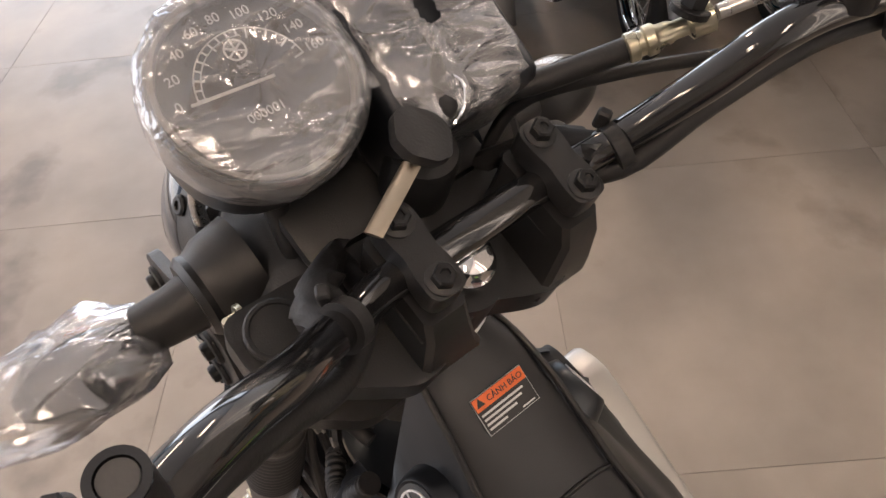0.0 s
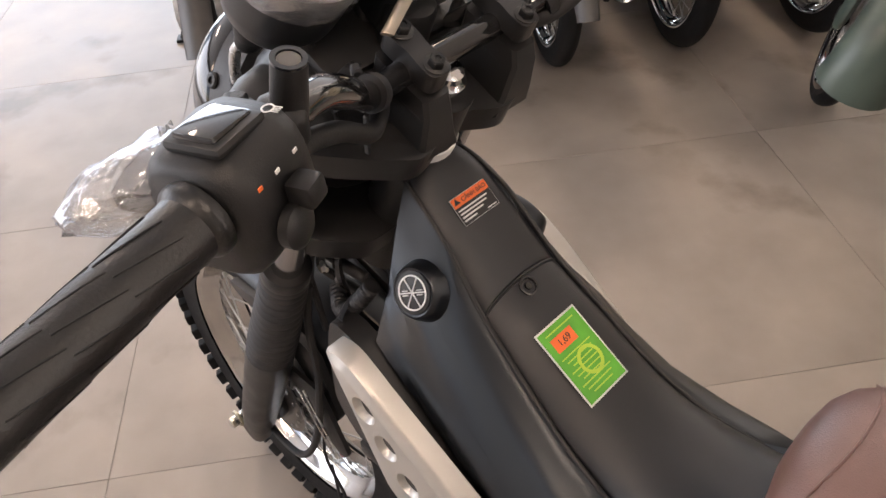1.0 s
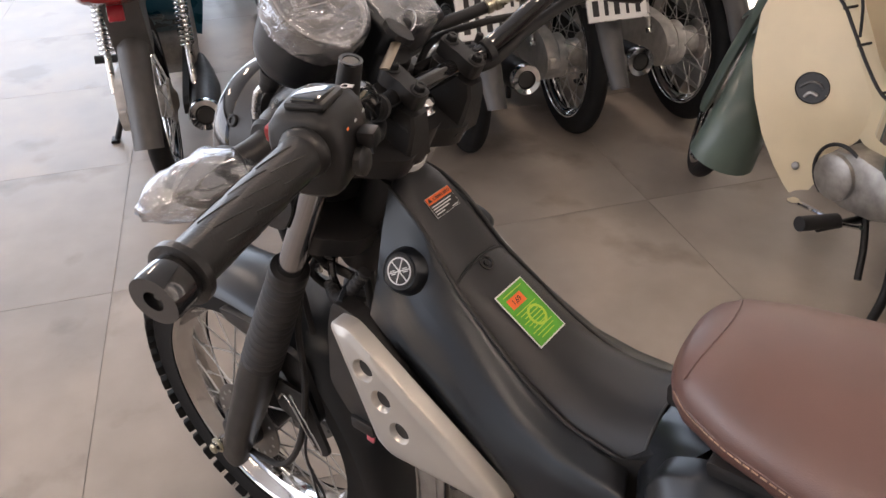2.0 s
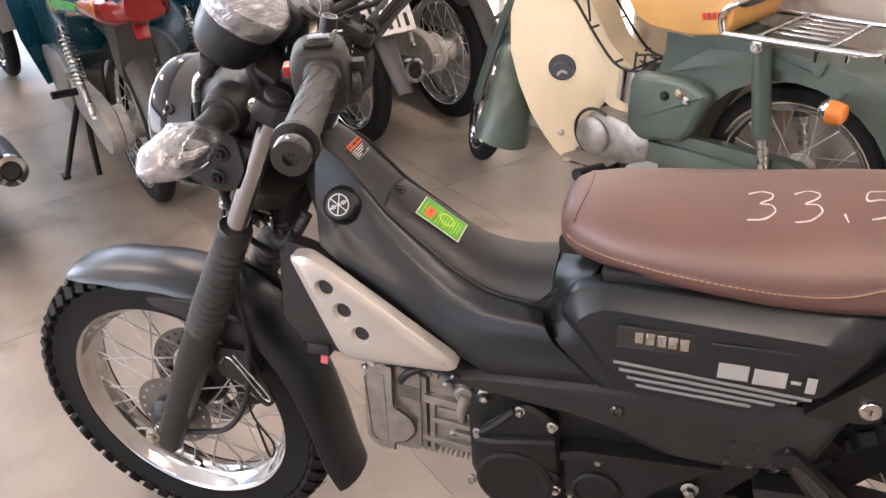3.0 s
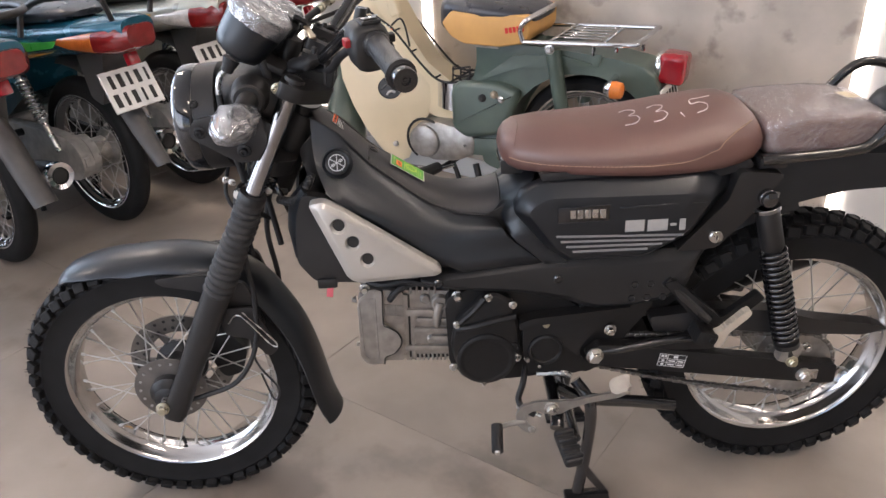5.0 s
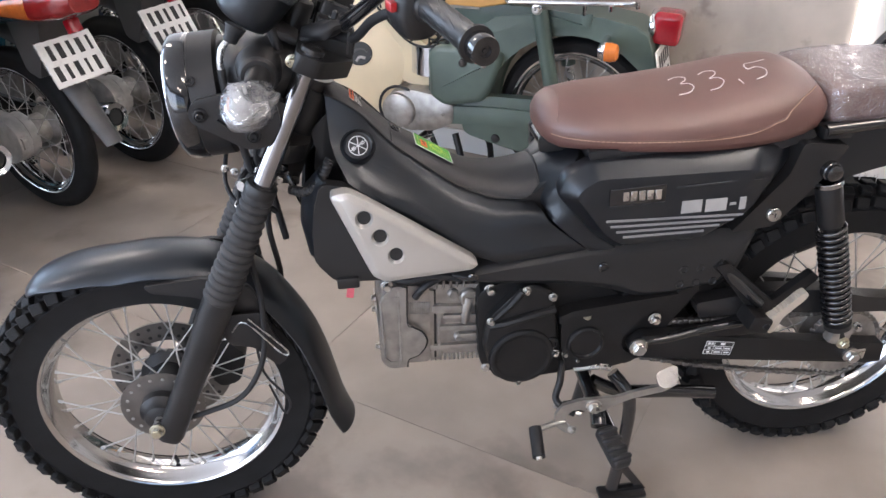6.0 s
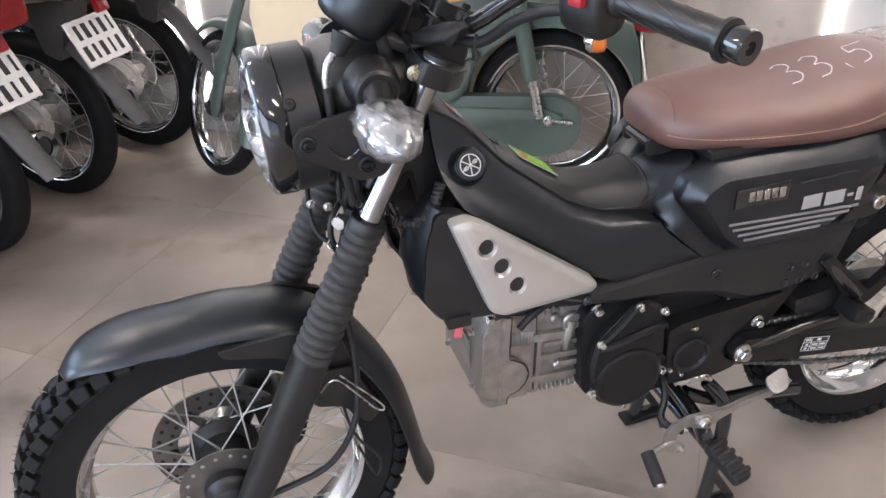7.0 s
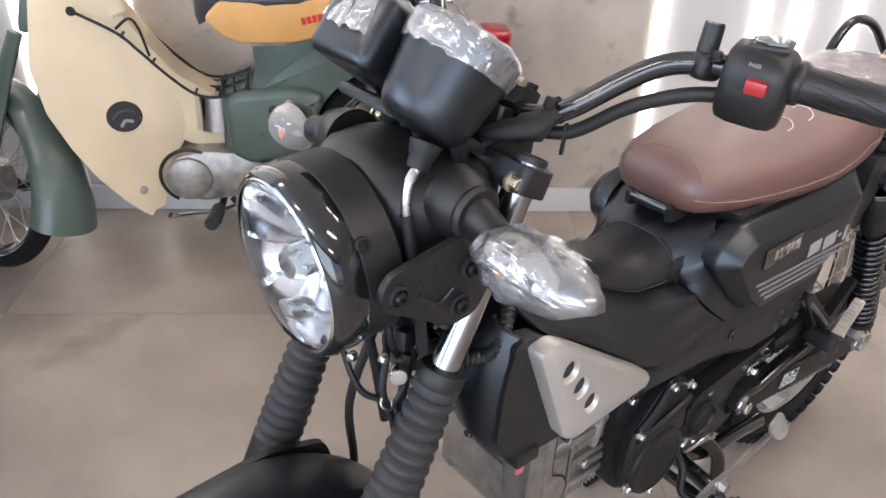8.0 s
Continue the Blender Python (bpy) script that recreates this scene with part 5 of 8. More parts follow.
for bx, bz in ((0.596, 0.456), (0.657, 0.512), (0.703, 0.494), (0.586, 0.358), (0.645, 0.318), (0.712, 0.372)):
    part("cover_bolt", hexbolt(0.0052, 0.010, axis_y(bx, -0.114, bz)), STEEL, gen)
spr = part("sprocket_cover", prism(rounded([(0.722, 0.445), (0.735, 0.458), (0.83, 0.463), (0.925, 0.470), (0.898, 0.446), (0.85, 0.406), (0.834, 0.38), (0.842, 0.354), (0.868, 0.342), (0.862, 0.332), (0.82, 0.322), (0.735, 0.332), (0.724, 0.38)], 0.008), -0.111, -0.094, 0.003), CASE, bike, "black sprocket cover", 30)
part("cover_blade", prism(rounded([(0.716, 0.452), (0.74, 0.461), (0.83, 0.468), (0.93, 0.476), (0.90, 0.462), (0.83, 0.455), (0.74, 0.444), (0.716, 0.436)], 0.004), -0.119, -0.09, 0.003), CASE, spr)
part("round_boss", revolve([(0.035, 0), (0.034, 0.007), (0.030, 0.009), (0.027, 0.004), (0.004, 0.005)], axis_y(0.768, -0.109, 0.385), 32), CASE, spr)
part("cover_bolt", hexbolt(0.005, 0.009, axis_y(0.768, -0.109, 0.442)), ZINC, spr, "yellow zinc bolt")
for bx, bz in ((0.733, 0.362), (0.756, 0.347)):
    part("cover_bolt", hexbolt(0.0045, 0.009, axis_y(bx, -0.107, bz)), STEEL, spr)
part("frame_bolt", hexbolt(0.008, 0.014, axis_y(0.893, -0.108, 0.421)), STEEL, bike)
part("engine_mount_bolt", hexbolt(0.0075, 0.013, axis_y(0.600, -0.085, 0.502)), STEEL, bike)
part("frame_plate", prism(rounded([(0.84, 0.48), (0.92, 0.50), (0.98, 0.47), (0.93, 0.40), (0.90, 0.34), (0.85, 0.31), (0.80, 0.36), (0.82, 0.44)], 0.012), -0.097, 0.097, 0.004), CASE, bike)
part("under_frame", prism(rounded([(0.60, 0.545), (1.02, 0.54), (1.08, 0.50), (1.0, 0.43), (0.9, 0.40), (0.86, 0.46), (0.7, 0.50), (0.6, 0.52)], 0.012), -0.07, 0.07, 0.006), CASE, bike)
# cylinder and head, lying almost flat: a stepped casting with ribs, bosses and short fins
cyl = part("cylinder", prism(rounded([(0.462, 0.360), (0.600, 0.352), (0.600, 0.500), (0.466, 0.512)], 0.008), -0.064, 0.064, 0.007, 3), ALU, bike, "cast aluminium cylinder")
part("cast_flange", prism(rounded([(0.492, 0.352), (0.500, 0.351), (0.504, 0.500), (0.496, 0.502)], 0.002), -0.071, 0.071, 0.002), ALU_DULL, cyl)
part("cast_flange", prism(rounded([(0.505, 0.350), (0.512, 0.350), (0.516, 0.470), (0.509, 0.470)], 0.002), -0.070, 0.070, 0.002), ALU_DULL, cyl)
part("joint_line", prism([(0.5005, 0.352), (0.5045, 0.352), (0.5080, 0.498), (0.5040, 0.498)], -0.066, 0.066, 0), BLACK_PRINT_AND_SHADE, cyl)
for x0, z0, x1, z1, proud, thick in ((0.500, 0.470, 0.566, 0.463, 0.074, 0.015), (0.520, 0.446, 0.588, 0.440, 0.070, 0.009), (0.512, 0.424, 0.592, 0.418, 0.072, 0.010), (0.545, 0.404, 0.594, 0.400, 0.073, 0.011), (0.478, 0.384, 0.590, 0.377, 0.072, 0.011)):
    part("cast_rib", prism(rounded([(x0, z0), (x1, z1), (x1, z1 - thick), (x0, z0 - thick)], 0.003), -proud, -0.060, 0.003), ALU, cyl)
for k in range(12):
    part("lower_fin", block((0.0035, 0.128, 0.020), pose(0.496 + 0.0085 * k, 0, 0.3515 - 0.0005 * k, 0, 4, 0), 0.0012, 1), ALU_DULL, cyl)
for k in range(5):
    part("upper_fin", block((0.0042, 0.116, 0.046), pose(0.512 + 0.0118 * k, -0.010, 0.522, 0, 6, 0), 0.0016, 1), ALU_DULL, cyl)
part("round_boss", revolve([(0.017, 0), (0.017, 0.010), (0.0145, 0.013), (0.0105, 0.013), (0.0095, 0.010)], axis_y(0.566, -0.062, 0.479), 24), ALU, cyl)
part("boss_neck", sweep([(0.566, -0.064, 0.478), (0.560, -0.068, 0.452), (0.558, -0.066, 0.424)], [0.013, 0.010, 0.007], 14), ALU, cyl)
part("boss_cap", revolve([(0.012, 0), (0.012, 0.008), (0.009, 0.011), (0.003, 0.012)], pose(0.566, -0.052, 0.490), 20), ALU, cyl)
for bx, bz, r in ((0.538, 0.488, 0.010), (0.590, 0.456, 0.009), (0.545, 0.394, 0.008), (0.590, 0.383, 0.008), (0.488, 0.372, 0.008)):
    part("stud_boss", revolve([(r, 0), (r, 0.010), (r * 0.7, 0.013), (r * 0.3, 0.013)], axis_y(bx, -0.060, bz), 18), ALU_DULL, cyl)
head = part("cylinder_head", prism(rounded([(0.446, 0.354), (0.492, 0.352), (0.497, 0.512), (0.452, 0.520)], 0.008), -0.076, 0.076, 0.007, 3), ALU, bike, "cast aluminium cylinder head")
for k in range(13):
    part("fine_rib", block((0.0016, 0.004, 0.026), pose(0.458 + 0.0030 * k, -0.0765, 0.474 - 0.0004 * k, 0, 4, 0), 0.0005, 1), ALU, head)
for k in range(4):
    part("head_fin", block((0.0035, 0.10, 0.03), pose(0.462 + 0.009 * k, 0, 0.517, 0, 4, 0), 0.0012, 1), ALU_DULL, head)
cover = part("head_cover", prism(rounded([(0.404, 0.372), (0.416, 0.352), (0.446, 0.350), (0.456, 0.522), (0.434, 0.526), (0.410, 0.503)], 0.012), -0.084, 0.084, 0.012, 4), ALU, bike, "smooth aluminium head cover")
lobe = [(0.449, 0.352), (0.452, 0.368), (0.470, 0.376), (0.483, 0.392), (0.486, 0.408), (0.478, 0.426), (0.462, 0.438), (0.453, 0.450), (0.456, 0.522)]
part("head_lobe", prism(rounded(lobe + [(0.440, 0.522), (0.436, 0.352)], 0.004), -0.0855, -0.066, 0.0025), ALU, cover)
part("cover_seam", sweep([(x + 0.0012, -0.0842, z) for x, z in lobe], 0.0017, 6, 4), BLACK_PRINT_AND_SHADE, cover)
part("cover_edge", sweep([(0.412, -0.0848, 0.376), (0.411, -0.0848, 0.496), (0.418, -0.0848, 0.504), (0.442, -0.0848, 0.505), (0.440, -0.0848, 0.366), (0.420, -0.0848, 0.366), (0.412, -0.0848, 0.376)], 0.0018, 8, 0), ALU, cover)
part("head_bolt", hexbolt(0.007, 0.012, axis_y(0.424, -0.074, 0.523)), STEEL, head)
part("front_plate", block((0.004, 0.06, 0.06), pose(0.405, -0.01, 0.43, 0, -3, 0), 0.002), ALU_DULL, cover)
for dy in (-0.058, 0.058):
    for z in (0.385, 0.490):
        part("cover_bolt", hexbolt(0.005, 0.008, pose(0.404, dy, z, 0, -90, 0)), STEEL, cover)
# intake, hoses and wiring above the engine
part("intake", sweep([(0.52, -0.01, 0.51), (0.53, -0.02, 0.54), (0.6, -0.02, 0.555)], 0.028, 16), CASE, bike)
part("throttle_body", block((0.07, 0.09, 0.05), pose(0.49, -0.02, 0.535), 0.01), RUBBER, bike)
part("plug_lead", sweep([(0.47, -0.085, 0.5), (0.49, -0.09, 0.525), (0.53, -0.08, 0.535), (0.58, -0.08, 0.53), (0.62, -0.07, 0.54)], 0.006, 8), RUBBER, bike)
part("hose", sweep([(0.43, -0.075, 0.54), (0.46, -0.085, 0.535), (0.5, -0.085, 0.54), (0.55, -0.085, 0.53)], 0.007, 8), RUBBER, bike)
# exhaust: from the head under the engine to the right-hand silencer
part("exhaust_pipe", sweep([(0.455, 0.02, 0.355), (0.46, 0.03, 0.315), (0.50, 0.06, 0.280), (0.6, 0.085, 0.26), (0.85, 0.1, 0.28), (1.05, 0.13, 0.32)], 0.016, 14), CASE, bike)
part("silencer", sweep([(1.02, 0.135, 0.315), (1.1, 0.15, 0.34), (1.3, 0.16, 0.40), (1.5, 0.16, 0.46)], [0.02, 0.04, 0.045, 0.042], 20), CASE, bike, "black silencer")
part("lower_tube", sweep([(0.80, -0.075, 0.262), (0.86, -0.085, 0.236), (0.96, -0.086, 0.222), (1.046, -0.085, 0.205)], 0.0130, 14), GLOSS, bike)
# rear fork
for side in (-1, 1):
    arm = part("swingarm", prism(rounded([(0.845, 0.372), (0.87, 0.395), (0.94, 0.388), (1.33, 0.318), (1.352, 0.316), (1.354, 0.272), (1.33, 0.272), (0.88, 0.345), (0.855, 0.35)], 0.006), side * 0.1, side * 0.124, 0.004), CASE if side < 0 else MATT, bike)
    part("axle_nut", hexbolt(0.0105, 0.016, pose(1.287, side * 0.124, 0.297, -90 * side, 0, 0)), STEEL, arm, "bright axle nut")
    part("axle_block", block((0.034, 0.004, 0.022), pose(1.298, side * 0.1255, 0.297), 0.001, 1), STEEL, arm)
    part("pivot_bolt", hexbolt(0.0115, 0.016, pose(0.862, side * 0.124, 0.373, -90 * side, 0, 0)), STEEL, arm, "bright pivot bolt")
    # shock absorber
    t, b = Vector((1.152, side * 0.118, 0.690)), Vector((1.240, side * 0.136, 0.362))
    d = (b - t).normalized()
    rot = d.to_track_quat("Z", "Y").to_matrix().to_4x4()
    length = (b - t).length
    sh = part("shock_absorber", revolve([(0.010, 0.02), (0.0205, 0.024), (0.0215, 0.03), (0.0215, 0.098), (0.019, 0.104), (0.015, 0.107), (0.015, length - 0.03), (0.024, length - 0.028), (0.024, length - 0.018), (0.014, length - 0.01), (0.014, length + 0.008)], Matrix.Translation(t) @ rot, 24), MATT, bike, "black twin rear shock absorber")
    part("shock_cap", revolve([(0.0225, 0.016), (0.0235, 0.017), (0.0235, 0.024), (0.021, 0.026)], Matrix.Translation(t) @ rot, 24), HARD_CHROME, sh)
    turns, pts = 17, []
    for k in range(turns * 14 + 1):
        a = 2 * math.pi * k / 14
        pts.append(Matrix.Translation(t) @ rot @ Vector((0.022 * math.cos(a), 0.022 * math.sin(a), 0.105 + (length - 0.138) * k / (turns * 14))))
    part("spring", sweep(pts, 0.0042, 8, 0), GLOSS, sh, "glossy black coil spring", 60)
    part("upper_eye", revolve([(0.0145, -0.016), (0.0165, -0.014), (0.0165, 0.014), (0.0145, 0.016)], axis_y(t.x, t.y, t.z + 0.004), 22), GLOSS, sh)
    for dx, dz, w, h in ((-0.0225, -0.030, 0.017, 0.032), (0.027, -0.008, 0.018, 0.016)):
        part("shock_bracket", block((w, 0.006, h), pose(t.x + dx, side * 0.094, t.z + dz, 0, 12, 0), 0.002, 1), ALU_DULL, bike)
    part("upper_nut", revolve([(0.015, 0), (0.0135, 0.008), (0.008, 0.011)], pose(t.x, t.y + side * 0.014, t.z + 0.004, -90 * side, 0, 0), 18), GLOSS, sh)
    part("lower_eye", block((0.04, 0.026, 0.045), Matrix.Translation(b) @ pose(0, 0, 0.004, 0, 15, 0), 0.008), ALU_DULL, sh)
    part("lower_bolt", hexbolt(0.008, 0.012, pose(b.x + 0.004, b.y + side * 0.012, b.z - 0.012, -90 * side, 0, 0)), ZINC, sh)
    part("lower_pin", hexbolt(0.0065, 0.012, pose(b.x + 0.038, b.y - side * 0.008, b.z + 0.006, -90 * side, 0, 0)), STEEL, sh)
part("swingarm_gusset", prism(rounded([(0.93, 0.386), (1.04, 0.402), (1.09, 0.43), (1.11, 0.42), (1.10, 0.372), (1.02, 0.372)], 0.008), -0.122, -0.104, 0.004), CASE, bike)
part("swingarm_cross", block((0.05, 0.2, 0.04), pose(0.96, 0, 0.365), 0.008), CASE, bike)
part("swingarm_brace", sweep([(0.868, -0.118, 0.378), (0.915, -0.121, 0.382), (0.985, -0.121, 0.394), (1.055, -0.120, 0.398)], [0.006, 0.0085, 0.0085, 0.007], 10), GLOSS, bike)
lab_m = pose(1.0155, -0.1265, 0.3515, 0, 10.5, 0)
lab = part("swingarm_label", block((0.056, 0.001, 0.030), lab_m, 0.0003, 1), BLACK_PRINT_AND_SHADE, bike, "small black label with white print")
bm = bmesh.new()
for dx, dz, w, h in ((0, 0.0138, 0.054, 0.0009), (0, -0.0138, 0.054, 0.0009), (-0.0268, 0, 0.0009, 0.028), (0.0268, 0, 0.0009, 0.028), (0, 0.0035, 0.054, 0.0008), (-0.010, 0, 0.0008, 0.028), (0.0, -0.005, 0.054, 0.0006), (0.010, -0.005, 0.0006, 0.017),
                     (-0.021, 0.009, 0.005, 0.005), (-0.0145, 0.009, 0.004, 0.005), (0.006, 0.009, 0.009, 0.005), (-0.018, -0.001, 0.005, 0.004), (-0.018, -0.0095, 0.006, 0.004), (0.0, -0.001, 0.013, 0.003), (0.018, -0.001, 0.011, 0.003), (0.0, -0.0095, 0.013, 0.003), (0.018, -0.0095, 0.011, 0.003)):
    block((w, 0.0006, h), lab_m @ pose(dx, -0.0007, dz), 0, 1, bm)
part("label_lines", bm, WHITE_PRINT, lab)
# chain and sprocket
chain = bmesh.new()
for k in range(46):
    x = 0.80 + (1.29 - 0.80) * k / 45
    z = 0.347 - (0.347 - 0.222) * (k / 45) - 0.012 * math.sin(math.pi * k / 45)
    block((0.0115, 0.010 if k % 2 else 0.014, 0.0085), pose(x, -0.088, z, 0, 14, 0), 0.002, 1, chain)
for k in range(46):
    x = 0.80 + (1.29 - 0.80) * k / 45
    z = 0.402 - 0.03 * k / 45
    block((0.0115, 0.010 if k % 2 else 0.014, 0.0085), pose(x, -0.088, z, 0, 4, 0), 0.002, 1, chain)
for k in range(24):
    a = radians(-90 + 180 * k / 23)
    block((0.0085, 0.010 if k % 2 else 0.014, 0.0115), pose(1.287 + 0.075 * math.cos(a), -0.088, 0.297 + 0.075 * math.sin(a), 0, -math.degrees(a), 0), 0.002, 1, chain)
part("chain", chain, DISC, bike, "oily steel drive chain")
bm = revolve([(0.03, 0), (0.07, 0), (0.07, 0.006), (0.03, 0.006)], axis_y(0, 0.003, 0), 48)
for k in range(38):
    a = 2 * math.pi * k / 38
    block((0.010, 0.005, 0.006), pose(0.073 * math.cos(a), 0, 0.073 * math.sin(a), 0, -math.degrees(a), 0), 0.001, 1, bm)
part("sprocket", bm, ALU_DULL, rear_wheel, "dull steel rear sprocket", m=pose(0, -0.088, 0))
part("sprocket_carrier", revolve([(0.02, 0), (0.048, 0), (0.046, 0.02), (0.03, 0.026)], axis_y(0, -0.06, 0), 30), ALU_DULL, rear_wheel)
guard = part("chain_guard", prism(rounded([(0.97, 0.44), (1.10, 0.452), (1.22, 0.44), (1.30, 0.415), (1.42, 0.395), (1.452, 0.382), (1.40, 0.372), (1.26, 0.385), (1.1, 0.405), (0.98, 0.408)], 0.008), -0.105, -0.074, 0.005), MATT, bike, "black chain guard")
# passenger peg bracket and bare peg
part("peg_bracket", prism(rounded([(0.985, 0.528), (1.005, 0.535), (1.10, 0.445), (1.165, 0.50), (1.18, 0.485), (1.10, 0.41), (1.05, 0.415), (1.06, 0.43)], 0.006), -0.128, -0.112, 0.004), CASE, bike)
part("peg_bracket_tube", sweep([(0.99, -0.115, 0.53), (1.075, -0.13, 0.445)], 0.0105, 12, 0), GLOSS, bike)
peg = part("passenger_peg", prism(rounded([(1.085 + (x - 1.085) * 0.84, 0.42 + (z - 0.42) * 0.84) for x, z in ((1.068, 0.418), (1.074, 0.436), (1.092, 0.444), (1.138, 0.489), (1.149, 0.495), (1.155, 0.486), (1.149, 0.475), (1.109, 0.436), (1.099, 0.412), (1.091, 0.398), (1.080, 0.400))], 0.005), -0.162, -0.146, 0.004), PEG, bike, "bare pale cast passenger peg")
for k in range(8):
    part("peg_rib", block((0.0026, 0.0155, 0.004), pose(1.0935 + 0.0050 * k, -0.154, 0.4440 + 0.0047 * k, 0, -43, 0), 0.001, 1), PEG, peg)
part("peg_pivot", hexbolt(0.007, 0.012, axis_y(1.072, -0.160, 0.424)), CASE, peg)
part("peg_lug", block((0.04, 0.05, 0.03), pose(1.062, -0.145, 0.425, 0, 20, 0), 0.006), CASE, bike)
# gear lever with toe rubber and ribbed heel pad
LEVER = [(0.930, 0.315), (0.885, 0.312), (0.845, 0.306), (0.817, 0.299), (0.783, 0.300), (0.749, 0.301), (0.715, 0.293), (0.703, 0.272), (0.706, 0.245), (0.726, 0.225), (0.746, 0.229), (0.728, 0.244), (0.722, 0.262), (0.730, 0.277), (0.746, 0.281), (0.764, 0.270), (0.790, 0.268), (0.81, 0.280), (0.845, 0.292), (0.904, 0.300)]
lev = part("gear_lever", prism(rounded(LEVER, 0.006), -0.1685, -0.1615, 0.0022), LEVER_METAL, bike, "grey cast heel-and-toe gear lever")
part("gear_bolt", hexbolt(0.010, 0.014, axis_y(0.773, -0.166, 0.284)), STEEL, lev)
part("bolt_collar", revolve([(0.015, 0), (0.015, 0.004), (0.012, 0.005)], axis_y(0.773, -0.1655, 0.284), 22), LEVER_METAL, lev)
part("toe_arm", sweep([(0.722, -0.166, 0.252), (0.70, -0.170, 0.254), (0.668, -0.178, 0.252)], [0.0055, 0.0055, 0.005], 10, 5), LEVER_METAL, lev)
part("web_bolt", hexbolt(0.005, 0.008, axis_y(0.735, -0.1685, 0.235)), STEEL, lev)
part("toe_rubber", sweep([(0.665, -0.176, 0.256), (0.661, -0.226, 0.234)], 0.0115, 16, 0), RUBBER, lev, "black toe rubber")
part("toe_pin", revolve([(0.006, 0), (0.005, 0.004)], Matrix.Translation((0.661, -0.226, 0.234)) @ Vector((-0.08, -0.9, -0.42)).to_track_quat("Z", "Y").to_matrix().to_4x4(), 12), STEEL, lev)
pad_m = pose(0.901, -0.178, 0.340, 40, -14, 0) @ Matrix.Scale(0.88, 4)
bm = prism(rounded([(-0.022, 0.012), (-0.013, 0.019), (0.006, 0.019), (0.016, 0.012), (0.026, -0.013), (0.020, -0.020), (-0.017, -0.016), (-0.023, -0.004)], 0.006), -0.003, 0.003, 0.0012)
bm.transform(pad_m @ Matrix.Rotation(radians(90), 4, "X"))
pad = part("heel_pad", bm, ALU_DULL, lev, "ribbed steel heel pad")
for k in range(9):
    x = -0.018 + 0.0047 * k
    part("pad_rib", block((0.0024, 0.026 - 0.0012 * abs(k - 4), 0.002), pad_m @ pose(x, 0, 0.0036, 0, 0, 18), 0.0006, 1), ALU_DULL, pad)
part("shift_arm", sweep([(0.730, -0.10, 0.338), (0.722, -0.125, 0.315), (0.712, -0.135, 0.285), (0.722, -0.15, 0.272), (0.742, -0.158, 0.262)], 0.0065, 8), CASE, bike)
part("shift_rod", sweep([(0.708, -0.138, 0.268), (0.755, -0.155, 0.255)], 0.004, 8, 0), STEEL, bike)
# centre stand and rider's folding peg
stand = part("centre_stand", sweep([(0.835, -0.085, 0.285), (0.864, -0.112, 0.235), (0.857, -0.121, 0.12), (0.842, -0.128, 0.02)], 0.0125, 12), GLOSS, bike, "black tubular centre stand")
part("stand_leg", sweep([(0.835, 0.085, 0.285), (0.864, 0.112, 0.235), (0.857, 0.121, 0.12), (0.842, 0.128, 0.02)], 0.0125, 12), GLOSS, stand)
part("stand_cross", sweep([(0.835, -0.12, 0.16), (0.835, 0.12, 0.16)], 0.011, 10, 0), GLOSS, stand)
for side in (-1, 1):
    part("stand_foot", block((0.095, 0.035, 0.012), pose(0.862, side * 0.13, 0.0065), 0.004), CASE, stand)
    part("stand_gusset", prism(rounded([(0.845, 0.1), (0.856, 0.1), (0.912, 0.012), (0.845, 0.012), (0.845, 0.02), (0.888, 0.022), (0.852, 0.075)], 0.003), side * 0.126, side * 0.134, 0.002), GLOSS, stand)
part("peg_bar", sweep([(0.785, -0.17, 0.235), (0.79, -0.13, 0.25), (0.79, 0.0, 0.262), (0.79, 0.13, 0.25), (0.785, 0.2, 0.24)], 0.014, 12), GLOSS, bike)
for side in (-1, 1):
    peg = part("rider_peg", block((0.036, 0.08, 0.024), pose(0.8, side * 0.212, 0.222, -14 * side, 0, -10 * side), 0.009, 3), RUBBER, bike, "ribbed black rubber rider peg")
    for k in range(4):
        part("peg_bump", block((0.039, 0.010, 0.011), pose(0.8, side * 0.212, 0.222, -14 * side, 0, -10 * side) @ pose(0, -0.028 + 0.0185 * k, 0.011), 0.003, 1), RUBBER, peg)
part("brake_pedal", sweep([(0.80, 0.15, 0.27), (0.72, 0.17, 0.25), (0.65, 0.18, 0.27)], 0.007, 8), STEEL, bike)
part("side_stand_spring", sweep([(0.752, -0.105, 0.322), (0.80, -0.11, 0.325), (0.82, -0.112, 0.318)], 0.006, 8), STEEL, bike)
part("oil_drain", hexbolt(0.009, 0.012, pose(0.66, 0, 0.302, 180, 0, 0)), STEEL, bike)

# ---- handlebar, instruments, headlight ----
BAR = [(0.381, 0.0, 0.962), (0.381, 0.055, 0.962), (0.384, 0.084, 0.964), (0.397, 0.106, 0.977), (0.420, 0.130, 1.004), (0.437, 0.153, 1.026), (0.448, 0.182, 1.034), (0.463, 0.225, 1.033), (0.481, 0.275, 1.028), (0.522, 0.386, 1.016)]
BAR_LEFT = [(0.528, -0.394, 1.017), (0.494, -0.266, 1.026), (0.476, -0.222, 1.030), (0.459, -0.182, 1.030), (0.445, -0.154, 1.022), (0.426, -0.125, 1.001), (0.402, -0.098, 0.977), (0.389, -0.076, 0.965), (0.381, -0.050, 0.962)]
bar_line = BAR_LEFT + BAR


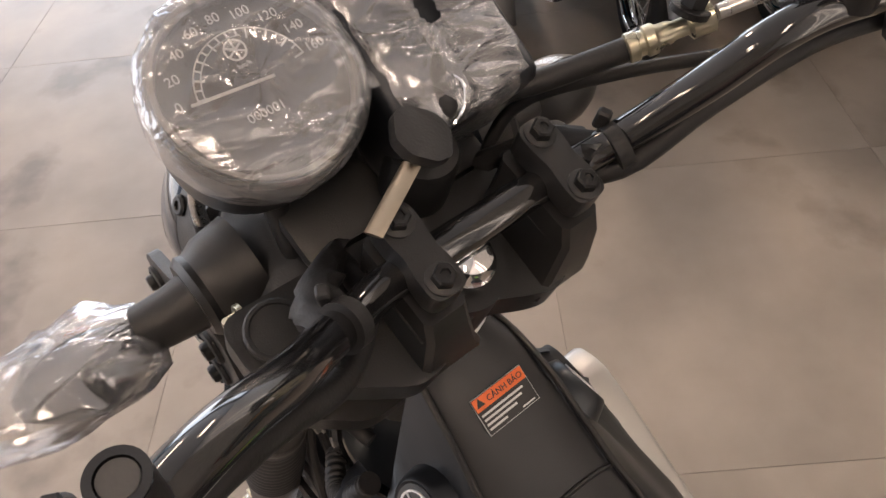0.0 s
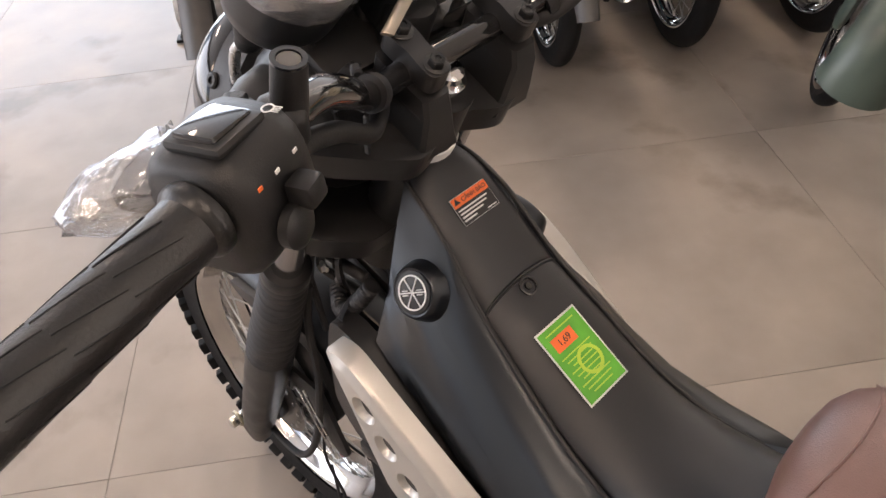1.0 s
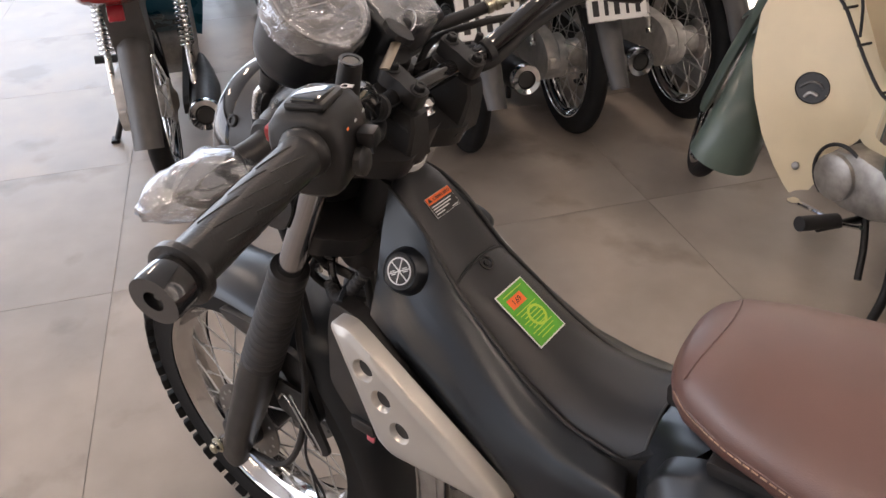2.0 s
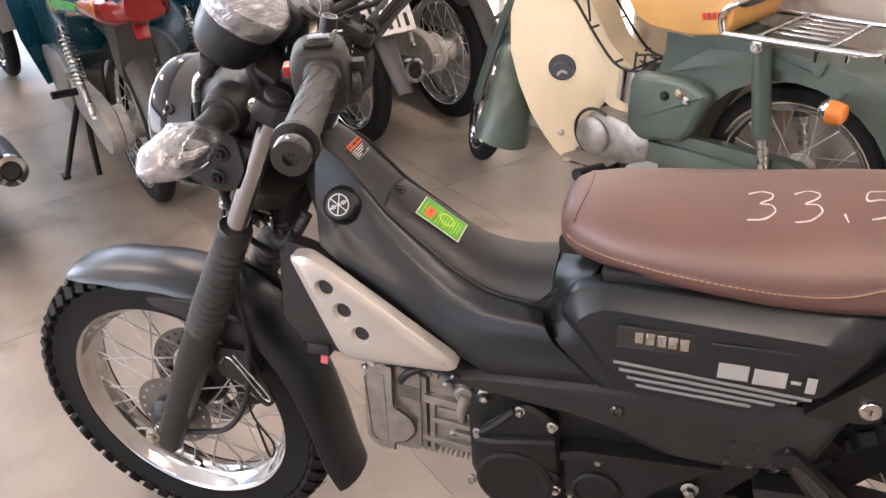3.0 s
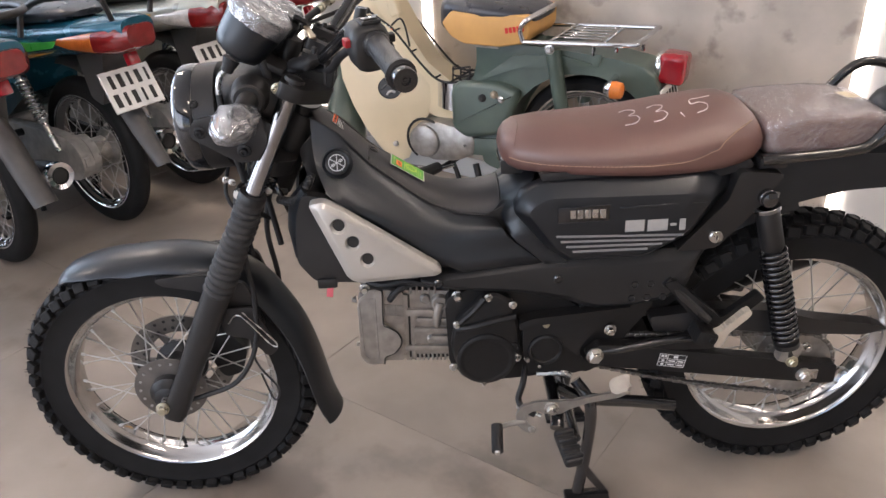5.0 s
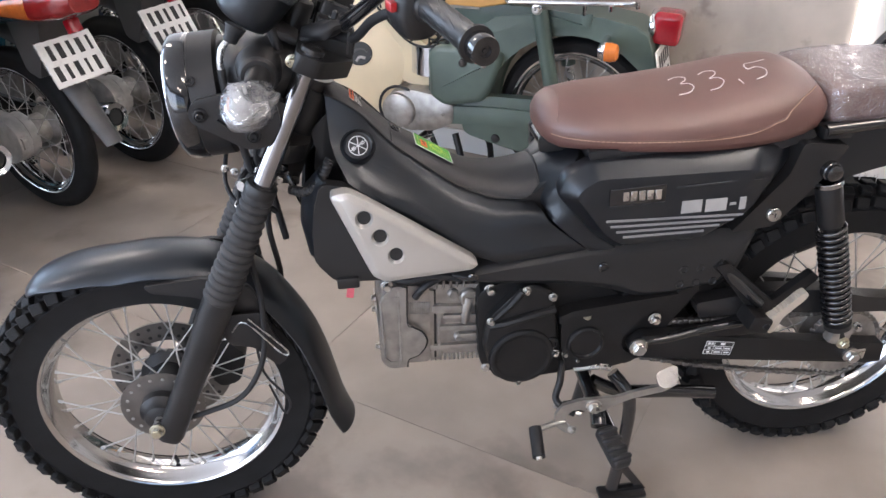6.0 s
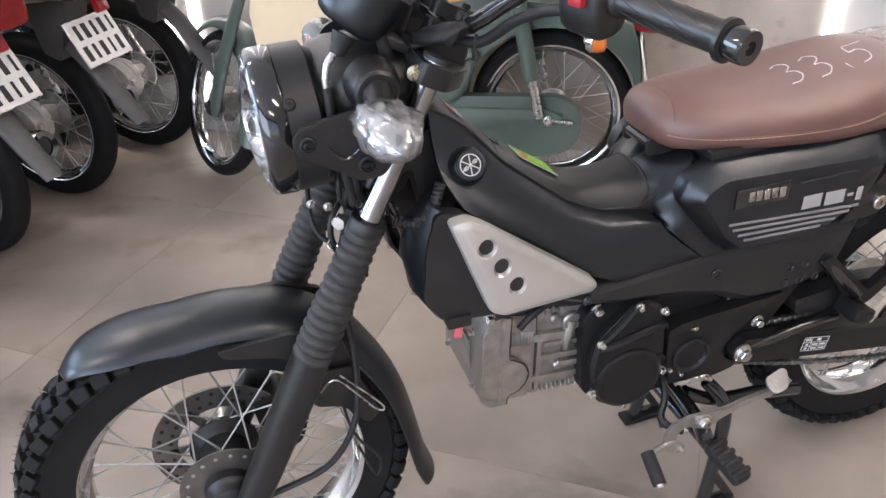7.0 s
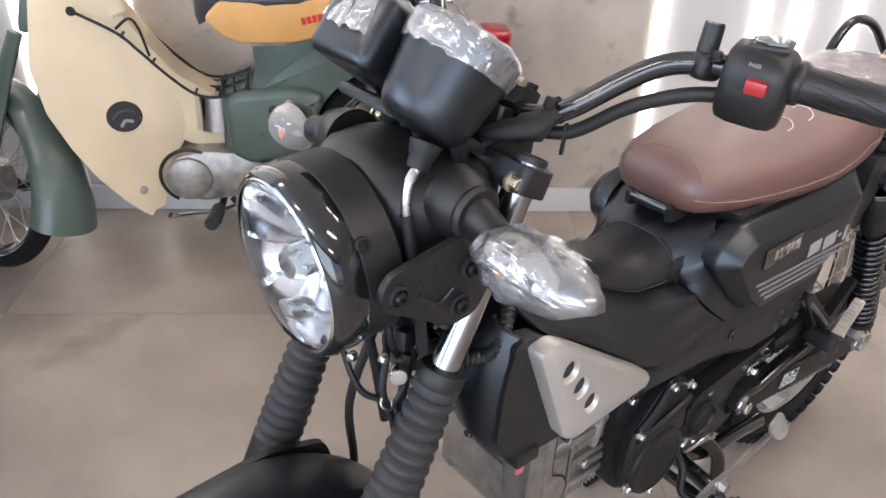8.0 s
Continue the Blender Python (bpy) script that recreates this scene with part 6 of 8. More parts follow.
def clamp_cap(m):
    """A flat cap with round ends and a narrower waist."""
    outline = rounded([(-0.0265, -0.0104), (-0.010, -0.0104), (0.0, -0.0088), (0.010, -0.0104), (0.0265, -0.0104), (0.0265, 0.0104), (0.010, 0.0104), (0.0, 0.0088), (-0.010, 0.0104), (-0.0265, 0.0104)], 0.0098, 5)
    bm = prism(outline, -0.0085, 0.0085, 0.0016)
    bm.transform(m @ Matrix.Rotation(radians(-90), 4, "X"))
    return bm


def rounded_quad(x0, x1, y0, y1, z0, z1):
    """A four-sided ring with cut corners; z falls from x0 to x1."""
    c = 0.003
    return [(x, y, z0 + (z1 - z0) * (x - x0) / (x1 - x0)) for x, y in ((x0 + c, y0), (x1 - c, y0), (x1, y0 + c), (x1, y1 - c), (x1 - c, y1), (x0 + c, y1), (x0, y1 - c), (x0, y0 + c))]


handlebar = part("handlebar", sweep(bar_line, 0.0102, 20, 5), GLOSS, bike, "glossy black tubular handlebar")
for side in (-1, 1):
    # riser and clamp cap with two hexagon bolts
    mid = 0.0105 + side * 0.0465
    tilt = pose(0.381, mid, 0.962) @ pose(0, 0, 0, 0, 26.5, 0)
    rings = []
    for x0, x1, z0, z1, half, lean in ((0.357, 0.407, 0.972, 0.949, 0.0128, 0.0), (0.352, 0.408, 0.958, 0.936, 0.0135, 0.0), (0.343, 0.402, 0.932, 0.910, 0.0175, -0.003), (0.334, 0.397, 0.916, 0.895, 0.0215, -0.006)):
        y0, y1 = mid + side * lean - half, mid + side * lean + half
        rings.append([Vector(p) for p in rounded_quad(x0, x1, y0, y1, z0, z1)])
    part("riser", loft(bmesh.new(), rings), MATT, bike, "tall black handlebar riser", 30)
    part("riser_step", block((0.048, 0.029, 0.0035), pose(0.380, mid, 0.9435) @ pose(0, 0, 0, 0, 24.5, 0), 0.0012, 1), MATT, bike)
    clamp = part("bar_clamp", clamp_cap(tilt @ pose(0, 0, 0.0135)), MATT, bike, "black handlebar clamp")
    for d in (-1, 1):
        part("clamp_washer", revolve([(0.0088, 0), (0.0088, 0.0016), (0.008, 0.0022)], tilt @ pose(d * 0.0175, 0, 0.0212), 20), MATT, clamp)
        part("clamp_bolt", revolve([(0.0062, 0), (0.0062, 0.0048), (0.0052, 0.0058), (0.0028, 0.0058), (0.0024, 0.0048)], tilt @ pose(d * 0.0175, 0, 0.0235), 6), CASE, clamp)
    part("cable_tie", revolve([(0.0104, -0.004), (0.0130, -0.004), (0.0130, 0.004), (0.0104, 0.004)], Matrix.Translation((0.3945, 0.0065 + side * 0.0895, 0.970)) @ Vector((0.35, side * 0.88, 0.34)).to_track_quat("Z", "Y").to_matrix().to_4x4(), 24), RUBBER, handlebar)
    part("tie_head", block((0.008, 0.007, 0.012), pose(0.382, 0.0065 + side * 0.0905, 0.981, 0, 20, 30 * side), 0.0015, 1), RUBBER, handlebar)
    # grip: a ribbed rubber sleeve and a bar end
    a, b = (Vector((0.4915, -0.256, 1.0266)), Vector((0.5275, -0.390, 1.0165))) if side < 0 else (Vector((0.4815, 0.276, 1.0278)), Vector((0.5235, 0.389, 1.0157)))
    d = b - a
    rot = Matrix.Translation(a) @ d.normalized().to_track_quat("Z", "Y").to_matrix().to_4x4()
    L = d.length
    prof = [(0.013, 0), (0.0185, 0.0), (0.019, 0.003), (0.0185, 0.006), (0.0158, 0.009), (0.0153, 0.03), (0.0158, 0.06), (0.0156, L - 0.012), (0.0165, L - 0.008), (0.0205, L - 0.006), (0.0205, L - 0.001), (0.0175, L)]
    grip = part("grip", revolve(prof, rot, 26), GRIP, handlebar, "worn shiny black rubber grip")
    bm = bmesh.new()
    for k in range(9):
        ang = 40 * k
        for j in range(3):
            h0 = 0.02 + 0.03 * j
            pts = [rot @ Vector((0.0157 * math.cos(radians(ang + q * 26)), 0.0157 * math.sin(radians(ang + q * 26)), h0 + q * 0.03)) for q in (0, 0.25, 0.5, 0.75, 1)]
            sweep(pts, 0.0005, 5, 0, bm)
    part("grip_pattern", bm, GRIP, grip)
    part("bar_end", revolve([(0.0155, 0.0), (0.0162, 0.002), (0.0162, 0.018), (0.0155, 0.021), (0.0065, 0.021), (0.006, 0.017), (0.003, 0.017), (0.002, 0.018)], rot @ pose(0, 0, L), 26), GLOSS, handlebar, "round black bar end")

# left switch box
ax = Vector((0.35, -0.93, -0.09)).normalized()


def sw(x, y, z, rx=0, ry=0, rz=0):
    """Places on the switch box: x up, y towards the front of the bike, z out along the bar."""
    return sw_frame @ pose(x, y, z, rx, ry, rz)


front_dir = Vector((-1, 0, 0)) - ax * Vector((-1, 0, 0)).dot(ax)
front_dir.normalize()
up_dir = front_dir.cross(ax)
up_dir = up_dir if up_dir.z > 0 else -up_dir
sw_frame = Matrix((( up_dir.x, front_dir.x, ax.x, 0.4795), (up_dir.y, front_dir.y, ax.y, -0.230), (up_dir.z, front_dir.z, ax.z, 1.022), (0, 0, 0, 1)))
rings = []
for h, s in ((-0.027, 0.80), (-0.024, 0.93), (-0.014, 1.0), (0.012, 1.0), (0.022, 0.95), (0.027, 0.80)):
    ringp = []
    for k in range(28):
        a = 2 * math.pi * k / 28
        ca, sa = math.cos(a), math.sin(a)
        f = (abs(ca) ** 3.4 + abs(sa) ** 3.4) ** (-1 / 3.4)
        x = 0.0345 * f * ca * s - 0.002
        y = 0.0285 * f * sa * s * (1.0 if ca > -0.3 else 0.9) + 0.002
        ringp.append(sw_frame @ Vector((x, y, h)))
    rings.append(ringp)
box = part("switch_box", loft(bmesh.new(), rings), MATT, handlebar, "black handlebar switch box", 50)
part("turn_switch", block((0.008, 0.022, 0.028), sw(0.034, -0.001, 0.002, 0, 9, 0), 0.0025), GLOSS, box, "glossy black rocker switch")
part("switch_well", block((0.006, 0.03, 0.034), sw(0.0325, -0.001, 0.002, 0, 6, 0), 0.003), BLACK_PRINT_AND_SHADE, box)
part("pass_switch", block((0.012, 0.013, 0.018), sw(0.007, 0.0315, 0.004, 0, 0, 0), 0.003), RED_PLASTIC, box, "red flasher button")
part("pass_word", lettering("PASS", 0.0048, 0.0002), PALE_PRINT, box, m=sw(0.024, 0.0328, -0.002) @ Matrix(((0, 1, 0, 0), (0, 0, 1, 0), (1, 0, 0, 0), (0, 0, 0, 1))))
part("horn_button", revolve([(0.011, 0), (0.011, 0.005), (0.008, 0.007)], sw(-0.012, -0.028, 0.006, 90, 0, 0), 18), MATT, box)
part("beam_switch", block((0.013, 0.014, 0.014), sw(0.002, -0.034, -0.004), 0.003), MATT, box)
bm = bmesh.new()
rings = []
for r, h in ((0.0032, 0), (0.0032, 0.0003), (0.0024, 0.0003), (0.0024, 0)):
    rings.append([sw_frame @ Vector((0.0328 + h, -0.016 + r * math.cos(2 * math.pi * k / 20), -0.017 + r * math.sin(2 * math.pi * k / 20))) for k in range(20)])
loft(bm, rings + [rings[0]], False)
for k in range(4):
    block((0.0004, 0.004, 0.0005), sw(0.033, -0.0205, -0.0188 + 0.0012 * k), 0, 1, bm)
part("lamp_symbol", bm, WHITE_PRINT, box)
for y, z, mat in ((-0.0312, 0.006, WHITE_PRINT), (-0.0312, -0.008, WHITE_PRINT), (-0.0305, 0.018, ORANGE_PRINT)):
    part("symbol", block((0.0018, 0.0006, 0.0028), sw(0.020, y, z), 0, 1), mat, box)
# mirror socket, empty
part("mirror_clamp", block((0.026, 0.022, 0.024), pose(0.4615, -0.190, 1.029, 0, 10, -22), 0.008, 3), MATT, handlebar)
top, way = Vector((0.4705, -0.1855, 1.0625)), Vector((0.0085, 0.001, 0.0325))
way_m = way.to_track_quat("Z", "Y").to_matrix().to_4x4()
boss = part("mirror_socket", sweep([top - way * 1.25, top - way * 0.5, top], [0.0098, 0.0092, 0.0088], 20, 0), MATT, handlebar, "empty black mirror socket")
part("socket_rim", revolve([(0.0088, 0), (0.0088, 0.0015), (0.0062, 0.0015), (0.0058, -0.0005)], Matrix.Translation(top) @ way_m, 24), GLOSS, boss)
part("socket_hole", revolve([(0.0056, 0), (0.0056, 0.0008)], Matrix.Translation(top) @ way_m, 24), MUDGUARD, boss)
part("clamp_bolt", hexbolt(0.0045, 0.007, pose(0.4515, -0.205, 1.040, 0, 0, 0)), CASE, handlebar)
part("switch_lead", sweep([(0.466, -0.212, 1.008), (0.449, -0.18, 1.002), (0.428, -0.138, 0.982), (0.404, -0.095, 0.950), (0.372, -0.06, 0.948), (0.33, -0.05, 0.94)], 0.0068, 10), RUBBER, handlebar)
part("tie_tail", block((0.005, 0.003, 0.032), pose(0.397, -0.094, 0.944, 0, 8, 0), 0.001, 1), RUBBER, handlebar)
# right side: throttle housing, brake reservoir, lever, mirror socket
part("throttle_box", block((0.05, 0.05, 0.056), pose(0.474, 0.252, 1.026, 0, 0, 18), 0.012, 3), MATT, handlebar)
res = part("brake_reservoir", block((0.05, 0.052, 0.042), pose(0.432, 0.215, 1.052, 4, 10, 18), 0.006, 2), GLOSS, handlebar, "black brake fluid reservoir")
part("reservoir_lid", block((0.054, 0.056, 0.008), pose(0.436, 0.214, 1.077, 4, 10, 18), 0.003), GLOSS, res)
part("master_cylinder", sweep([(0.412, 0.20, 1.026), (0.432, 0.235, 1.03)], 0.0125, 16, 0), GLOSS, handlebar)
part("brake_lever", sweep([(0.43, 0.235, 1.028), (0.425, 0.27, 1.022), (0.44, 0.33, 1.012), (0.47, 0.385, 1.002)], 0.0055, 10), GLOSS, handlebar)
fit_a, fit_b = Vector((0.369, 0.128, 1.004)), Vector((0.395, 0.172, 1.017))
fit_m = Matrix.Translation(fit_a) @ (fit_b - fit_a).to_track_quat("Z", "Y").to_matrix().to_4x4()
part("hose_fitting", revolve([(0.0066, 0), (0.0084, 0.001), (0.0084, 0.006), (0.0070, 0.007), (0.0070, 0.010), (0.0086, 0.011), (0.0086, 0.016), (0.0068, 0.018), (0.0064, 0.024), (0.0052, 0.027), (0.0052, 0.034), (0.0085, 0.036), (0.0085, 0.048), (0.0045, 0.050)], fit_m, 20), ZINC, handlebar, "gold zinc hose fitting")
part("banjo_bolt", hexbolt(0.0075, 0.014, Matrix.Translation((0.386, 0.157, 1.020)) @ pose(0, 0, 0, -15, 10, 0)), CASE, handlebar)
part("master_rod", sweep([(0.394, 0.171, 1.017), (0.408, 0.195, 1.024)], 0.0045, 10, 0), STEEL, handlebar)
part("brake_hose", sweep([(0.369, 0.128, 1.004), (0.350, 0.092, 0.996), (0.33, 0.052, 0.99), (0.31, 0.038, 0.965), (0.30, 0.03, 0.9), (0.29, 0.025, 0.80)], 0.0068, 12), RUBBER, handlebar)
part("throttle_cable", sweep([(0.44, 0.22, 1.0), (0.40, 0.18, 0.99), (0.36, 0.125, 0.985), (0.33, 0.08, 0.972), (0.325, 0.05, 0.93)], 0.0042, 10), RUBBER, handlebar)
part("right_switch_lead", sweep([(0.452, 0.235, 1.008), (0.436, 0.195, 1.004), (0.418, 0.14, 0.985), (0.398, 0.095, 0.957), (0.36, 0.06, 0.948)], 0.0062, 10), RUBBER, handlebar)
part("mirror_socket", sweep([(0.4535, 0.19, 1.036), (0.462, 0.189, 1.075)], 0.0115, 18, 0), MATT, handlebar)

# taped harness lying on the fork top
for side in (-1, 1):
    rings = []
    for i in range(11):
        t = i / 10
        c = Vector((0.392, side * 0.085, 0.968)).lerp(Vector((0.332, side * 0.052, 0.952)), t) + Vector((0, side * 0.012, 0)) * math.sin(math.pi * t)
        s = 0.35 + 0.65 * math.sin(math.pi * (0.12 + 0.80 * t))
        ringp = []
        for k in range(18):
            a = 2 * math.pi * k / 18
            q = noise.noise(Vector((2.6 * math.cos(a), 2.6 * math.sin(a), t * 7 + side)))
            ringp.append(c + Vector((0.004 * q, 0.014 * s * math.cos(a) * (1 + 0.5 * q), 0.012 * s * math.sin(a) * (1 + 0.5 * q))))
        rings.append(ringp)
    part("harness_wrap", loft(bmesh.new(), rings), RUBBER, handlebar, "black taped wiring harness", 55)

# speedometer: a bowl with a dial, tilted to the rider
N_D, U_D = Vector((0.629, 0, 0.777)), Vector((-0.777, 0, 0.629))
D0 = Vector((0.304, -0.055, 1.043))
dial_m = Matrix(((0, U_D.x, N_D.x, D0.x), (1, U_D.y, N_D.y, D0.y), (0, U_D.z, N_D.z, D0.z), (0, 0, 0, 1)))
speedo = part("speedometer", revolve([(0.012, -0.088), (0.030, -0.086), (0.038, -0.082), (0.0425, -0.074), (0.0455, -0.060), (0.0495, -0.024), (0.0500, -0.022), (0.0520, -0.006), (0.0525, 0.002), (0.0500, 0.004), (0.0480, 0.001), (0.0476, -0.004), (0.02, -0.006)], dial_m, 48), SATIN, bike, "round black speedometer wrapped in plastic", 50)
part("dial", revolve([(0.0485, -0.004), (0.0485, -0.0012), (0.001, -0.001)], dial_m, 48), DIAL, speedo)
part("bezel", revolve([(0.0482, -0.002), (0.0482, 0.003), (0.0458, 0.0035), (0.0446, -0.0005)], dial_m, 48, caps=False), GREY_PRINT, speedo, "grey dial ring")
for k in range(9):
    a = radians(172 - 164 * k / 8)
    part("dial_figure", lettering(str(20 * k), 0.0068, 0.0001), WHITE_PRINT, speedo, m=dial_m @ pose(0.0364 * math.cos(a) - 0.001, 0.0364 * math.sin(a), 0.0002))
bm = bmesh.new()
for k in range(17):
    a = math.degrees(radians(172 - 164 * k / 16))
    long = 0.0052 if k % 2 == 0 else 0.003
    block((long, 0.0009, 0.0003), dial_m @ pose(0, 0, 0, 0, 0, a) @ pose(0.0283 - long / 2, 0, 0.0002), 0, 1, bm)
sweep([dial_m @ Vector((0.0283 * math.cos(radians(172 - 164 * k / 32)), 0.0283 * math.sin(radians(172 - 164 * k / 32)), 0.0001)) for k in range(33)], 0.0004, 4, 0, bm)
sweep([dial_m @ Vector((0.0250 * math.cos(radians(176 - 100 * k / 24)), 0.0250 * math.sin(radians(176 - 100 * k / 24)), 0.0001)) for k in range(25)], 0.00035, 4, 0, bm)
part("dial_scale", bm, WHITE_PRINT, speedo)
part("needle", block((0.0415, 0.0016, 0.0008), dial_m @ pose(0, 0, 0.0022) @ pose(0, 0, 0, 0, 0, 175) @ pose(0.0118, 0, 0), 0.0003, 1), WHITE_PRINT, speedo, "white needle at zero")
part("odometer", lettering("000001", 0.0066, 0.0001), WHITE_PRINT, speedo, m=dial_m @ pose(-0.0035, -0.0140, 0.0002))
part("unit_word", lettering("km/h", 0.0036, 0.0001), WHITE_PRINT, speedo, m=dial_m @ pose(0.0, 0.0105, 0.0002))
bm = bmesh.new()
rings = []
for r, h in ((0.0056, 0.0), (0.0056, 0.0004), (0.0047, 0.0004), (0.0047, 0.0)):
    rings.append([dial_m @ Vector((r * math.cos(2 * math.pi * k / 28), 0.0187 + r * math.sin(2 * math.pi * k / 28), h)) for k in range(28)])
loft(bm, rings + [rings[0]], False)
for k in range(3):
    block((0.001, 0.0106, 0.0004), dial_m @ pose(0, 0.0187, 0.0002, 0, 0, 60 * k), 0, 1, bm)
part("dial_mark", bm, WHITE_PRINT, speedo)
# creased wrap over the dial
rings = []
for i, (r, h) in enumerate(((0.0004, 0.010), (0.02, 0.0095), (0.036, 0.009), (0.045, 0.0085), (0.050, 0.006), (0.0538, 0.002), (0.0545, -0.006), (0.0540, -0.014), (0.0525, -0.022))):
    ringp = []
    for k in range(56):
        a = 2 * math.pi * k / 56
        q = noise.noise(Vector((4 * math.cos(a) * (1 + r * 9), 4 * math.sin(a) * (1 + r * 9), r * 90)))
        rr = r * (1 + (0.022 if r > 0.05 else 0.0) * q)
        ringp.append(dial_m @ Vector((rr * math.cos(a), rr * math.sin(a), h + 0.0018 * q - (0.006 * abs(q) if i == 8 else 0))))
    rings.append(ringp)
part("plastic_wrap", loft(bmesh.new(), rings, False), WRAP, speedo, "creased clear plastic wrap", 70)
# warning-lamp box beside it, wrapped too
box_m = dial_m @ pose(0.094, -0.006, -0.032)
lamp_box = part("warning_lamp_box", block((0.092, 0.114, 0.070), box_m, 0.013, 3), SATIN, bike, "black warning-lamp box wrapped in plastic")
part("lamp_window", block((0.052, 0.052, 0.002), box_m @ pose(0, 0.008, 0.0335), 0.008, 3), material("display_blue", (0.05, 0.09, 0.22), 0.12, coat=0.6, vary=0.1), lamp_box, "dark blue display")
part("window_frame", block((0.06, 0.06, 0.002), box_m @ pose(0, 0.008, 0.0328), 0.009, 3), GREY_PRINT, lamp_box)
rings = []
for s, h in ((0.15, 0.040), (0.6, 0.040), (0.98, 0.039), (1.13, 0.032), (1.17, 0.014), (1.2, -0.006)):
    ringp = []
    for k in range(48):
        a = 2 * math.pi * k / 48
        ca, sa = math.cos(a), math.sin(a)
        f = (abs(ca) ** 5 + abs(sa) ** 5) ** (-0.2)
        q = noise.noise(Vector((3 * ca * (1 + s), 3 * sa * (1 + s), s * 5)))
        ringp.append(box_m @ Vector((0.037 * s * f * ca * (1 + 0.06 * q * (s > 1)), 0.05 * s * f * sa * (1 + 0.06 * q * (s > 1)), h + 0.004 * q)))
    rings.append(ringp)
part("plastic_wrap", loft(bmesh.new(), rings, False), WRAP, lamp_box, "creased clear plastic wrap", 70)
# sheet of wrap between the two
rings = []
for i in range(9):
    t = i / 8
    ringp = []
    for k in range(9):
        s = k / 8
        q = noise.noise(Vector((t * 5, s * 5, 2.0)))
        ringp.append(dial_m @ Vector((0.045 + 0.045 * t + 0.004 * q, -0.028 + 0.056 * s, 0.006 + 0.003 * q - 0.012 * math.sin(math.pi * t))))
    rings.append(ringp)
part("wrap_bridge", loft(bmesh.new(), rings, False, False), WRAP, lamp_box, "clear plastic wrap", 70)
part("instrument_bracket", block((0.09, 0.13, 0.012), pose(0.285, 0.0, 0.962, 0, 30, 0), 0.005), MATT, bike)
for y in (-0.06, 0.0, 0.05):
    part("bracket_leg", sweep([(0.30, y, 0.925), (0.288, y, 0.975)], 0.008, 10, 0), MATT, bike)
part("cable_boot", revolve([(0.015, 0), (0.012, 0.012), (0.0105, 0.014), (0.0105, 0.02), (0.009, 0.024)], Matrix.Translation((0.246, -0.074, 0.972)) @ Vector((-0.5, -0.1, -0.86)).to_track_quat("Z", "Y").to_matrix().to_4x4(), 20), RUBBER, bike)
part("cable_elbow", sweep([(0.236, -0.078, 0.956), (0.223, -0.081, 0.945), (0.2175, -0.083, 0.928), (0.217, -0.084, 0.915)], 0.0048, 12), STEEL, bike, "bent bright metal cable end")
part("instrument_cable", sweep([(0.217, -0.084, 0.916), (0.219, -0.088, 0.88), (0.225, -0.09, 0.83), (0.235, -0.085, 0.76)], 0.0058, 10), RUBBER, bike)

# ignition lock and key with its spare on a ring
part("ignition_lock", revolve([(0.021, -0.05), (0.021, -0.006), (0.019, -0.002), (0.012, 0.0)], pose(0.335, 0.012, 0.985, 0, 25, 0), 24), MATT, bike)
key = part("key", prism(rounded([(-0.017, -0.009), (-0.017, 0.011), (-0.009, 0.019), (0.009, 0.019), (0.017, 0.010), (0.017, -0.006), (0.010, -0.016), (-0.009, -0.017)], 0.003), -0.0035, 0.0035, 0.0015), RUBBER, bike, "black-headed key with brass blade")
key.matrix_basis = Matrix.Translation((0.3585, -0.004, 1.012)) @ Matrix(((0.80, 0.5, -0.35, 0), (-0.56, 0.33, -0.76, 0), (-0.26, 0.80, 0.54, 0), (0, 0, 0, 1))).to_quaternion().to_matrix().to_4x4() @ Matrix.Scale(0.88, 4)
part("key_blade", sweep([(0.364, -0.016, 1.006), (0.374, -0.040, 0.998), (0.379, -0.052, 0.994)], 0.0052, 8, 0, flat=0.28), BRASS, bike, "brass key blade")
fob = part("key_fob", block((0.034, 0.012, 0.03), pose(0.333, 0.016, 1.008, 20, 25, 30), 0.009, 3), RUBBER, bike)
part("key_ring", sweep([(0.345 + 0.013 * math.cos(a), 0.02 + 0.013 * math.sin(a) * 0.8, 1.012 + 0.011 * math.sin(a)) for a in (2 * math.pi * k / 20 for k in range(21))], 0.0009, 6, 0), CHROME, bike, "thin chrome key ring")

# headlight
HL = Matrix.Translation((0.142, -0.002, 0.852)) @ Vector((-1, 0, -0.06)).to_track_quat("Z", "Y").to_matrix().to_4x4() @ Matrix.Scale(0.965, 4)
shellm = part("headlight_shell", revolve([(0.03, -0.155), (0.05, -0.15), (0.068, -0.13), (0.078, -0.095), (0.0885, -0.072), (0.096, -0.068), (0.0965, -0.03), (0.094, -0.028), (0.09, -0.07), (0.03, -0.08)], HL, 56), MATT, bike, "black round headlight shell", 35)
part("headlight_rim", revolve([(0.0955, -0.029), (0.0975, -0.026), (0.0975, -0.004), (0.0945, 0.003), (0.090, 0.006), (0.0855, 0.005), (0.084, -0.002)], HL, 56, caps=False), GLOSS, shellm, "glossy black headlight rim")
part("headlight_ring", revolve([(0.0895, 0.0058), (0.088, 0.0075), (0.0855, 0.0068)], HL, 56, caps=False), CHROME, shellm)
bm = bmesh.new()
rings = []
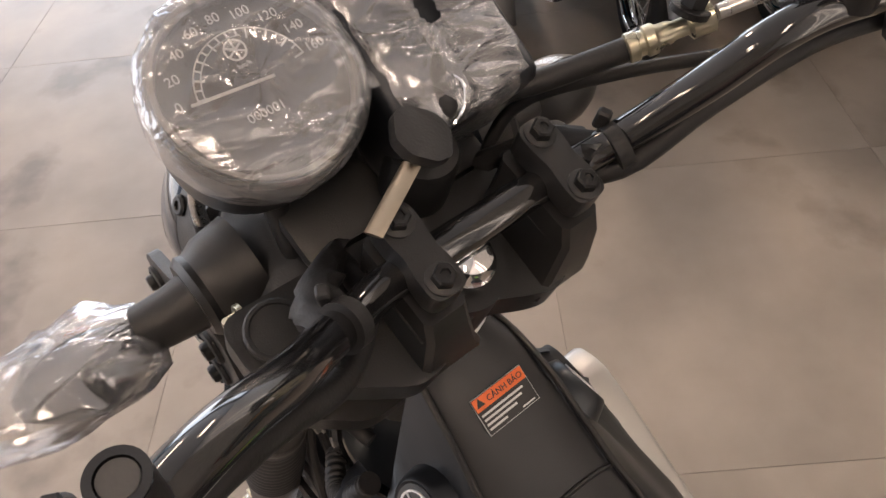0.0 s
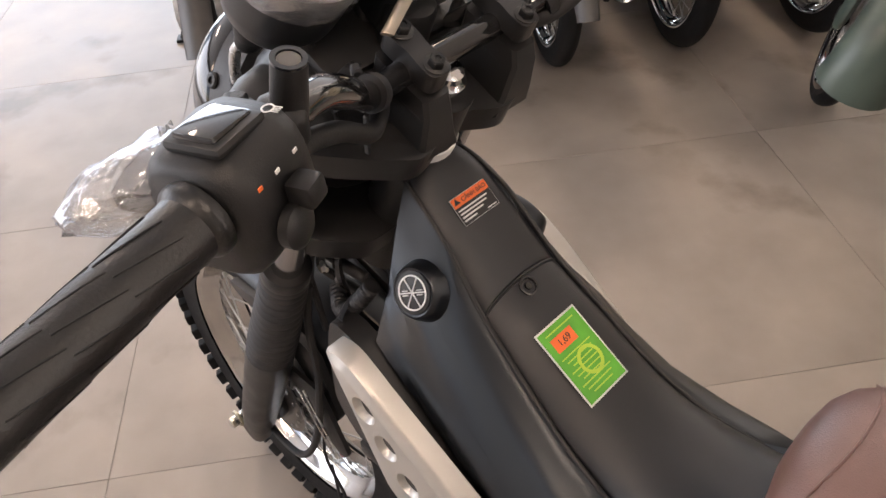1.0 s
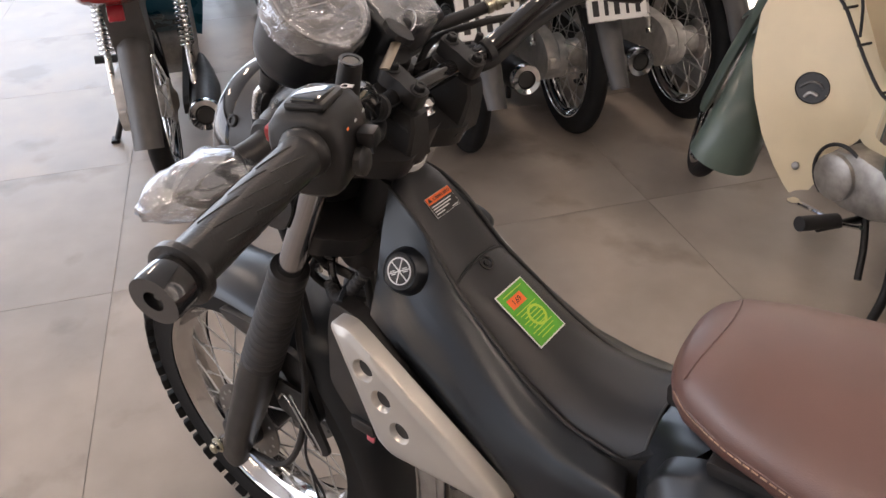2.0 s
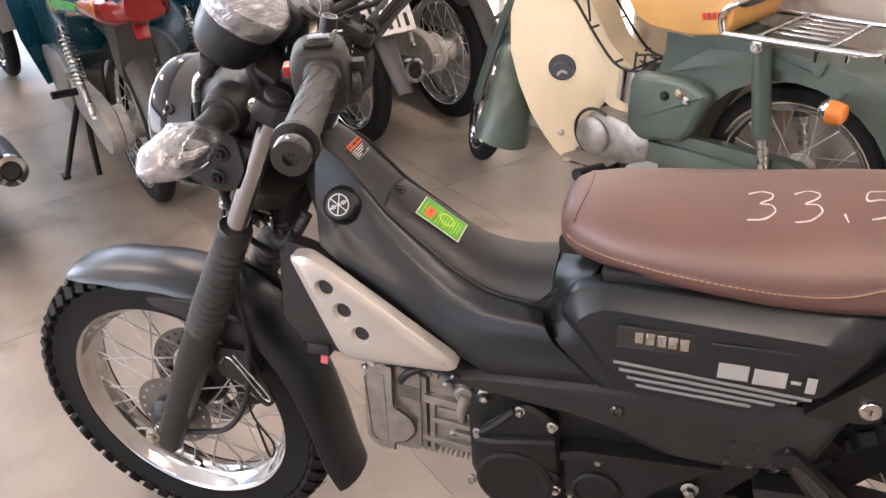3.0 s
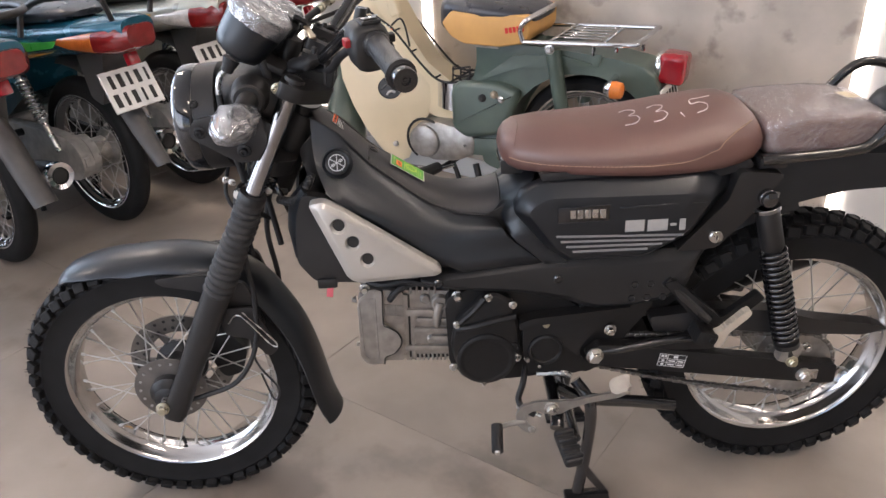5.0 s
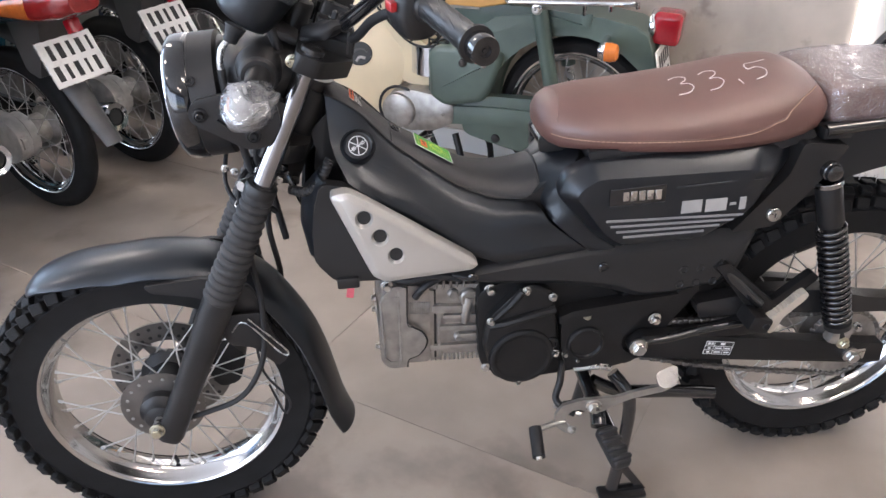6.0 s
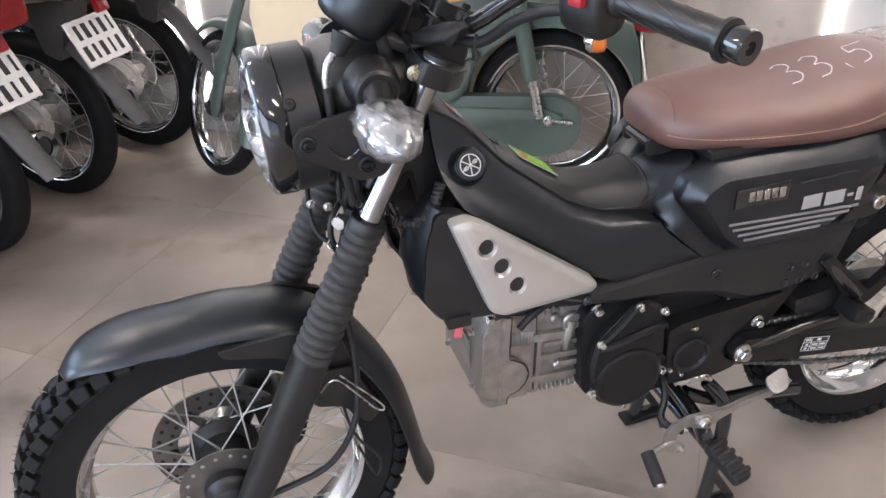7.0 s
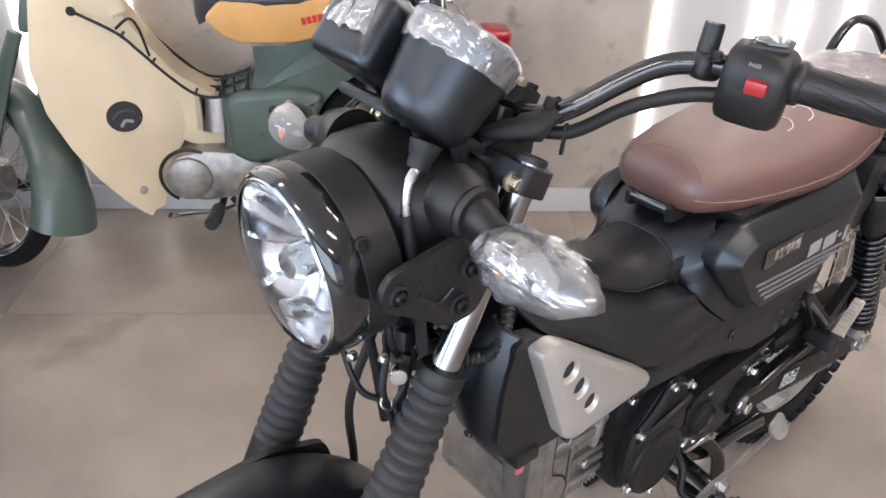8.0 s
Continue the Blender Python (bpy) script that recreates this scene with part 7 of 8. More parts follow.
for r, h in ((0.012, -0.062), (0.03, -0.052), (0.052, -0.036), (0.07, -0.016), (0.085, 0.002)):
    ringp = []
    for k in range(48):
        a = 2 * math.pi * k / 48
        step = 0.0035 * (1 if (k // 6) % 2 else -1) * (r > 0.02) * (r < 0.08)
        ringp.append(HL @ Vector((r * math.cos(a), r * math.sin(a), h + step)))
    rings.append(ringp)
part("reflector", loft(bm, rings, False), REFLECTOR, shellm, "bright faceted reflector", 20)
part("bulb_cap", revolve([(0.013, -0.06), (0.015, -0.035), (0.012, -0.026), (0.004, -0.024)], HL, 24), STEEL, shellm)
part("side_bulb", revolve([(0.011, -0.05), (0.011, -0.012), (0.007, -0.008)], HL @ pose(0.0, -0.045, 0), 20), STEEL, shellm)
lens = part("headlight_lens", revolve([(0.0855, 0.004), (0.07, 0.012), (0.05, 0.0175), (0.025, 0.021), (0.001, 0.022)], HL, 56, caps=False), CLEAR, shellm, "clear domed headlight glass")
lens.visible_shadow = False
for side in (-1, 1):
    part("shell_screw", revolve([(0.0075, 0), (0.0075, 0.0025), (0.006, 0.004), (0.0035, 0.004), (0.003, 0.002)], Matrix.Translation((0.172, side * 0.0815, 0.9005)) @ Vector((0, side * 0.86, 0.5)).to_track_quat("Z", "Y").to_matrix().to_4x4(), 18), CASE, shellm)
    # bracket plate with its bolts
    y = side * 0.113
    br = part("headlight_bracket", prism(rounded([(0.166, 0.868), (0.176, 0.884), (0.262, 0.898), (0.288, 0.885), (0.292, 0.84), (0.272, 0.808), (0.24, 0.806), (0.185, 0.842), (0.168, 0.852)], 0.010), y - 0.004, y + 0.004, 0.002), MATT, bike, "black triangular headlight bracket")
    for bx, bz, r in ((0.183, 0.863, 0.0080), (0.251, 0.827, 0.0088), (0.263, 0.862, 0.0088)):
        part("bracket_grommet", revolve([(r * 1.35, 0), (r * 1.3, 0.003), (r * 1.0, 0.004), (r * 0.95, 0.002)], pose(bx, y + side * 0.004, bz, -90 * side, 0, 0), 24), RUBBER, br)
        part("bracket_bolt", revolve([(r * 0.72, 0), (r * 0.72, 0.007), (r * 0.6, 0.0085), (r * 0.36, 0.0085), (r * 0.33, 0.006)], pose(bx, y + side * 0.004, bz, -90 * side, 0, 0), 16), CASE, br)
    part("bracket_groove", sweep([(0.205, y + side * 0.0045, 0.855), (0.225, y + side * 0.0045, 0.838), (0.243, y + side * 0.0045, 0.848)], 0.0022, 6), GLOSS, br)
    # flat black discs paint the shade of two small holes
    part("bracket_hole", revolve([(0.003, 0), (0.003, 0.0008)], pose(0.225, y + side * 0.004, 0.873, -90 * side, 0, 0), 12), BLACK_PRINT_AND_SHADE, br)
    part("bracket_hole", revolve([(0.0028, 0), (0.0028, 0.0008)], pose(0.208, y + side * 0.004, 0.868, -90 * side, 0, 0), 12), BLACK_PRINT_AND_SHADE, br)
    part("bracket_arm", block((0.05, 0.02, 0.05), pose(0.285, side * 0.102, 0.85, 0, 26, 0), 0.006), MATT, bike)
# cowl between headlight and fork, with the indicator mounts
rings = []
for x, w, z0, z1 in ((0.205, 0.052, 0.875, 0.925), (0.215, 0.070, 0.860, 0.938), (0.24, 0.088, 0.850, 0.944), (0.275, 0.097, 0.848, 0.944), (0.31, 0.094, 0.852, 0.938), (0.33, 0.078, 0.868, 0.932)):
    ringp = []
    for k in range(26):
        a = 2 * math.pi * k / 26
        ca, sa = math.cos(a), math.sin(a)
        f = (abs(ca) ** 3 + abs(sa) ** 3) ** (-1 / 3)
        ringp.append(Vector((x, w * f * ca, (z0 + z1) / 2 + (z1 - z0) / 2 * f * sa)))
    rings.append(ringp)
part("front_cowl", loft(bmesh.new(), rings), MATT, bike, "", 50)
for side in (-1, 1):
    part("indicator_mount", revolve([(0.034, -0.02), (0.031, 0.0), (0.026, 0.01), (0.027, 0.014), (0.0235, 0.018)], Matrix.Translation((0.27, side * 0.1, 0.913)) @ Vector((0, side, -0.05)).to_track_quat("Z", "Y").to_matrix().to_4x4(), 26), MATT, bike)
    part("indicator_stalk", sweep([(0.27, side * 0.112, 0.912), (0.268, side * 0.13, 0.909), (0.264, side * 0.15, 0.906)], [0.019, 0.0165, 0.015], 16), MATT, bike)
    # lens pod: long leaf shape, amber bulb inside a clear lens, black back
    c = Vector((0.258, side * 0.190, 0.899))
    rings_l, rings_b = [], []
    for i in range(11):
        t = i / 10
        s = math.sin(math.pi * min(max(t, 0.03), 0.97)) ** 0.55
        off = c + Vector((0.004, side * (-0.046 + 0.080 * t), 0.0))
        rings_l.append([off + Vector((-0.029 * s * math.sin(a) - 0.002, 0, 0.0262 * s * math.cos(a))) for a in (math.pi * k / 10 for k in range(11))] + [off + Vector((0, 0, -0.0262 * s * 0.98))])
        rings_b.append([off + Vector((0.024 * s * math.sin(a), 0, 0.0262 * s * math.cos(a))) for a in (math.pi * k / 10 for k in range(11))] + [off + Vector((-0.002, 0, -0.0262 * s * 0.98))])
    pod = part("indicator", loft(bmesh.new(), rings_b), MATT, bike, "black turn indicator with clear lens" + (", wrapped in plastic" if side < 0 else ""), 50)
    part("indicator_lens", loft(bmesh.new(), rings_l), LENS, pod, "clear indicator lens", 50)
    part("indicator_bulb", revolve([(0.0052, 0), (0.0048, 0.0014), (0.0025, 0.002)], Matrix.Translation(c + Vector((-0.0125, side * -0.010, -0.002))) @ pose(0, 0, 0, 0, -90, 0), 14), AMBER, pod)
    if side < 0:
        bm = bmesh.new()
        rings = []
        for i in range(14):
            t = i / 13
            s = (0.3 + 1.0 * math.sin(math.pi * min(t * 0.86 + 0.13, 1.0)) ** 0.6) * (1 if t < 0.9 else 0.85)
            ringp = []
            for k in range(22):
                a = 2 * math.pi * k / 22
                q = noise.noise(Vector((2.2 * math.cos(a), 2.2 * math.sin(a), t * 6)))
                ringp.append(c + Vector((0.003 + (0.027 * math.cos(a)) * s * (1 + 0.3 * q), side * (-0.045 + 0.118 * t) + 0.008 * q, 0.002 * t + 0.021 * math.sin(a) * s * (1 + 0.3 * q))))
            rings.append(ringp)
        part("indicator_bag", loft(bm, rings), BAG, pod, "crumpled clear plastic bag", 70)
# wiring and hoses behind the headlight
for pts, r in (([(0.25, -0.06, 0.80), (0.245, -0.07, 0.77), (0.262, -0.06, 0.735), (0.30, -0.05, 0.72)], 0.006), ([(0.27, -0.03, 0.82), (0.25, -0.05, 0.74), (0.235, -0.055, 0.70), (0.255, -0.03, 0.66)], 0.005),
               ([(0.255, 0.01, 0.82), (0.24, 0.02, 0.74), (0.25, 0.02, 0.66), (0.26, 0.02, 0.58)], 0.006), ([(0.23, -0.03, 0.80), (0.225, -0.045, 0.755), (0.24, -0.035, 0.72)], 0.004)):
    part("wiring", sweep(pts, r, 10), RUBBER, bike)
pts = curve_points([(0.288, -0.075, 0.718), (0.315, -0.092, 0.720), (0.338, -0.092, 0.740), (0.353, -0.080, 0.766)], 24)
part("ribbed_conduit", sweep(pts, [0.0082 if k % 4 < 2 else 0.0070 for k in range(len(pts))], 12, 0), RUBBER, bike)
part("horn", revolve([(0.036, 0), (0.038, 0.004), (0.038, 0.012), (0.03, 0.018), (0.012, 0.024)], pose(0.275, -0.01, 0.77, 0, -80, 0), 28), CASE, bike)
part("hose_clip", revolve([(0.0085, 0), (0.0095, 0.001), (0.0095, 0.013), (0.0085, 0.0145), (0.003, 0.0148)], Matrix.Translation((0.222, -0.062, 0.728)) @ Vector((-0.55, -0.8, 0.1)).to_track_quat("Z", "Y").to_matrix().to_4x4(), 20), STEEL, bike, "bright steel plug")
for pts, r, mat in (([(0.24, -0.02, 0.745), (0.215, -0.05, 0.735), (0.205, -0.058, 0.705), (0.215, -0.06, 0.665), (0.222, -0.06, 0.60)], 0.0042, RUBBER), ([(0.25, -0.04, 0.75), (0.228, -0.066, 0.712), (0.214, -0.066, 0.690), (0.226, -0.068, 0.672)], 0.003, RUBBER),
                    ([(0.19, 0.0, 0.76), (0.185, -0.03, 0.725), (0.192, -0.042, 0.70), (0.206, -0.05, 0.69)], 0.0036, RUBBER), ([(0.206, -0.058, 0.702), (0.199, -0.064, 0.694), (0.207, -0.068, 0.687), (0.214, -0.062, 0.694)], 0.0016, STEEL),
                    ([(0.27, -0.03, 0.765), (0.285, -0.068, 0.742), (0.300, -0.07, 0.70), (0.31, -0.055, 0.66)], 0.005, GLOSS), ([(0.262, -0.05, 0.772), (0.272, -0.066, 0.760), (0.284, -0.062, 0.748)], 0.0065, GLOSS)):
    part("lead", sweep(pts, r, 8), mat, bike)
for x, y, z in ((0.206, -0.058, 0.748), (0.243, -0.07, 0.752), (0.272, -0.074, 0.735), (0.188, -0.03, 0.742)):
    part("clip_bolt", hexbolt(0.0042, 0.006, axis_y(x, y, z)), STEEL, bike)
part("connector", block((0.022, 0.018, 0.030), pose(0.262, -0.052, 0.735, 8, 20, 0), 0.003), GLOSS, bike)
part("connector", block((0.016, 0.014, 0.022), pose(0.235, -0.056, 0.757, -6, 10, 12), 0.003), MATT, bike)
part("head_tube", sweep([(0.340, 0, 0.855), (0.27, 0, 0.715)], 0.031, 20, 0), MATT, bike)
part("lower_frame", prism(rounded([(0.325, 0.79), (0.36, 0.825), (0.42, 0.74), (0.40, 0.60), (0.37, 0.60), (0.345, 0.70)], 0.012), -0.026, 0.026, 0.008), MATT, bike)

from mathutils.bvhtree import BVHTree

# ---- old green step-through by the wall; its front wheel is turned to its right ----
cub = thing("step_through_moped", "old faded green step-through moped with cream leg shield", "moped", pose(0.135, 1.758, 0, 0, 0, -30.5))
HEAD = Vector((0.245, 0, 0.72))
STEER = Matrix.Translation(HEAD) @ Matrix.Rotation(radians(-40), 4, Vector((0.44, 0, 0.9))) @ Matrix.Translation(-HEAD)


def steered(bm):
    bm.transform(STEER)
    return bm


wheel_c = STEER @ Vector((0.0, 0, 0.252))
cub_front = make_wheel("front_wheel", Vector((0, 0, 0)), 0.252, 0.058, 0.212, cub, ALU_DULL, False, 0.045, 0.08, 36)
cub_front.matrix_basis = STEER @ Matrix.Translation((0.0, 0, 0.254))
cub_rear = make_wheel("rear_wheel", Vector((1.145, 0, 0.298)), 0.258, 0.06, 0.212, cub, ALU_DULL, False, 0.055, 0.09, 36)
part("hub_cover", revolve([(0.062, 0), (0.06, 0.02), (0.05, 0.026), (0.01, 0.028)], axis_y(0, -0.03, 0), 32), ALU_DULL, cub_rear)
part("front_drum", revolve([(0.058, -0.03), (0.062, -0.026), (0.062, 0.026), (0.058, 0.03)], axis_y(0, 0, 0), 32), ALU_DULL, cub_front)
# leading-link fork: two pressed legs and short arms
for side in (-1, 1):
    leg = bmesh.new()
    rings = []
    for x, z, w, d in ((0.225, 0.66, 0.022, 0.014), (0.17, 0.55, 0.028, 0.016), (0.115, 0.42, 0.032, 0.017), (0.085, 0.32, 0.032, 0.017), (0.075, 0.26, 0.03, 0.016), (0.07, 0.225, 0.018, 0.012)):
        rings.append([Vector((x + w * math.cos(a), side * 0.068 + d * math.sin(a), z - 0.3 * w * math.cos(a))) for a in (2 * math.pi * k / 14 for k in range(14))])
    part("fork_leg", steered(loft(leg, rings)), GREEN, cub)
    part("fork_link", steered(sweep([(0.075, side * 0.062, 0.245), (0.035, side * 0.062, 0.232), (0.0, side * 0.058, 0.252)], 0.016, 10)), CASE, cub)
# deep front fender with a flared skirt behind the wheel
rings = []
for k in range(16):
    a = radians(122 - 142 * k / 15)
    r = 0.282 + 0.075 * max(0, (k - 7) / 8) ** 1.5
    c = Vector((0.01 + r * math.cos(a), 0, 0.27 + r * math.sin(a)))
    out = Vector((math.cos(a), 0, math.sin(a)))
    half = 0.05 + 0.045 * max(0, (k - 7) / 8)
    deep = 0.035 + 0.035 * max(0, (k - 4) / 11)
    outer = [c + Vector((0, half * math.sin(b), 0)) - out * deep * (1 - math.cos(b)) for b in (radians(-95 + 190 * j / 12) for j in range(13))]
    inner = [p - out * 0.003 + Vector((0, -0.003 if p.y > 0 else 0.003, 0)) for p in reversed(outer)]
    rings.append(outer + inner)
part("front_fender", steered(loft(bmesh.new(), rings)), GREEN, cub, "deep faded green front fender", 50)
# steering head and handlebar cover
part("head_cover", steered(prism(rounded([(0.20, 0.66), (0.225, 0.80), (0.235, 0.90), (0.30, 0.965), (0.37, 0.95), (0.375, 0.88), (0.315, 0.80), (0.275, 0.66)], 0.02), -0.045, 0.045, 0.018, 3)), GREEN, cub)
part("handlebar_cover", steered(block((0.10, 0.30, 0.07), pose(0.315, 0, 0.945, 0, 20, 0), 0.03, 3)), GREEN, cub)
part("moped_headlight", steered(revolve([(0.07, -0.05), (0.078, 0.0), (0.072, 0.02), (0.04, 0.032)], pose(0.22, 0, 0.905, 0, -95, 0), 28)), LAMP_CLEAR, cub)
for side in (-1, 1):
    part("moped_grip", steered(sweep([(0.335, side * 0.15, 0.955), (0.375, side * 0.24, 0.962), (0.42, side * 0.335, 0.955)], 0.0165, 14)), RUBBER, cub)
    part("moped_lever", steered(sweep([(0.31, side * 0.17, 0.945), (0.315, side * 0.25, 0.93), (0.35, side * 0.33, 0.905), (0.365, side * 0.35, 0.885)], 0.006, 8)), STEEL, cub)
# cream leg shield, both wings
WING = (
    ((0.242, 0.034, 0.827), (0.334, 0.019, 0.860)),
    ((0.236, 0.084, 0.724), (0.392, 0.031, 0.757)),
    ((0.225, 0.127, 0.609), (0.433, 0.037, 0.671)),
    ((0.247, 0.150, 0.498), (0.516, 0.040, 0.550)),
    ((0.289, 0.155, 0.402), (0.576, 0.040, 0.480)),
    ((0.337, 0.150, 0.313), (0.576, 0.040, 0.415)),
    ((0.389, 0.138, 0.241), (0.521, 0.050, 0.333)),
    ((0.425, 0.127, 0.199), (0.491, 0.074, 0.252)),
    ((0.444, 0.121, 0.182), (0.475, 0.093, 0.199)),
)
for side in (-1, 1):
    rings = []
    for o, i in WING:
        o, i = Vector((o[0], side * o[1], o[2])), Vector((i[0], side * i[1], i[2]))
        line = []
        for k in range(9):
            t = k / 8
            line.append(o.lerp(i, t) + Vector((-0.035, side * 0.012, 0)) * math.sin(math.pi * t) * min(1, (o - i).length / 0.2))
        rings.append(line + [p + Vector((-0.004, side * 0.003, 0)) for p in reversed(line)])
    wing = part("leg_shield", loft(bmesh.new(), rings), CREAM, cub, "cream plastic leg shield", 50)
    tree = BVHTree.FromPolygons([v.co for v in wing.data.vertices], [tuple(f.vertices) for f in wing.data.polygons])
    spot, n = tree.find_nearest(Vector((0.422, side * 0.124, 0.471)))[:2]
    n = n if n.y * side > 0 else -n
    hm = Matrix.Translation(spot - n * 0.001) @ n.to_track_quat("Z", "Y").to_matrix().to_4x4()
    # no hole is cut: a black disc paints the opening's shaded inside
    bm = revolve([(0.039, -0.004), (0.040, 0.003), (0.0385, 0.004), (0.037, 0.0012), (0.004, 0.001)], None, 30)
    bm.transform(hm @ Matrix.Diagonal((1.12, 1, 1, 1)))
    part("shield_opening", bm, BLACK_PRINT_AND_SHADE, wing, "black disc for the shaded inside of an oval opening")
    bm = bmesh.new()
    sweep([hm @ Vector(q) for q in ((-0.03, -0.004, 0.001), (-0.01, 0.012, 0.002), (0.014, 0.014, 0.002), (0.028, 0.004, 0.001))], 0.0038, 8, 4, bm)
    part("engine_glimpse", bm, MUDGUARD, wing)
    part("engine_glimpse", sweep([hm @ Vector(q) for q in ((-0.012, -0.026, 0.001), (0.0, -0.012, 0.002), (0.02, -0.016, 0.001))], 0.005, 8, 4), ALU_DULL, wing)
    part("shield_bolt", revolve([(0.011, 0), (0.010, 0.004), (0.005, 0.006)], Matrix.Translation(tree.find_nearest(Vector((0.432, side * 0.115, 0.255)))[0]) @ n.to_track_quat("Z", "Y").to_matrix().to_4x4(), 18), ALU_DULL, wing)
part("centre_tunnel", prism(rounded([(0.24, 0.83), (0.345, 0.86), (0.42, 0.755), (0.47, 0.67), (0.55, 0.56), (0.64, 0.50), (0.70, 0.48), (0.68, 0.36), (0.56, 0.36), (0.42, 0.50), (0.30, 0.68)], 0.02), -0.05, 0.05, 0.015), CREAM, cub)
part("lock_box", block((0.045, 0.03, 0.105), pose(0.425, -0.062, 0.768, 0, -18, 0), 0.012, 3), CREAM, cub, "small cream switch cover")
part("box_screw", revolve([(0.006, 0), (0.005, 0.003)], axis_y(0.43, -0.078, 0.788), 12), ALU_DULL, cub)
# wire rack over the tunnel
for y in (-0.085, 0.0, 0.085):
    part("rack_wire", sweep([(0.335, y, 0.735), (0.43, y, 0.68), (0.475, y, 0.635), (0.54, y, 0.565), (0.60, y, 0.515), (0.66, y, 0.505), (0.73, y, 0.525)], 0.0042, 8), RUBBER, cub)
for x, z in ((0.44, 0.672), (0.505, 0.602), (0.60, 0.518), (0.66, 0.508), (0.73, 0.528)):
    part("rack_wire", sweep([(x, -0.09, z), (x, 0.09, z)], 0.0036, 8, 0), RUBBER, cub)
part("rack_wire", sweep([(0.43, -0.085, 0.69), (0.465, -0.085, 0.715), (0.485, -0.085, 0.69), (0.50, -0.085, 0.62)], 0.0036, 8), RUBBER, cub)
for x in (0.67, 0.70, 0.735):
    part("rack_wire", sweep([(x, -0.088, 0.51), (x + 0.004, -0.088, 0.565)], 0.0034, 8, 0), RUBBER, cub)
part("rack_wire", sweep([(0.67, -0.088, 0.555), (0.74, -0.088, 0.57)], 0.0034, 8, 0), RUBBER, cub)
part("rack_knob", revolve([(0.010, -0.006), (0.012, 0), (0.009, 0.008)], axis_y(0.335, -0.09, 0.736), 14), RUBBER, cub)
# pressed green body with the wheel arch
arch = [(1.145 + 0.288 * math.cos(radians(a)), 0.30 + 0.288 * math.sin(radians(a))) for a in range(188, 20, -12)]
outline = [(0.66, 0.50), (0.655, 0.33), (0.72, 0.285), (0.80, 0.27)] + arch + [(1.405, 0.36), (1.42, 0.37), (1.405, 0.50), (1.372, 0.595), (1.33, 0.622), (1.23, 0.638), (1.07, 0.652), (0.955, 0.648), (0.945, 0.662), (0.755, 0.662), (0.76, 0.585), (0.755, 0.53), (0.72, 0.505)]
part("pressed_body", prism(outline, -0.078, 0.078, 0.016, 3), GREEN, cub, "pressed faded green steel body", 50)
part("body_shoulder", prism(rounded([(0.76, 0.52), (0.90, 0.622), (1.05, 0.64), (1.2, 0.61), (1.05, 0.60), (0.9, 0.575)], 0.01), -0.088, 0.088, 0.01, 2), GREEN, cub)
side_box = part("tool_box", shell(rounded([(0.672, 0.488), (0.70, 0.522), (0.855, 0.532), (0.925, 0.508), (0.93, 0.49), (0.895, 0.39), (0.86, 0.345), (0.73, 0.318), (0.675, 0.35)], 0.02), ((0.004, -0.07), (0.0, -0.10), (0.004, -0.112), (0.014, -0.119), (0.022, -0.12))), GREEN, cub, "green tool box cover", 40)
for bx, bz, mat in ((0.80, 0.475, MATT), (0.845, 0.492, BRASS), (0.87, 0.478, CHROME)):
    part("box_knob", revolve([(0.014, 0), (0.013, 0.006), (0.006, 0.012)], axis_y(bx, -0.12, bz), 18), mat, side_box)
part("intake_collar", sweep([(0.655, 0, 0.50), (0.65, 0, 0.40)], 0.086, 26, 0, flat=0.9), CHROME, cub, "chrome collar")
# seat
part("seat_skirt", shell(rounded([(0.651, 0.722), (0.686, 0.678), (0.734, 0.656), (0.863, 0.654), (0.952, 0.672), (0.972, 0.70), (0.972, 0.764), (0.804, 0.764), (0.692, 0.764)], 0.014), ((0.004, 0.10), (0.0, 0.115), (0.0, 0.0), (0.0, -0.118), (0.003, -0.126), (0.006, -0.1285), (0.008, -0.129))), TAN, cub, "tan vinyl seat side", 50)
rings = []
for x, zt, zb, half in ((0.617, 0.766, 0.706, 0.05), (0.630, 0.788, 0.684, 0.085), (0.662, 0.80, 0.704, 0.112), (0.721, 0.80, 0.724, 0.126), (0.803, 0.793, 0.729, 0.131), (0.886, 0.786, 0.732, 0.13), (0.945, 0.778, 0.732, 0.12), (0.971, 0.768, 0.734, 0.105), (0.978, 0.76, 0.736, 0.09)):
    rings.append([Vector((x, half * math.copysign(abs(math.cos(a)) ** 0.55, math.cos(a)), (zt + zb) / 2 + (zt - zb) / 2 * math.copysign(abs(math.sin(a)) ** 0.7, math.sin(a)))) for a in (2 * math.pi * k / 24 for k in range(24))])
part("seat_cushion", loft(bmesh.new(), rings), SEAT_BLACK, cub, "black vinyl moped seat", 60)
bm = bmesh.new()
for k in range(5):
    block((0.0105, 0.002, 0.018), pose(0.895 + 0.0138 * k, -0.1308, 0.712 + 0.0028 * k, 0, -10, 0), 0.0008, 1, bm)
part("seat_mark", bm, RED_PRINT, cub, "red brand mark")
part("seat_badge", block((0.09, 0.004, 0.02), pose(0.80, -0.082, 0.648), 0.006), ALU_DULL, cub)
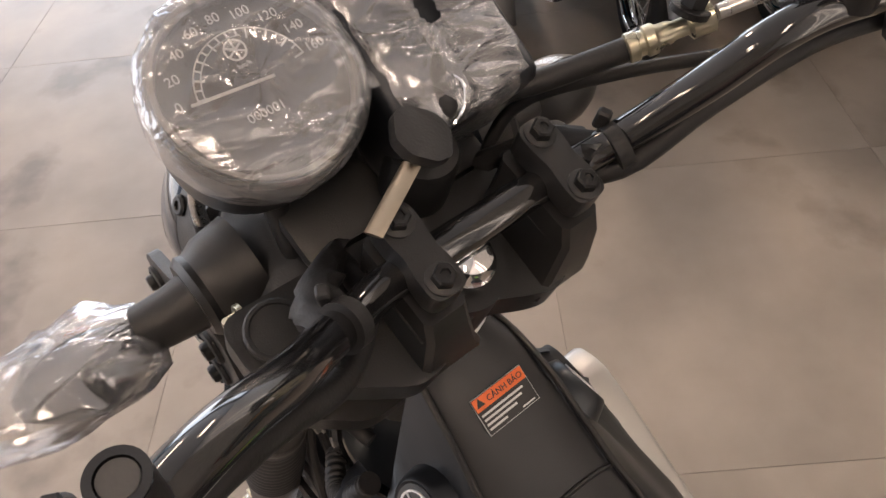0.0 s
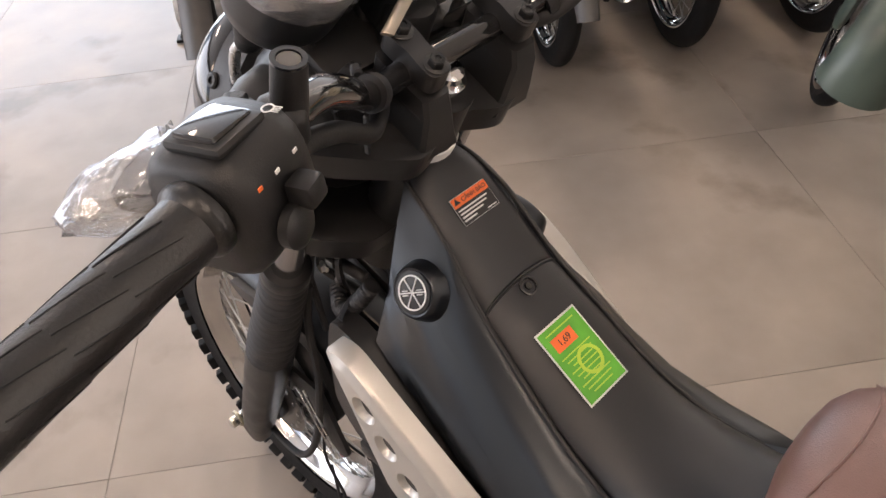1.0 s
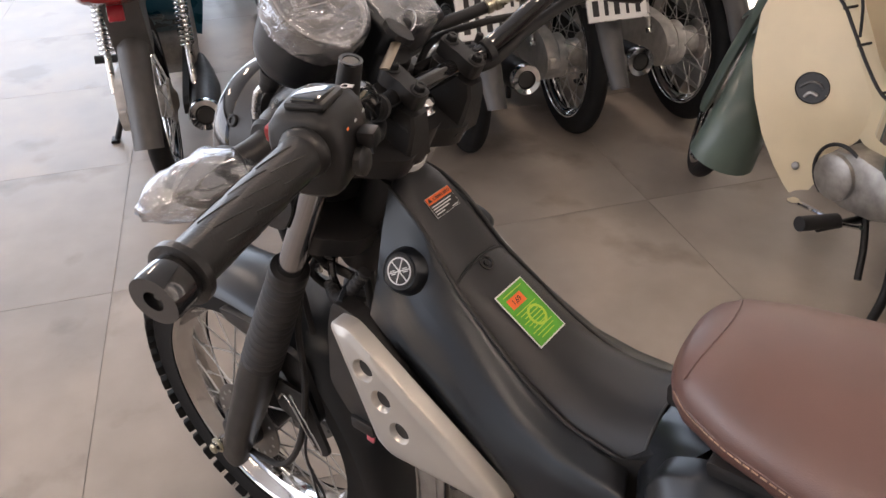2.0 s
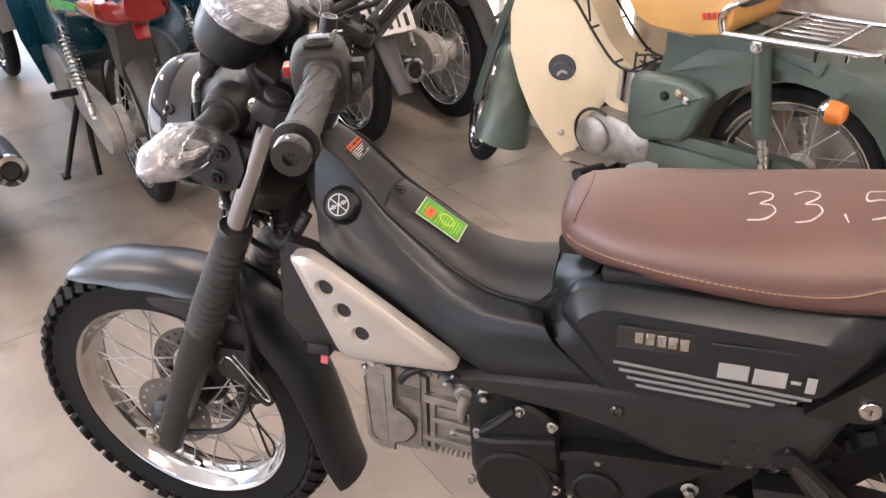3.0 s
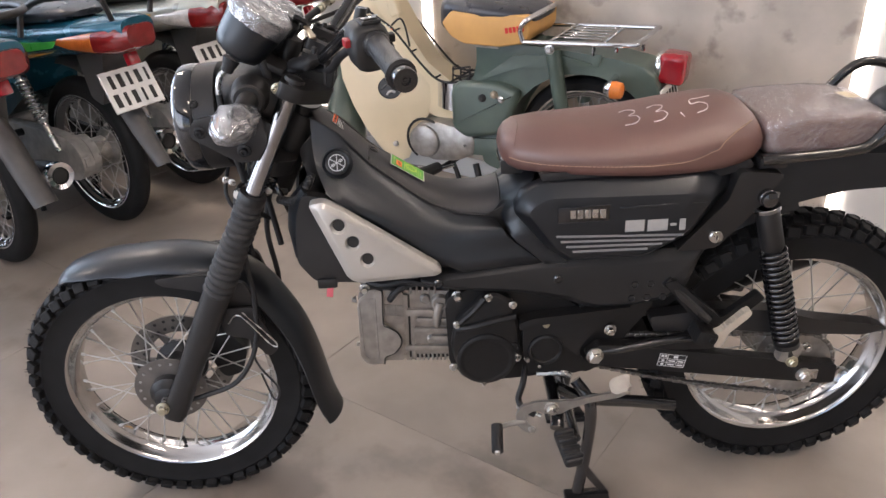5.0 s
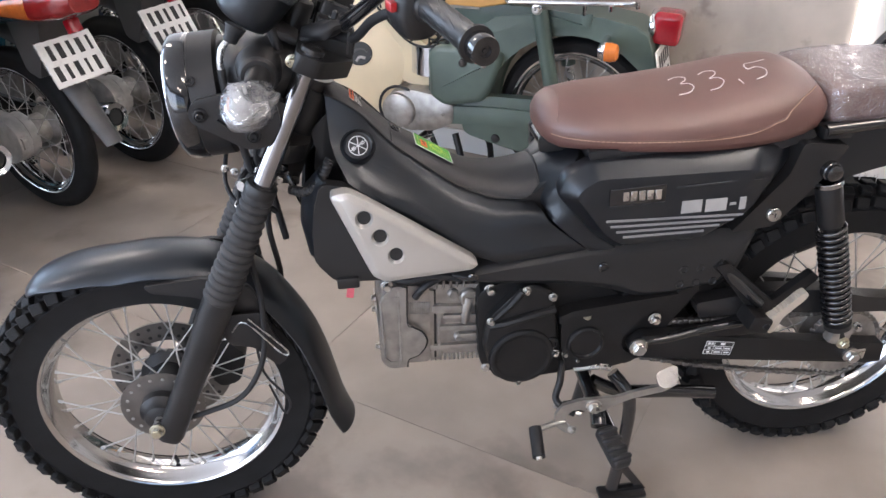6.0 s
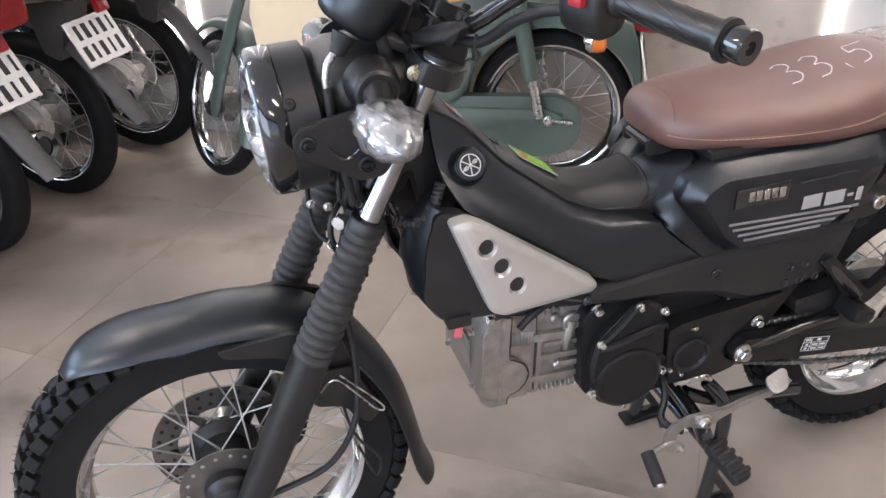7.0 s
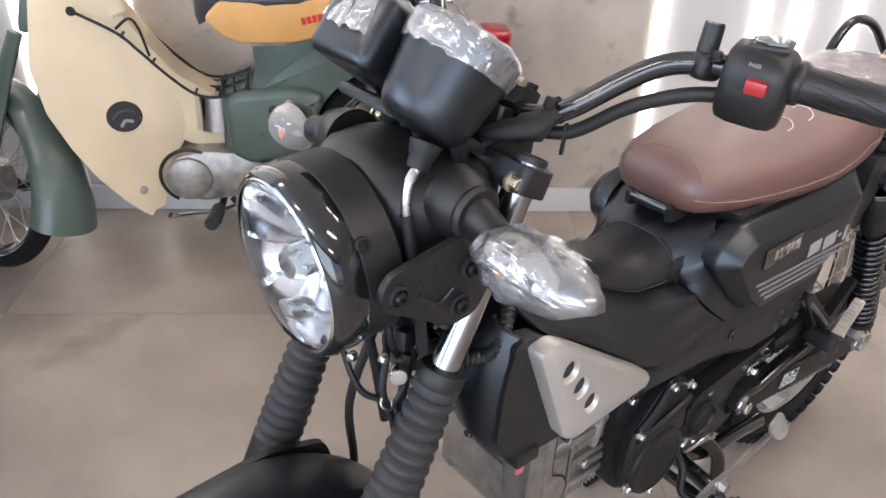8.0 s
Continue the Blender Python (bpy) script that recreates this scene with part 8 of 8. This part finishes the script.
# engine
part("engine_case", shell(rounded([(0.50, 0.30), (0.52, 0.345), (0.60, 0.362), (0.70, 0.35), (0.76, 0.32), (0.755, 0.25), (0.68, 0.215), (0.58, 0.205), (0.52, 0.23)], 0.02), ((0.004, 0.07), (0.0, 0.09), (0.0, -0.08), (0.004, -0.10), (0.014, -0.106))), ALU_DULL, cub, "dull aluminium engine case", 40)
part("engine_round", revolve([(0.062, 0), (0.06, 0.012), (0.05, 0.018), (0.01, 0.02)], axis_y(0.555, -0.104, 0.282), 32), ALU_DULL, cub)
part("engine_ring", sweep([(0.555 + 0.078 * math.cos(a), -0.098, 0.285 + 0.078 * math.sin(a)) for a in (radians(50 + 190 * k / 20) for k in range(21))], 0.005, 8, 0), RUBBER, cub)
part("engine_barrel", block((0.14, 0.11, 0.11), pose(0.42, 0, 0.285), 0.015), ALU_DULL, cub)
part("peg_bar", sweep([(0.63, -0.21, 0.20), (0.63, 0, 0.185), (0.63, 0.21, 0.20)], 0.011, 10), CASE, cub)
for side in (-1, 1):
    part("foot_rubber", sweep([(0.628, side * 0.15, 0.205), (0.622, side * 0.265, 0.222)], 0.019, 14, 0), RUBBER, cub, "black foot rubber")
part("gear_pedal", sweep([(0.52, -0.175, 0.205), (0.56, -0.15, 0.195), (0.62, -0.135, 0.19), (0.70, -0.15, 0.225)], 0.0065, 8), CHROME, cub)
part("pedal_plate", revolve([(0.016, 0), (0.016, 0.004)], pose(0.512, -0.18, 0.206, 0, 0, 0), 16), CHROME, cub)
part("side_prop", sweep([(0.66, -0.09, 0.21), (0.70, -0.12, 0.16), (0.74, -0.16, 0.10)], 0.009, 8), CASE, cub)
part("main_prop", sweep([(0.76, -0.10, 0.22), (0.80, -0.13, 0.10), (0.80, -0.15, 0.006)], 0.012, 10), CASE, cub)
part("main_prop", sweep([(0.76, 0.10, 0.22), (0.80, 0.13, 0.10), (0.80, 0.15, 0.006)], 0.012, 10), CASE, cub)
part("lower_arm", prism(rounded([(0.70, 0.31), (0.86, 0.325), (1.15, 0.33), (1.19, 0.31), (1.15, 0.285), (0.72, 0.25)], 0.01), -0.098, -0.082, 0.004), GREEN, cub)
case = part("chain_case", prism(rounded([(0.78, 0.355), (1.17, 0.372), (1.225, 0.345), (1.25, 0.30), (1.245, 0.235), (1.20, 0.19), (1.12, 0.168), (0.95, 0.182), (0.78, 0.22)], 0.03), -0.085, -0.05, 0.01, 3), GREEN, cub, "green chain case", 50)
for bx, bz in ((0.80, 0.27), (0.90, 0.215), (0.72, 0.285)):
    part("case_plug", revolve([(0.015, 0), (0.014, 0.006), (0.006, 0.008)], axis_y(bx, -0.086 - (0.012 if bx < 0.75 else 0), bz), 18), RUBBER, case)
part("axle_end", hexbolt(0.010, 0.016, axis_y(1.145, -0.1, 0.298)), STEEL, cub)
part("axle_adjuster", sweep([(1.13, -0.094, 0.30), (1.22, -0.094, 0.292)], 0.006, 8, 0), STEEL, cub)
for side in (-1, 1):
    part("moped_shock", sweep([(1.045, side * 0.102, 0.655), (1.09, side * 0.108, 0.43)], 0.024, 16, 0), GREEN, cub)
    part("shock_rod", sweep([(1.088, side * 0.106, 0.44), (1.118, side * 0.108, 0.31)], 0.014, 12, 0), STEEL, cub)
    part("shock_bolt", hexbolt(0.011, 0.016, pose(1.042, side * 0.122, 0.662, -90 * side, 0, 0)), STEEL, cub)
    ind = part("moped_indicator", revolve([(0.022, -0.02), (0.034, -0.006), (0.036, 0.0), (0.034, 0.004)], Matrix.Translation((1.262, side * 0.17, 0.567)) @ pose(0, 0, 0, 0, 90, 0) @ Matrix.Diagonal((0.8, 0.8, 0.85, 1)), 24), CHROME, cub, "amber rear indicator in chrome cup")
    part("amber_lens", revolve([(0.034, 0.0), (0.035, 0.02), (0.03, 0.04), (0.018, 0.046)], Matrix.Translation((1.264, side * 0.17, 0.567)) @ pose(0, 0, 0, 0, 90, 0) @ Matrix.Diagonal((0.8, 0.8, 0.85, 1)), 24), AMBER, ind, "amber lens")
    part("indicator_arm", sweep([(1.25, side * 0.07, 0.58), (1.25, side * 0.16, 0.568)], 0.012, 10, 0), CHROME, cub)
# carrier
CARRY_Z = 0.690
part("carrier_rail", sweep([(0.955, -0.135, CARRY_Z - 0.008), (1.29, -0.13, CARRY_Z + 0.005), (1.32, -0.10, CARRY_Z + 0.008), (1.32, 0.10, CARRY_Z + 0.008), (1.29, 0.13, CARRY_Z + 0.005), (0.955, 0.135, CARRY_Z - 0.008)], 0.008, 12, 4), CHROME, cub, "chrome carrier rail")
part("carrier_hoop", sweep([(0.955, -0.135, CARRY_Z - 0.008), (0.945, -0.135, CARRY_Z + 0.03), (0.965, -0.13, CARRY_Z + 0.06), (0.99, -0.02, CARRY_Z + 0.075), (0.99, 0.02, CARRY_Z + 0.075), (0.965, 0.13, CARRY_Z + 0.06), (0.945, 0.135, CARRY_Z + 0.03), (0.955, 0.135, CARRY_Z - 0.008)], 0.0085, 12, 4), CHROME, cub, "chrome carrier hoop")
for k in range(5):
    part("carrier_slat", block((0.15, 0.016, 0.004), pose(1.125, -0.078 + 0.039 * k, CARRY_Z + 0.004, 0, -2, 0), 0.0015, 1), CHROME, cub)
for x in (1.045, 1.205):
    part("carrier_cross", sweep([(x, -0.13, CARRY_Z - 0.002), (x, 0.13, CARRY_Z - 0.002)], 0.006, 8, 0), CHROME, cub)
for x, y, z in ((1.18, -0.1, 0.648), (1.10, 0.1, 0.65), (1.26, -0.128, 0.672), (1.33, -0.08, 0.672)):
    part("carrier_leg", sweep([(x, y, z), (x, y, CARRY_Z)], 0.006, 8, 0), CHROME, cub)
part("carrier_tab", prism(rounded([(1.165, 0.65), (1.205, 0.65), (1.195, 0.61), (1.175, 0.61)], 0.006), -0.088, -0.080, 0.002), GREEN, cub)
# tail lamp and plate
part("tail_ring", revolve([(0.046, 0), (0.05, 0.006), (0.05, 0.016), (0.046, 0.02)], pose(1.362, 0, 0.608, 0, 90, 0), 28), CHROME, cub)
part("tail_lamp", block((0.085, 0.095, 0.095), pose(1.412, 0, 0.608, 0, 4, 0), 0.02, 3), RED_LENS, cub, "red plastic tail lamp")
plate = part("number_plate", block((0.006, 0.19, 0.14), pose(1.412, 0, 0.488, 0, -12, 0), 0.003, 1), PLATE, cub, "white number plate with black bars")
bm = bmesh.new()
for y0, n, z in ((-0.07, 5, 0.03), (-0.05, 4, -0.03)):
    for k in range(n):
        block((0.001, 0.02, 0.042), pose(1.412, 0, 0.488, 0, -12, 0) @ pose(0.0036, y0 + 0.034 * k, z), 0.0005, 1, bm)
part("plate_bars", bm, BLACK_PRINT_AND_SHADE, plate)

# ---- the row of parked small motorbikes: origin under the rear axle, x to the tail ----
TAIL_SHAPE = ((-0.62, 0.085, 0.52, 0.70), (-0.45, 0.105, 0.56, 0.735), (-0.25, 0.118, 0.60, 0.752), (-0.05, 0.118, 0.635, 0.768), (0.12, 0.11, 0.665, 0.785), (0.28, 0.095, 0.695, 0.803), (0.38, 0.08, 0.72, 0.812), (0.42, 0.06, 0.74, 0.812))


def flash(x0, x1, low0, high0, low1, high1, side, proud):
    """A thin decal that follows the tail body: low and high are shares of its half height at both ends."""
    rings = []
    for i in range(13):
        f = i / 12
        line = []
        for j in range(6):
            g = j / 5
            s = (low0 + (low1 - low0) * f) * (1 - g) + (high0 + (high1 - high0) * f) * g
            x = x0 + (x1 - x0) * f + 0.035 * g
            w, z0, z1 = [float(np.interp(x, [q[0] for q in TAIL_SHAPE], [q[c] for q in TAIL_SHAPE])) for c in (1, 2, 3)]
            y = w * max(0.0, 1 - abs(s) ** (2 / 0.7)) ** 0.3
            line.append(Vector((x, side * (y + proud), (z0 + z1) / 2 + (z1 - z0) / 2 * s)))
        rings.append(line + [p - Vector((0, side * 0.004, 0)) for p in reversed(line)])
    return loft(bmesh.new(), rings)


def wave_bike(m, paint, stripes, label, plate_on, tail, white_lamp=False):
    b = thing("parked_motorbike", label, "motorbike", m, "row of parked motorbikes")
    rear = make_wheel("rear_wheel", Vector((0, 0, 0.283)), 0.283, 0.068, 0.218, b, ALU_DULL, False, 0.07, 0.11, 36)
    part("drum", revolve([(0.075, 0), (0.078, 0.006), (0.075, 0.03), (0.05, 0.036), (0.01, 0.038)], axis_y(0, -0.035, 0), 32), PALE_CAST, rear, "ribbed aluminium brake drum")
    front = make_wheel("front_wheel", Vector((-1.2, 0, 0.28)), 0.28, 0.062, 0.216, b, ALU_DULL, False, 0.05, 0.1, 24)
    # swingarm, shocks
    for side in (-1, 1):
        part("swingarm", prism(rounded([(-0.42, 0.31), (-0.40, 0.335), (0.05, 0.31), (0.09, 0.30), (0.09, 0.265), (0.04, 0.262), (-0.42, 0.28)], 0.008), side * 0.085, side * 0.105, 0.004), PALE_CAST if side < 0 else CASE, b)
        t, q = Vector((-0.19, side * 0.124, 0.60)), Vector((-0.035, side * 0.124, 0.315))
        sh = part("shock_absorber", sweep([t, q], 0.011, 12, 0), STEEL, b, "chrome coil shock absorber")
        pts = []
        for k in range(11 * 12 + 1):
            a = 2 * math.pi * k / 12
            d = (q - t).normalized()
            s = d.cross(Vector((0, 1, 0)))
            pts.append(t + (q - t) * (0.12 + 0.5 * k / 132) + 0.021 * (math.cos(a) * s + math.sin(a) * Vector((0, 1, 0))))
        part("spring", sweep(pts, 0.0042, 6, 0), CHROME, sh, "chrome spring", 60)
    part("chain_cover", prism(rounded([(-0.45, 0.365), (-0.10, 0.372), (0.02, 0.362), (0.078, 0.318), (0.082, 0.25), (0.03, 0.205), (-0.06, 0.20), (-0.45, 0.25)], 0.03), -0.112, -0.068, 0.01), PALE_CAST, b)
    # tail body: a tapering shell from the seat to the lamp
    rings = []
    for x, w, z0, z1 in TAIL_SHAPE:
        rings.append([Vector((x, w * math.copysign(abs(math.cos(a)) ** 0.6, math.cos(a)), (z0 + z1) / 2 + (z1 - z0) / 2 * math.copysign(abs(math.sin(a)) ** 0.7, math.sin(a)))) for a in (2 * math.pi * k / 22 for k in range(22))])
    body = part("tail_body", loft(bmesh.new(), rings), paint, b, "", 50)
    # coloured flashes, drawn as plain slanting shapes
    for k, (mat, x0, x1, low0, high0, low1, high1) in enumerate(stripes):
        for side in (-1, 1):
            part("flash", flash(x0, x1, low0, high0, low1, high1, side, 0.0016 + 0.0012 * k), mat, body)
    # tail lamp wrapping the end: amber flanks, red middle
    if white_lamp:
        flank = LAMP_CLEAR
    else:
        flank = TAIL_AMBER
    rings = []
    for x, w, z0, z1 in ((0.08, 0.112, 0.705, 0.735), (0.17, 0.111, 0.688, 0.756), (0.298, 0.101, 0.688, 0.780)):
        rings.append([Vector((x, w * math.copysign(abs(math.cos(a)) ** 0.5, math.cos(a)), (z0 + z1) / 2 + (z1 - z0) / 2 * math.copysign(abs(math.sin(a)) ** 0.6, math.sin(a)))) for a in (2 * math.pi * k / 22 for k in range(22))])
    lamp_b = part("indicator_lamp", loft(bmesh.new(), rings), flank, b, "amber side of the tail lamp" if not white_lamp else "clear side of the tail lamp", 50)
    rings = []
    for x, w, z0, z1 in ((0.30, 0.101, 0.688, 0.780), (0.35, 0.094, 0.694, 0.787), (0.40, 0.076, 0.705, 0.795), (0.432, 0.05, 0.72, 0.79)):
        rings.append([Vector((x, w * math.copysign(abs(math.cos(a)) ** 0.5, math.cos(a)), (z0 + z1) / 2 + (z1 - z0) / 2 * math.copysign(abs(math.sin(a)) ** 0.6, math.sin(a)))) for a in (2 * math.pi * k / 22 for k in range(22))])
    part("tail_lamp", loft(bmesh.new(), rings), TAIL_RED, b, "red tail lamp", 50)
    part("reflector", block((0.026, 0.042, 0.042), pose(0.352, 0, 0.670, 0, -20, 0), 0.006), RED_LENS, b, "small red reflector")
    # seat and grab rail
    rings = []
    for x, w, z0, z1 in ((-0.72, 0.075, 0.70, 0.735), (-0.66, 0.105, 0.70, 0.765), (-0.5, 0.125, 0.715, 0.785), (-0.36, 0.13, 0.73, 0.79), (-0.27, 0.13, 0.74, 0.812), (-0.1, 0.122, 0.755, 0.826), (0.05, 0.11, 0.77, 0.83), (0.13, 0.085, 0.785, 0.824), (0.16, 0.05, 0.795, 0.815)):
        rings.append([Vector((x, w * math.copysign(abs(math.cos(a)) ** 0.6, math.cos(a)), (z0 + z1) / 2 + (z1 - z0) / 2 * math.copysign(abs(math.sin(a)) ** 0.75, math.sin(a)))) for a in (2 * math.pi * k / 24 for k in range(24))])
    part("seat", loft(bmesh.new(), rings), SEAT_BLACK, b, "black vinyl seat", 60)
    part("grab_rail", sweep([(-0.26, -0.135, 0.752), (-0.10, -0.14, 0.785), (0.02, -0.14, 0.825), (0.12, -0.138, 0.862), (0.30, -0.125, 0.885), (0.42, -0.09, 0.888), (0.46, -0.03, 0.888), (0.46, 0.03, 0.888), (0.42, 0.09, 0.888), (0.30, 0.125, 0.885), (0.12, 0.138, 0.862), (0.02, 0.14, 0.825), (-0.10, 0.14, 0.785), (-0.26, 0.135, 0.752)], 0.0115, 10, 4), MATT, b, "black grab rail")
    for side in (-1, 1):
        part("rail_stay", sweep([(0.40, side * 0.09, 0.885), (0.40, side * 0.07, 0.81)], 0.009, 8, 0), MATT, b)
    # rear mudguard and flap
    rings = []
    for k in range(15):
        t = k / 14
        a = radians(100 - 76 * min(1, t * 1.25))
        r = 0.335
        c = Vector((r * math.cos(a), 0, 0.283 + r * math.sin(a))) if t < 0.8 else Vector((0.306 + 0.075 * (t - 0.8) / 0.2 * 1.0, 0, 0.419 - 0.10 * (t - 0.8) / 0.2))
        c += Vector((0.05 * t, 0, 0.035 * (1 - t)))
        out = Vector((math.cos(a), 0, math.sin(a)))
        half = 0.046 - 0.006 * t if not plate_on or t < 0.7 else 0.042 - 0.04 * (t - 0.7)
        line = [c + Vector((0, half * y, 0)) - out * 0.028 * abs(y) ** 2 for y in (-1, -0.8, -0.4, 0, 0.4, 0.8, 1)]
        rings.append(line + [p - out * 0.004 for p in reversed(line)])
    part("rear_mudguard", loft(bmesh.new(), rings), MUDGUARD, b, "grey plastic rear mudguard", 50)
    part("tail_bracket", prism(rounded([(0.10, 0.70), (0.27, 0.70), (0.25, 0.63), (0.20, 0.50), (0.14, 0.52)], 0.012), -0.05, 0.05, 0.008), MUDGUARD, b)
    if plate_on:
        pm = pose(0.315, 0, 0.568, 0, 62, 0)
        plate = part("number_plate", block((0.14, 0.19, 0.003), pm, 0.0015, 1), PLATE, b, "white number plate with black bars")
        part("plate_edge", block((0.144, 0.194, 0.002), pm @ pose(0, 0, -0.002), 0.001, 1), STEEL, plate)
        for y0, n, x in ((-0.062, 5, -0.032), (-0.07, 5, 0.032)):
            for k in range(n):
                part("plate_bar", block((0.046, (0.016, 0.020, 0.013, 0.018, 0.010)[(k + (x > 0)) % 5], 0.001), pm @ pose(x, y0 + 0.034 * k, 0.002), 0.0004, 1), BLACK_PRINT_AND_SHADE if tail != "brown" else TAN, plate)
    # silencer on the right
    part("silencer", sweep([(-0.62, 0.12, 0.20), (-0.35, 0.135, 0.225), (-0.1, 0.15, 0.265), (0.22, 0.155, 0.31)], [0.02, 0.045, 0.05, 0.048], 20), CASE, b, "black silencer with chrome end")
    part("silencer_end", revolve([(0.047, -0.03), (0.05, -0.004), (0.046, 0.006), (0.03, 0.004), (0.026, -0.01)], Matrix.Translation((0.225, 0.155, 0.311)) @ Vector((0.98, 0.02, 0.14)).to_track_quat("Z", "Y").to_matrix().to_4x4(), 26), CHROME, b, "chrome silencer end")
    # a black disc paints the shade inside the pipe
    part("silencer_bore", revolve([(0.024, -0.006), (0.024, 0.002)], Matrix.Translation((0.225, 0.155, 0.311)) @ Vector((0.98, 0.02, 0.14)).to_track_quat("Z", "Y").to_matrix().to_4x4(), 20), BLACK_PRINT_AND_SHADE, b)
    # engine, stand, front end
    part("engine", prism(rounded([(-0.80, 0.40), (-0.55, 0.42), (-0.42, 0.38), (-0.40, 0.26), (-0.5, 0.19), (-0.72, 0.2), (-0.82, 0.30)], 0.03), -0.12, 0.12, 0.02), ALU_DULL, b)
    part("under_body", prism(rounded([(-0.95, 0.62), (-0.6, 0.68), (-0.15, 0.64), (-0.2, 0.50), (-0.4, 0.38), (-0.7, 0.36), (-0.92, 0.5)], 0.03), -0.105, 0.105, 0.03), paint, b)
    part("side_stand", sweep([(-0.42, -0.1, 0.27), (-0.40, -0.17, 0.12), (-0.385, -0.22, 0.008)], 0.011, 10), CASE, b)
    part("stand_foot", block((0.05, 0.03, 0.012), pose(-0.385, -0.225, 0.008), 0.004), CASE, b)
    part("main_stand", sweep([(-0.38, -0.09, 0.24), (-0.32, -0.11, 0.14), (-0.30, -0.12, 0.012)], 0.011, 10), CASE, b)
    part("peg", sweep([(-0.30, -0.1, 0.34), (-0.28, -0.2, 0.35)], 0.014, 10, 0), RUBBER, b)
    rings = []
    for z, x, w in ((0.24, -0.80, 0.14), (0.42, -0.86, 0.18), (0.62, -0.95, 0.185), (0.80, -1.0, 0.15), (0.90, -1.02, 0.1)):
        rings.append([Vector((x - 0.05 * (1 - (y / 1.0) ** 2), w * y, z)) for y in (-1, -0.7, -0.35, 0, 0.35, 0.7, 1)] + [Vector((x + 0.012 - 0.05 * (1 - y * y), w * y, z)) for y in (1, 0.7, 0.35, 0, -0.35, -0.7, -1)])
    part("leg_shield", loft(bmesh.new(), rings), paint, b, "", 50)
    part("steering_head", sweep([(-1.16, 0, 0.35), (-1.06, 0, 0.62), (-0.99, 0, 0.92)], 0.035, 14), CASE, b)
    for side in (-1, 1):
        part("fork_leg", sweep([(-1.2, side * 0.075, 0.28), (-1.09, side * 0.075, 0.60)], 0.02, 12, 0), ALU_DULL, b)
    part("front_fender", prism([(-1.2 + 0.30 * math.cos(radians(a)), 0.28 + 0.30 * math.sin(radians(a))) for a in range(160, 10, -12)] + [(-1.2 + 0.33 * math.cos(radians(a)), 0.28 + 0.33 * math.sin(radians(a))) for a in range(14, 164, 12)], -0.05, 0.05, 0.004), paint, b)
    part("handlebar_cover", block((0.16, 0.34, 0.11), pose(-0.98, 0, 0.96, 0, 20, 0), 0.04, 3), paint, b)
    for side in (-1, 1):
        part("grip", sweep([(-0.97, side * 0.17, 0.965), (-0.92, side * 0.34, 0.97)], 0.017, 12, 0), RUBBER, b)
        part("mirror_stalk", sweep([(-0.98, side * 0.18, 0.98), (-0.99, side * 0.23, 1.08), (-0.98, side * 0.26, 1.15)], 0.005, 8), STEEL, b)
        part("mirror", block((0.03, 0.12, 0.07), pose(-0.975, side * 0.28, 1.17), 0.012), MATT, b)
    return b


def row_pose(x, y, turn=0.0):
    c = Vector((x, y, 0)) - Vector((UX, UY, 0)) * 0.03
    return Matrix.Translation(c) @ Matrix.Rotation(ROOM + radians(turn), 4, "Z")


WAVE = ((STRIPE_GREEN, -0.46, 0.08, -0.55, 0.15, -0.35, 0.0), (STRIPE_YELLOW, -0.52, -0.26, -0.85, -0.35, -0.6, -0.4), (TAN, -0.36, -0.20, -0.22, -0.05, 0.06, 0.2), (STRIPE_YELLOW, -0.14, 0.05, -0.8, -0.62, -0.62, -0.55))
ZX = ((STRIPE_YELLOW, -0.10, 0.06, -0.35, 0.3, -0.3, 0.2), (RED_PRINT, -0.28, -0.08, -0.2, 0.2, -0.2, 0.3))
first_bike = wave_bike(row_pose(-1.30, 0.69), TEAL, WAVE, "dark teal small motorbike with green and amber flashes", False, "none")
wave_bike(row_pose(-0.93, 1.14), BLUE, WAVE, "blue small motorbike with green and yellow flashes, no plate", False, "none")
wave_bike(row_pose(-0.645, 1.44), BLUE, WAVE, "blue small motorbike with green flashes and white plate", True, "black")
wave_bike(row_pose(-0.415, 1.775), SILVER_BIKE, ZX, "pale silver small motorbike with orange and red mark", True, "black", True)
last_bike = wave_bike(row_pose(-0.135, 2.11), NAVY, ((RED_PRINT, -0.12, 0.04, -0.1, 0.35, -0.1, 0.3), (STRIPE_GREEN, -0.3, 0.1, -0.55, -0.35, -0.5, -0.4)), "navy small motorbike with red tail lamp, beside the wall", False, "black", True)
# a second row behind the first, dark machines
for k in range(5):
    at = Matrix.Translation(-1.85 * Vector((UX, UY, 0))) @ row_pose(-1.36 + 0.30 * k, 0.66 + 0.38 * k, 3 * (k % 2))
    far = copy_thing(last_bike if k % 2 else first_bike, at)
    tagged(far, "dark small motorbike in the second parked row", group="second row of parked motorbikes")

# ---- floor tiles, 80 cm square ----
tile_bm = block((0.7986, 0.7986, 0.012), None, 0.0005, 1)
tile = None
u = -0.065 - 0.8 * 7 - 0.4
while u < RIGHT_U + 0.3:
    v = 0.395 - 0.8 * 6 - 0.4
    while v < WALL_V + 0.1:
        at = room_pose(u, v, -0.006)
        if tile is None:
            tile = part("tile", tile_bm, TILE, floor, m=at)
        else:
            again(tile, at)
        v += 0.8
    u += 0.8
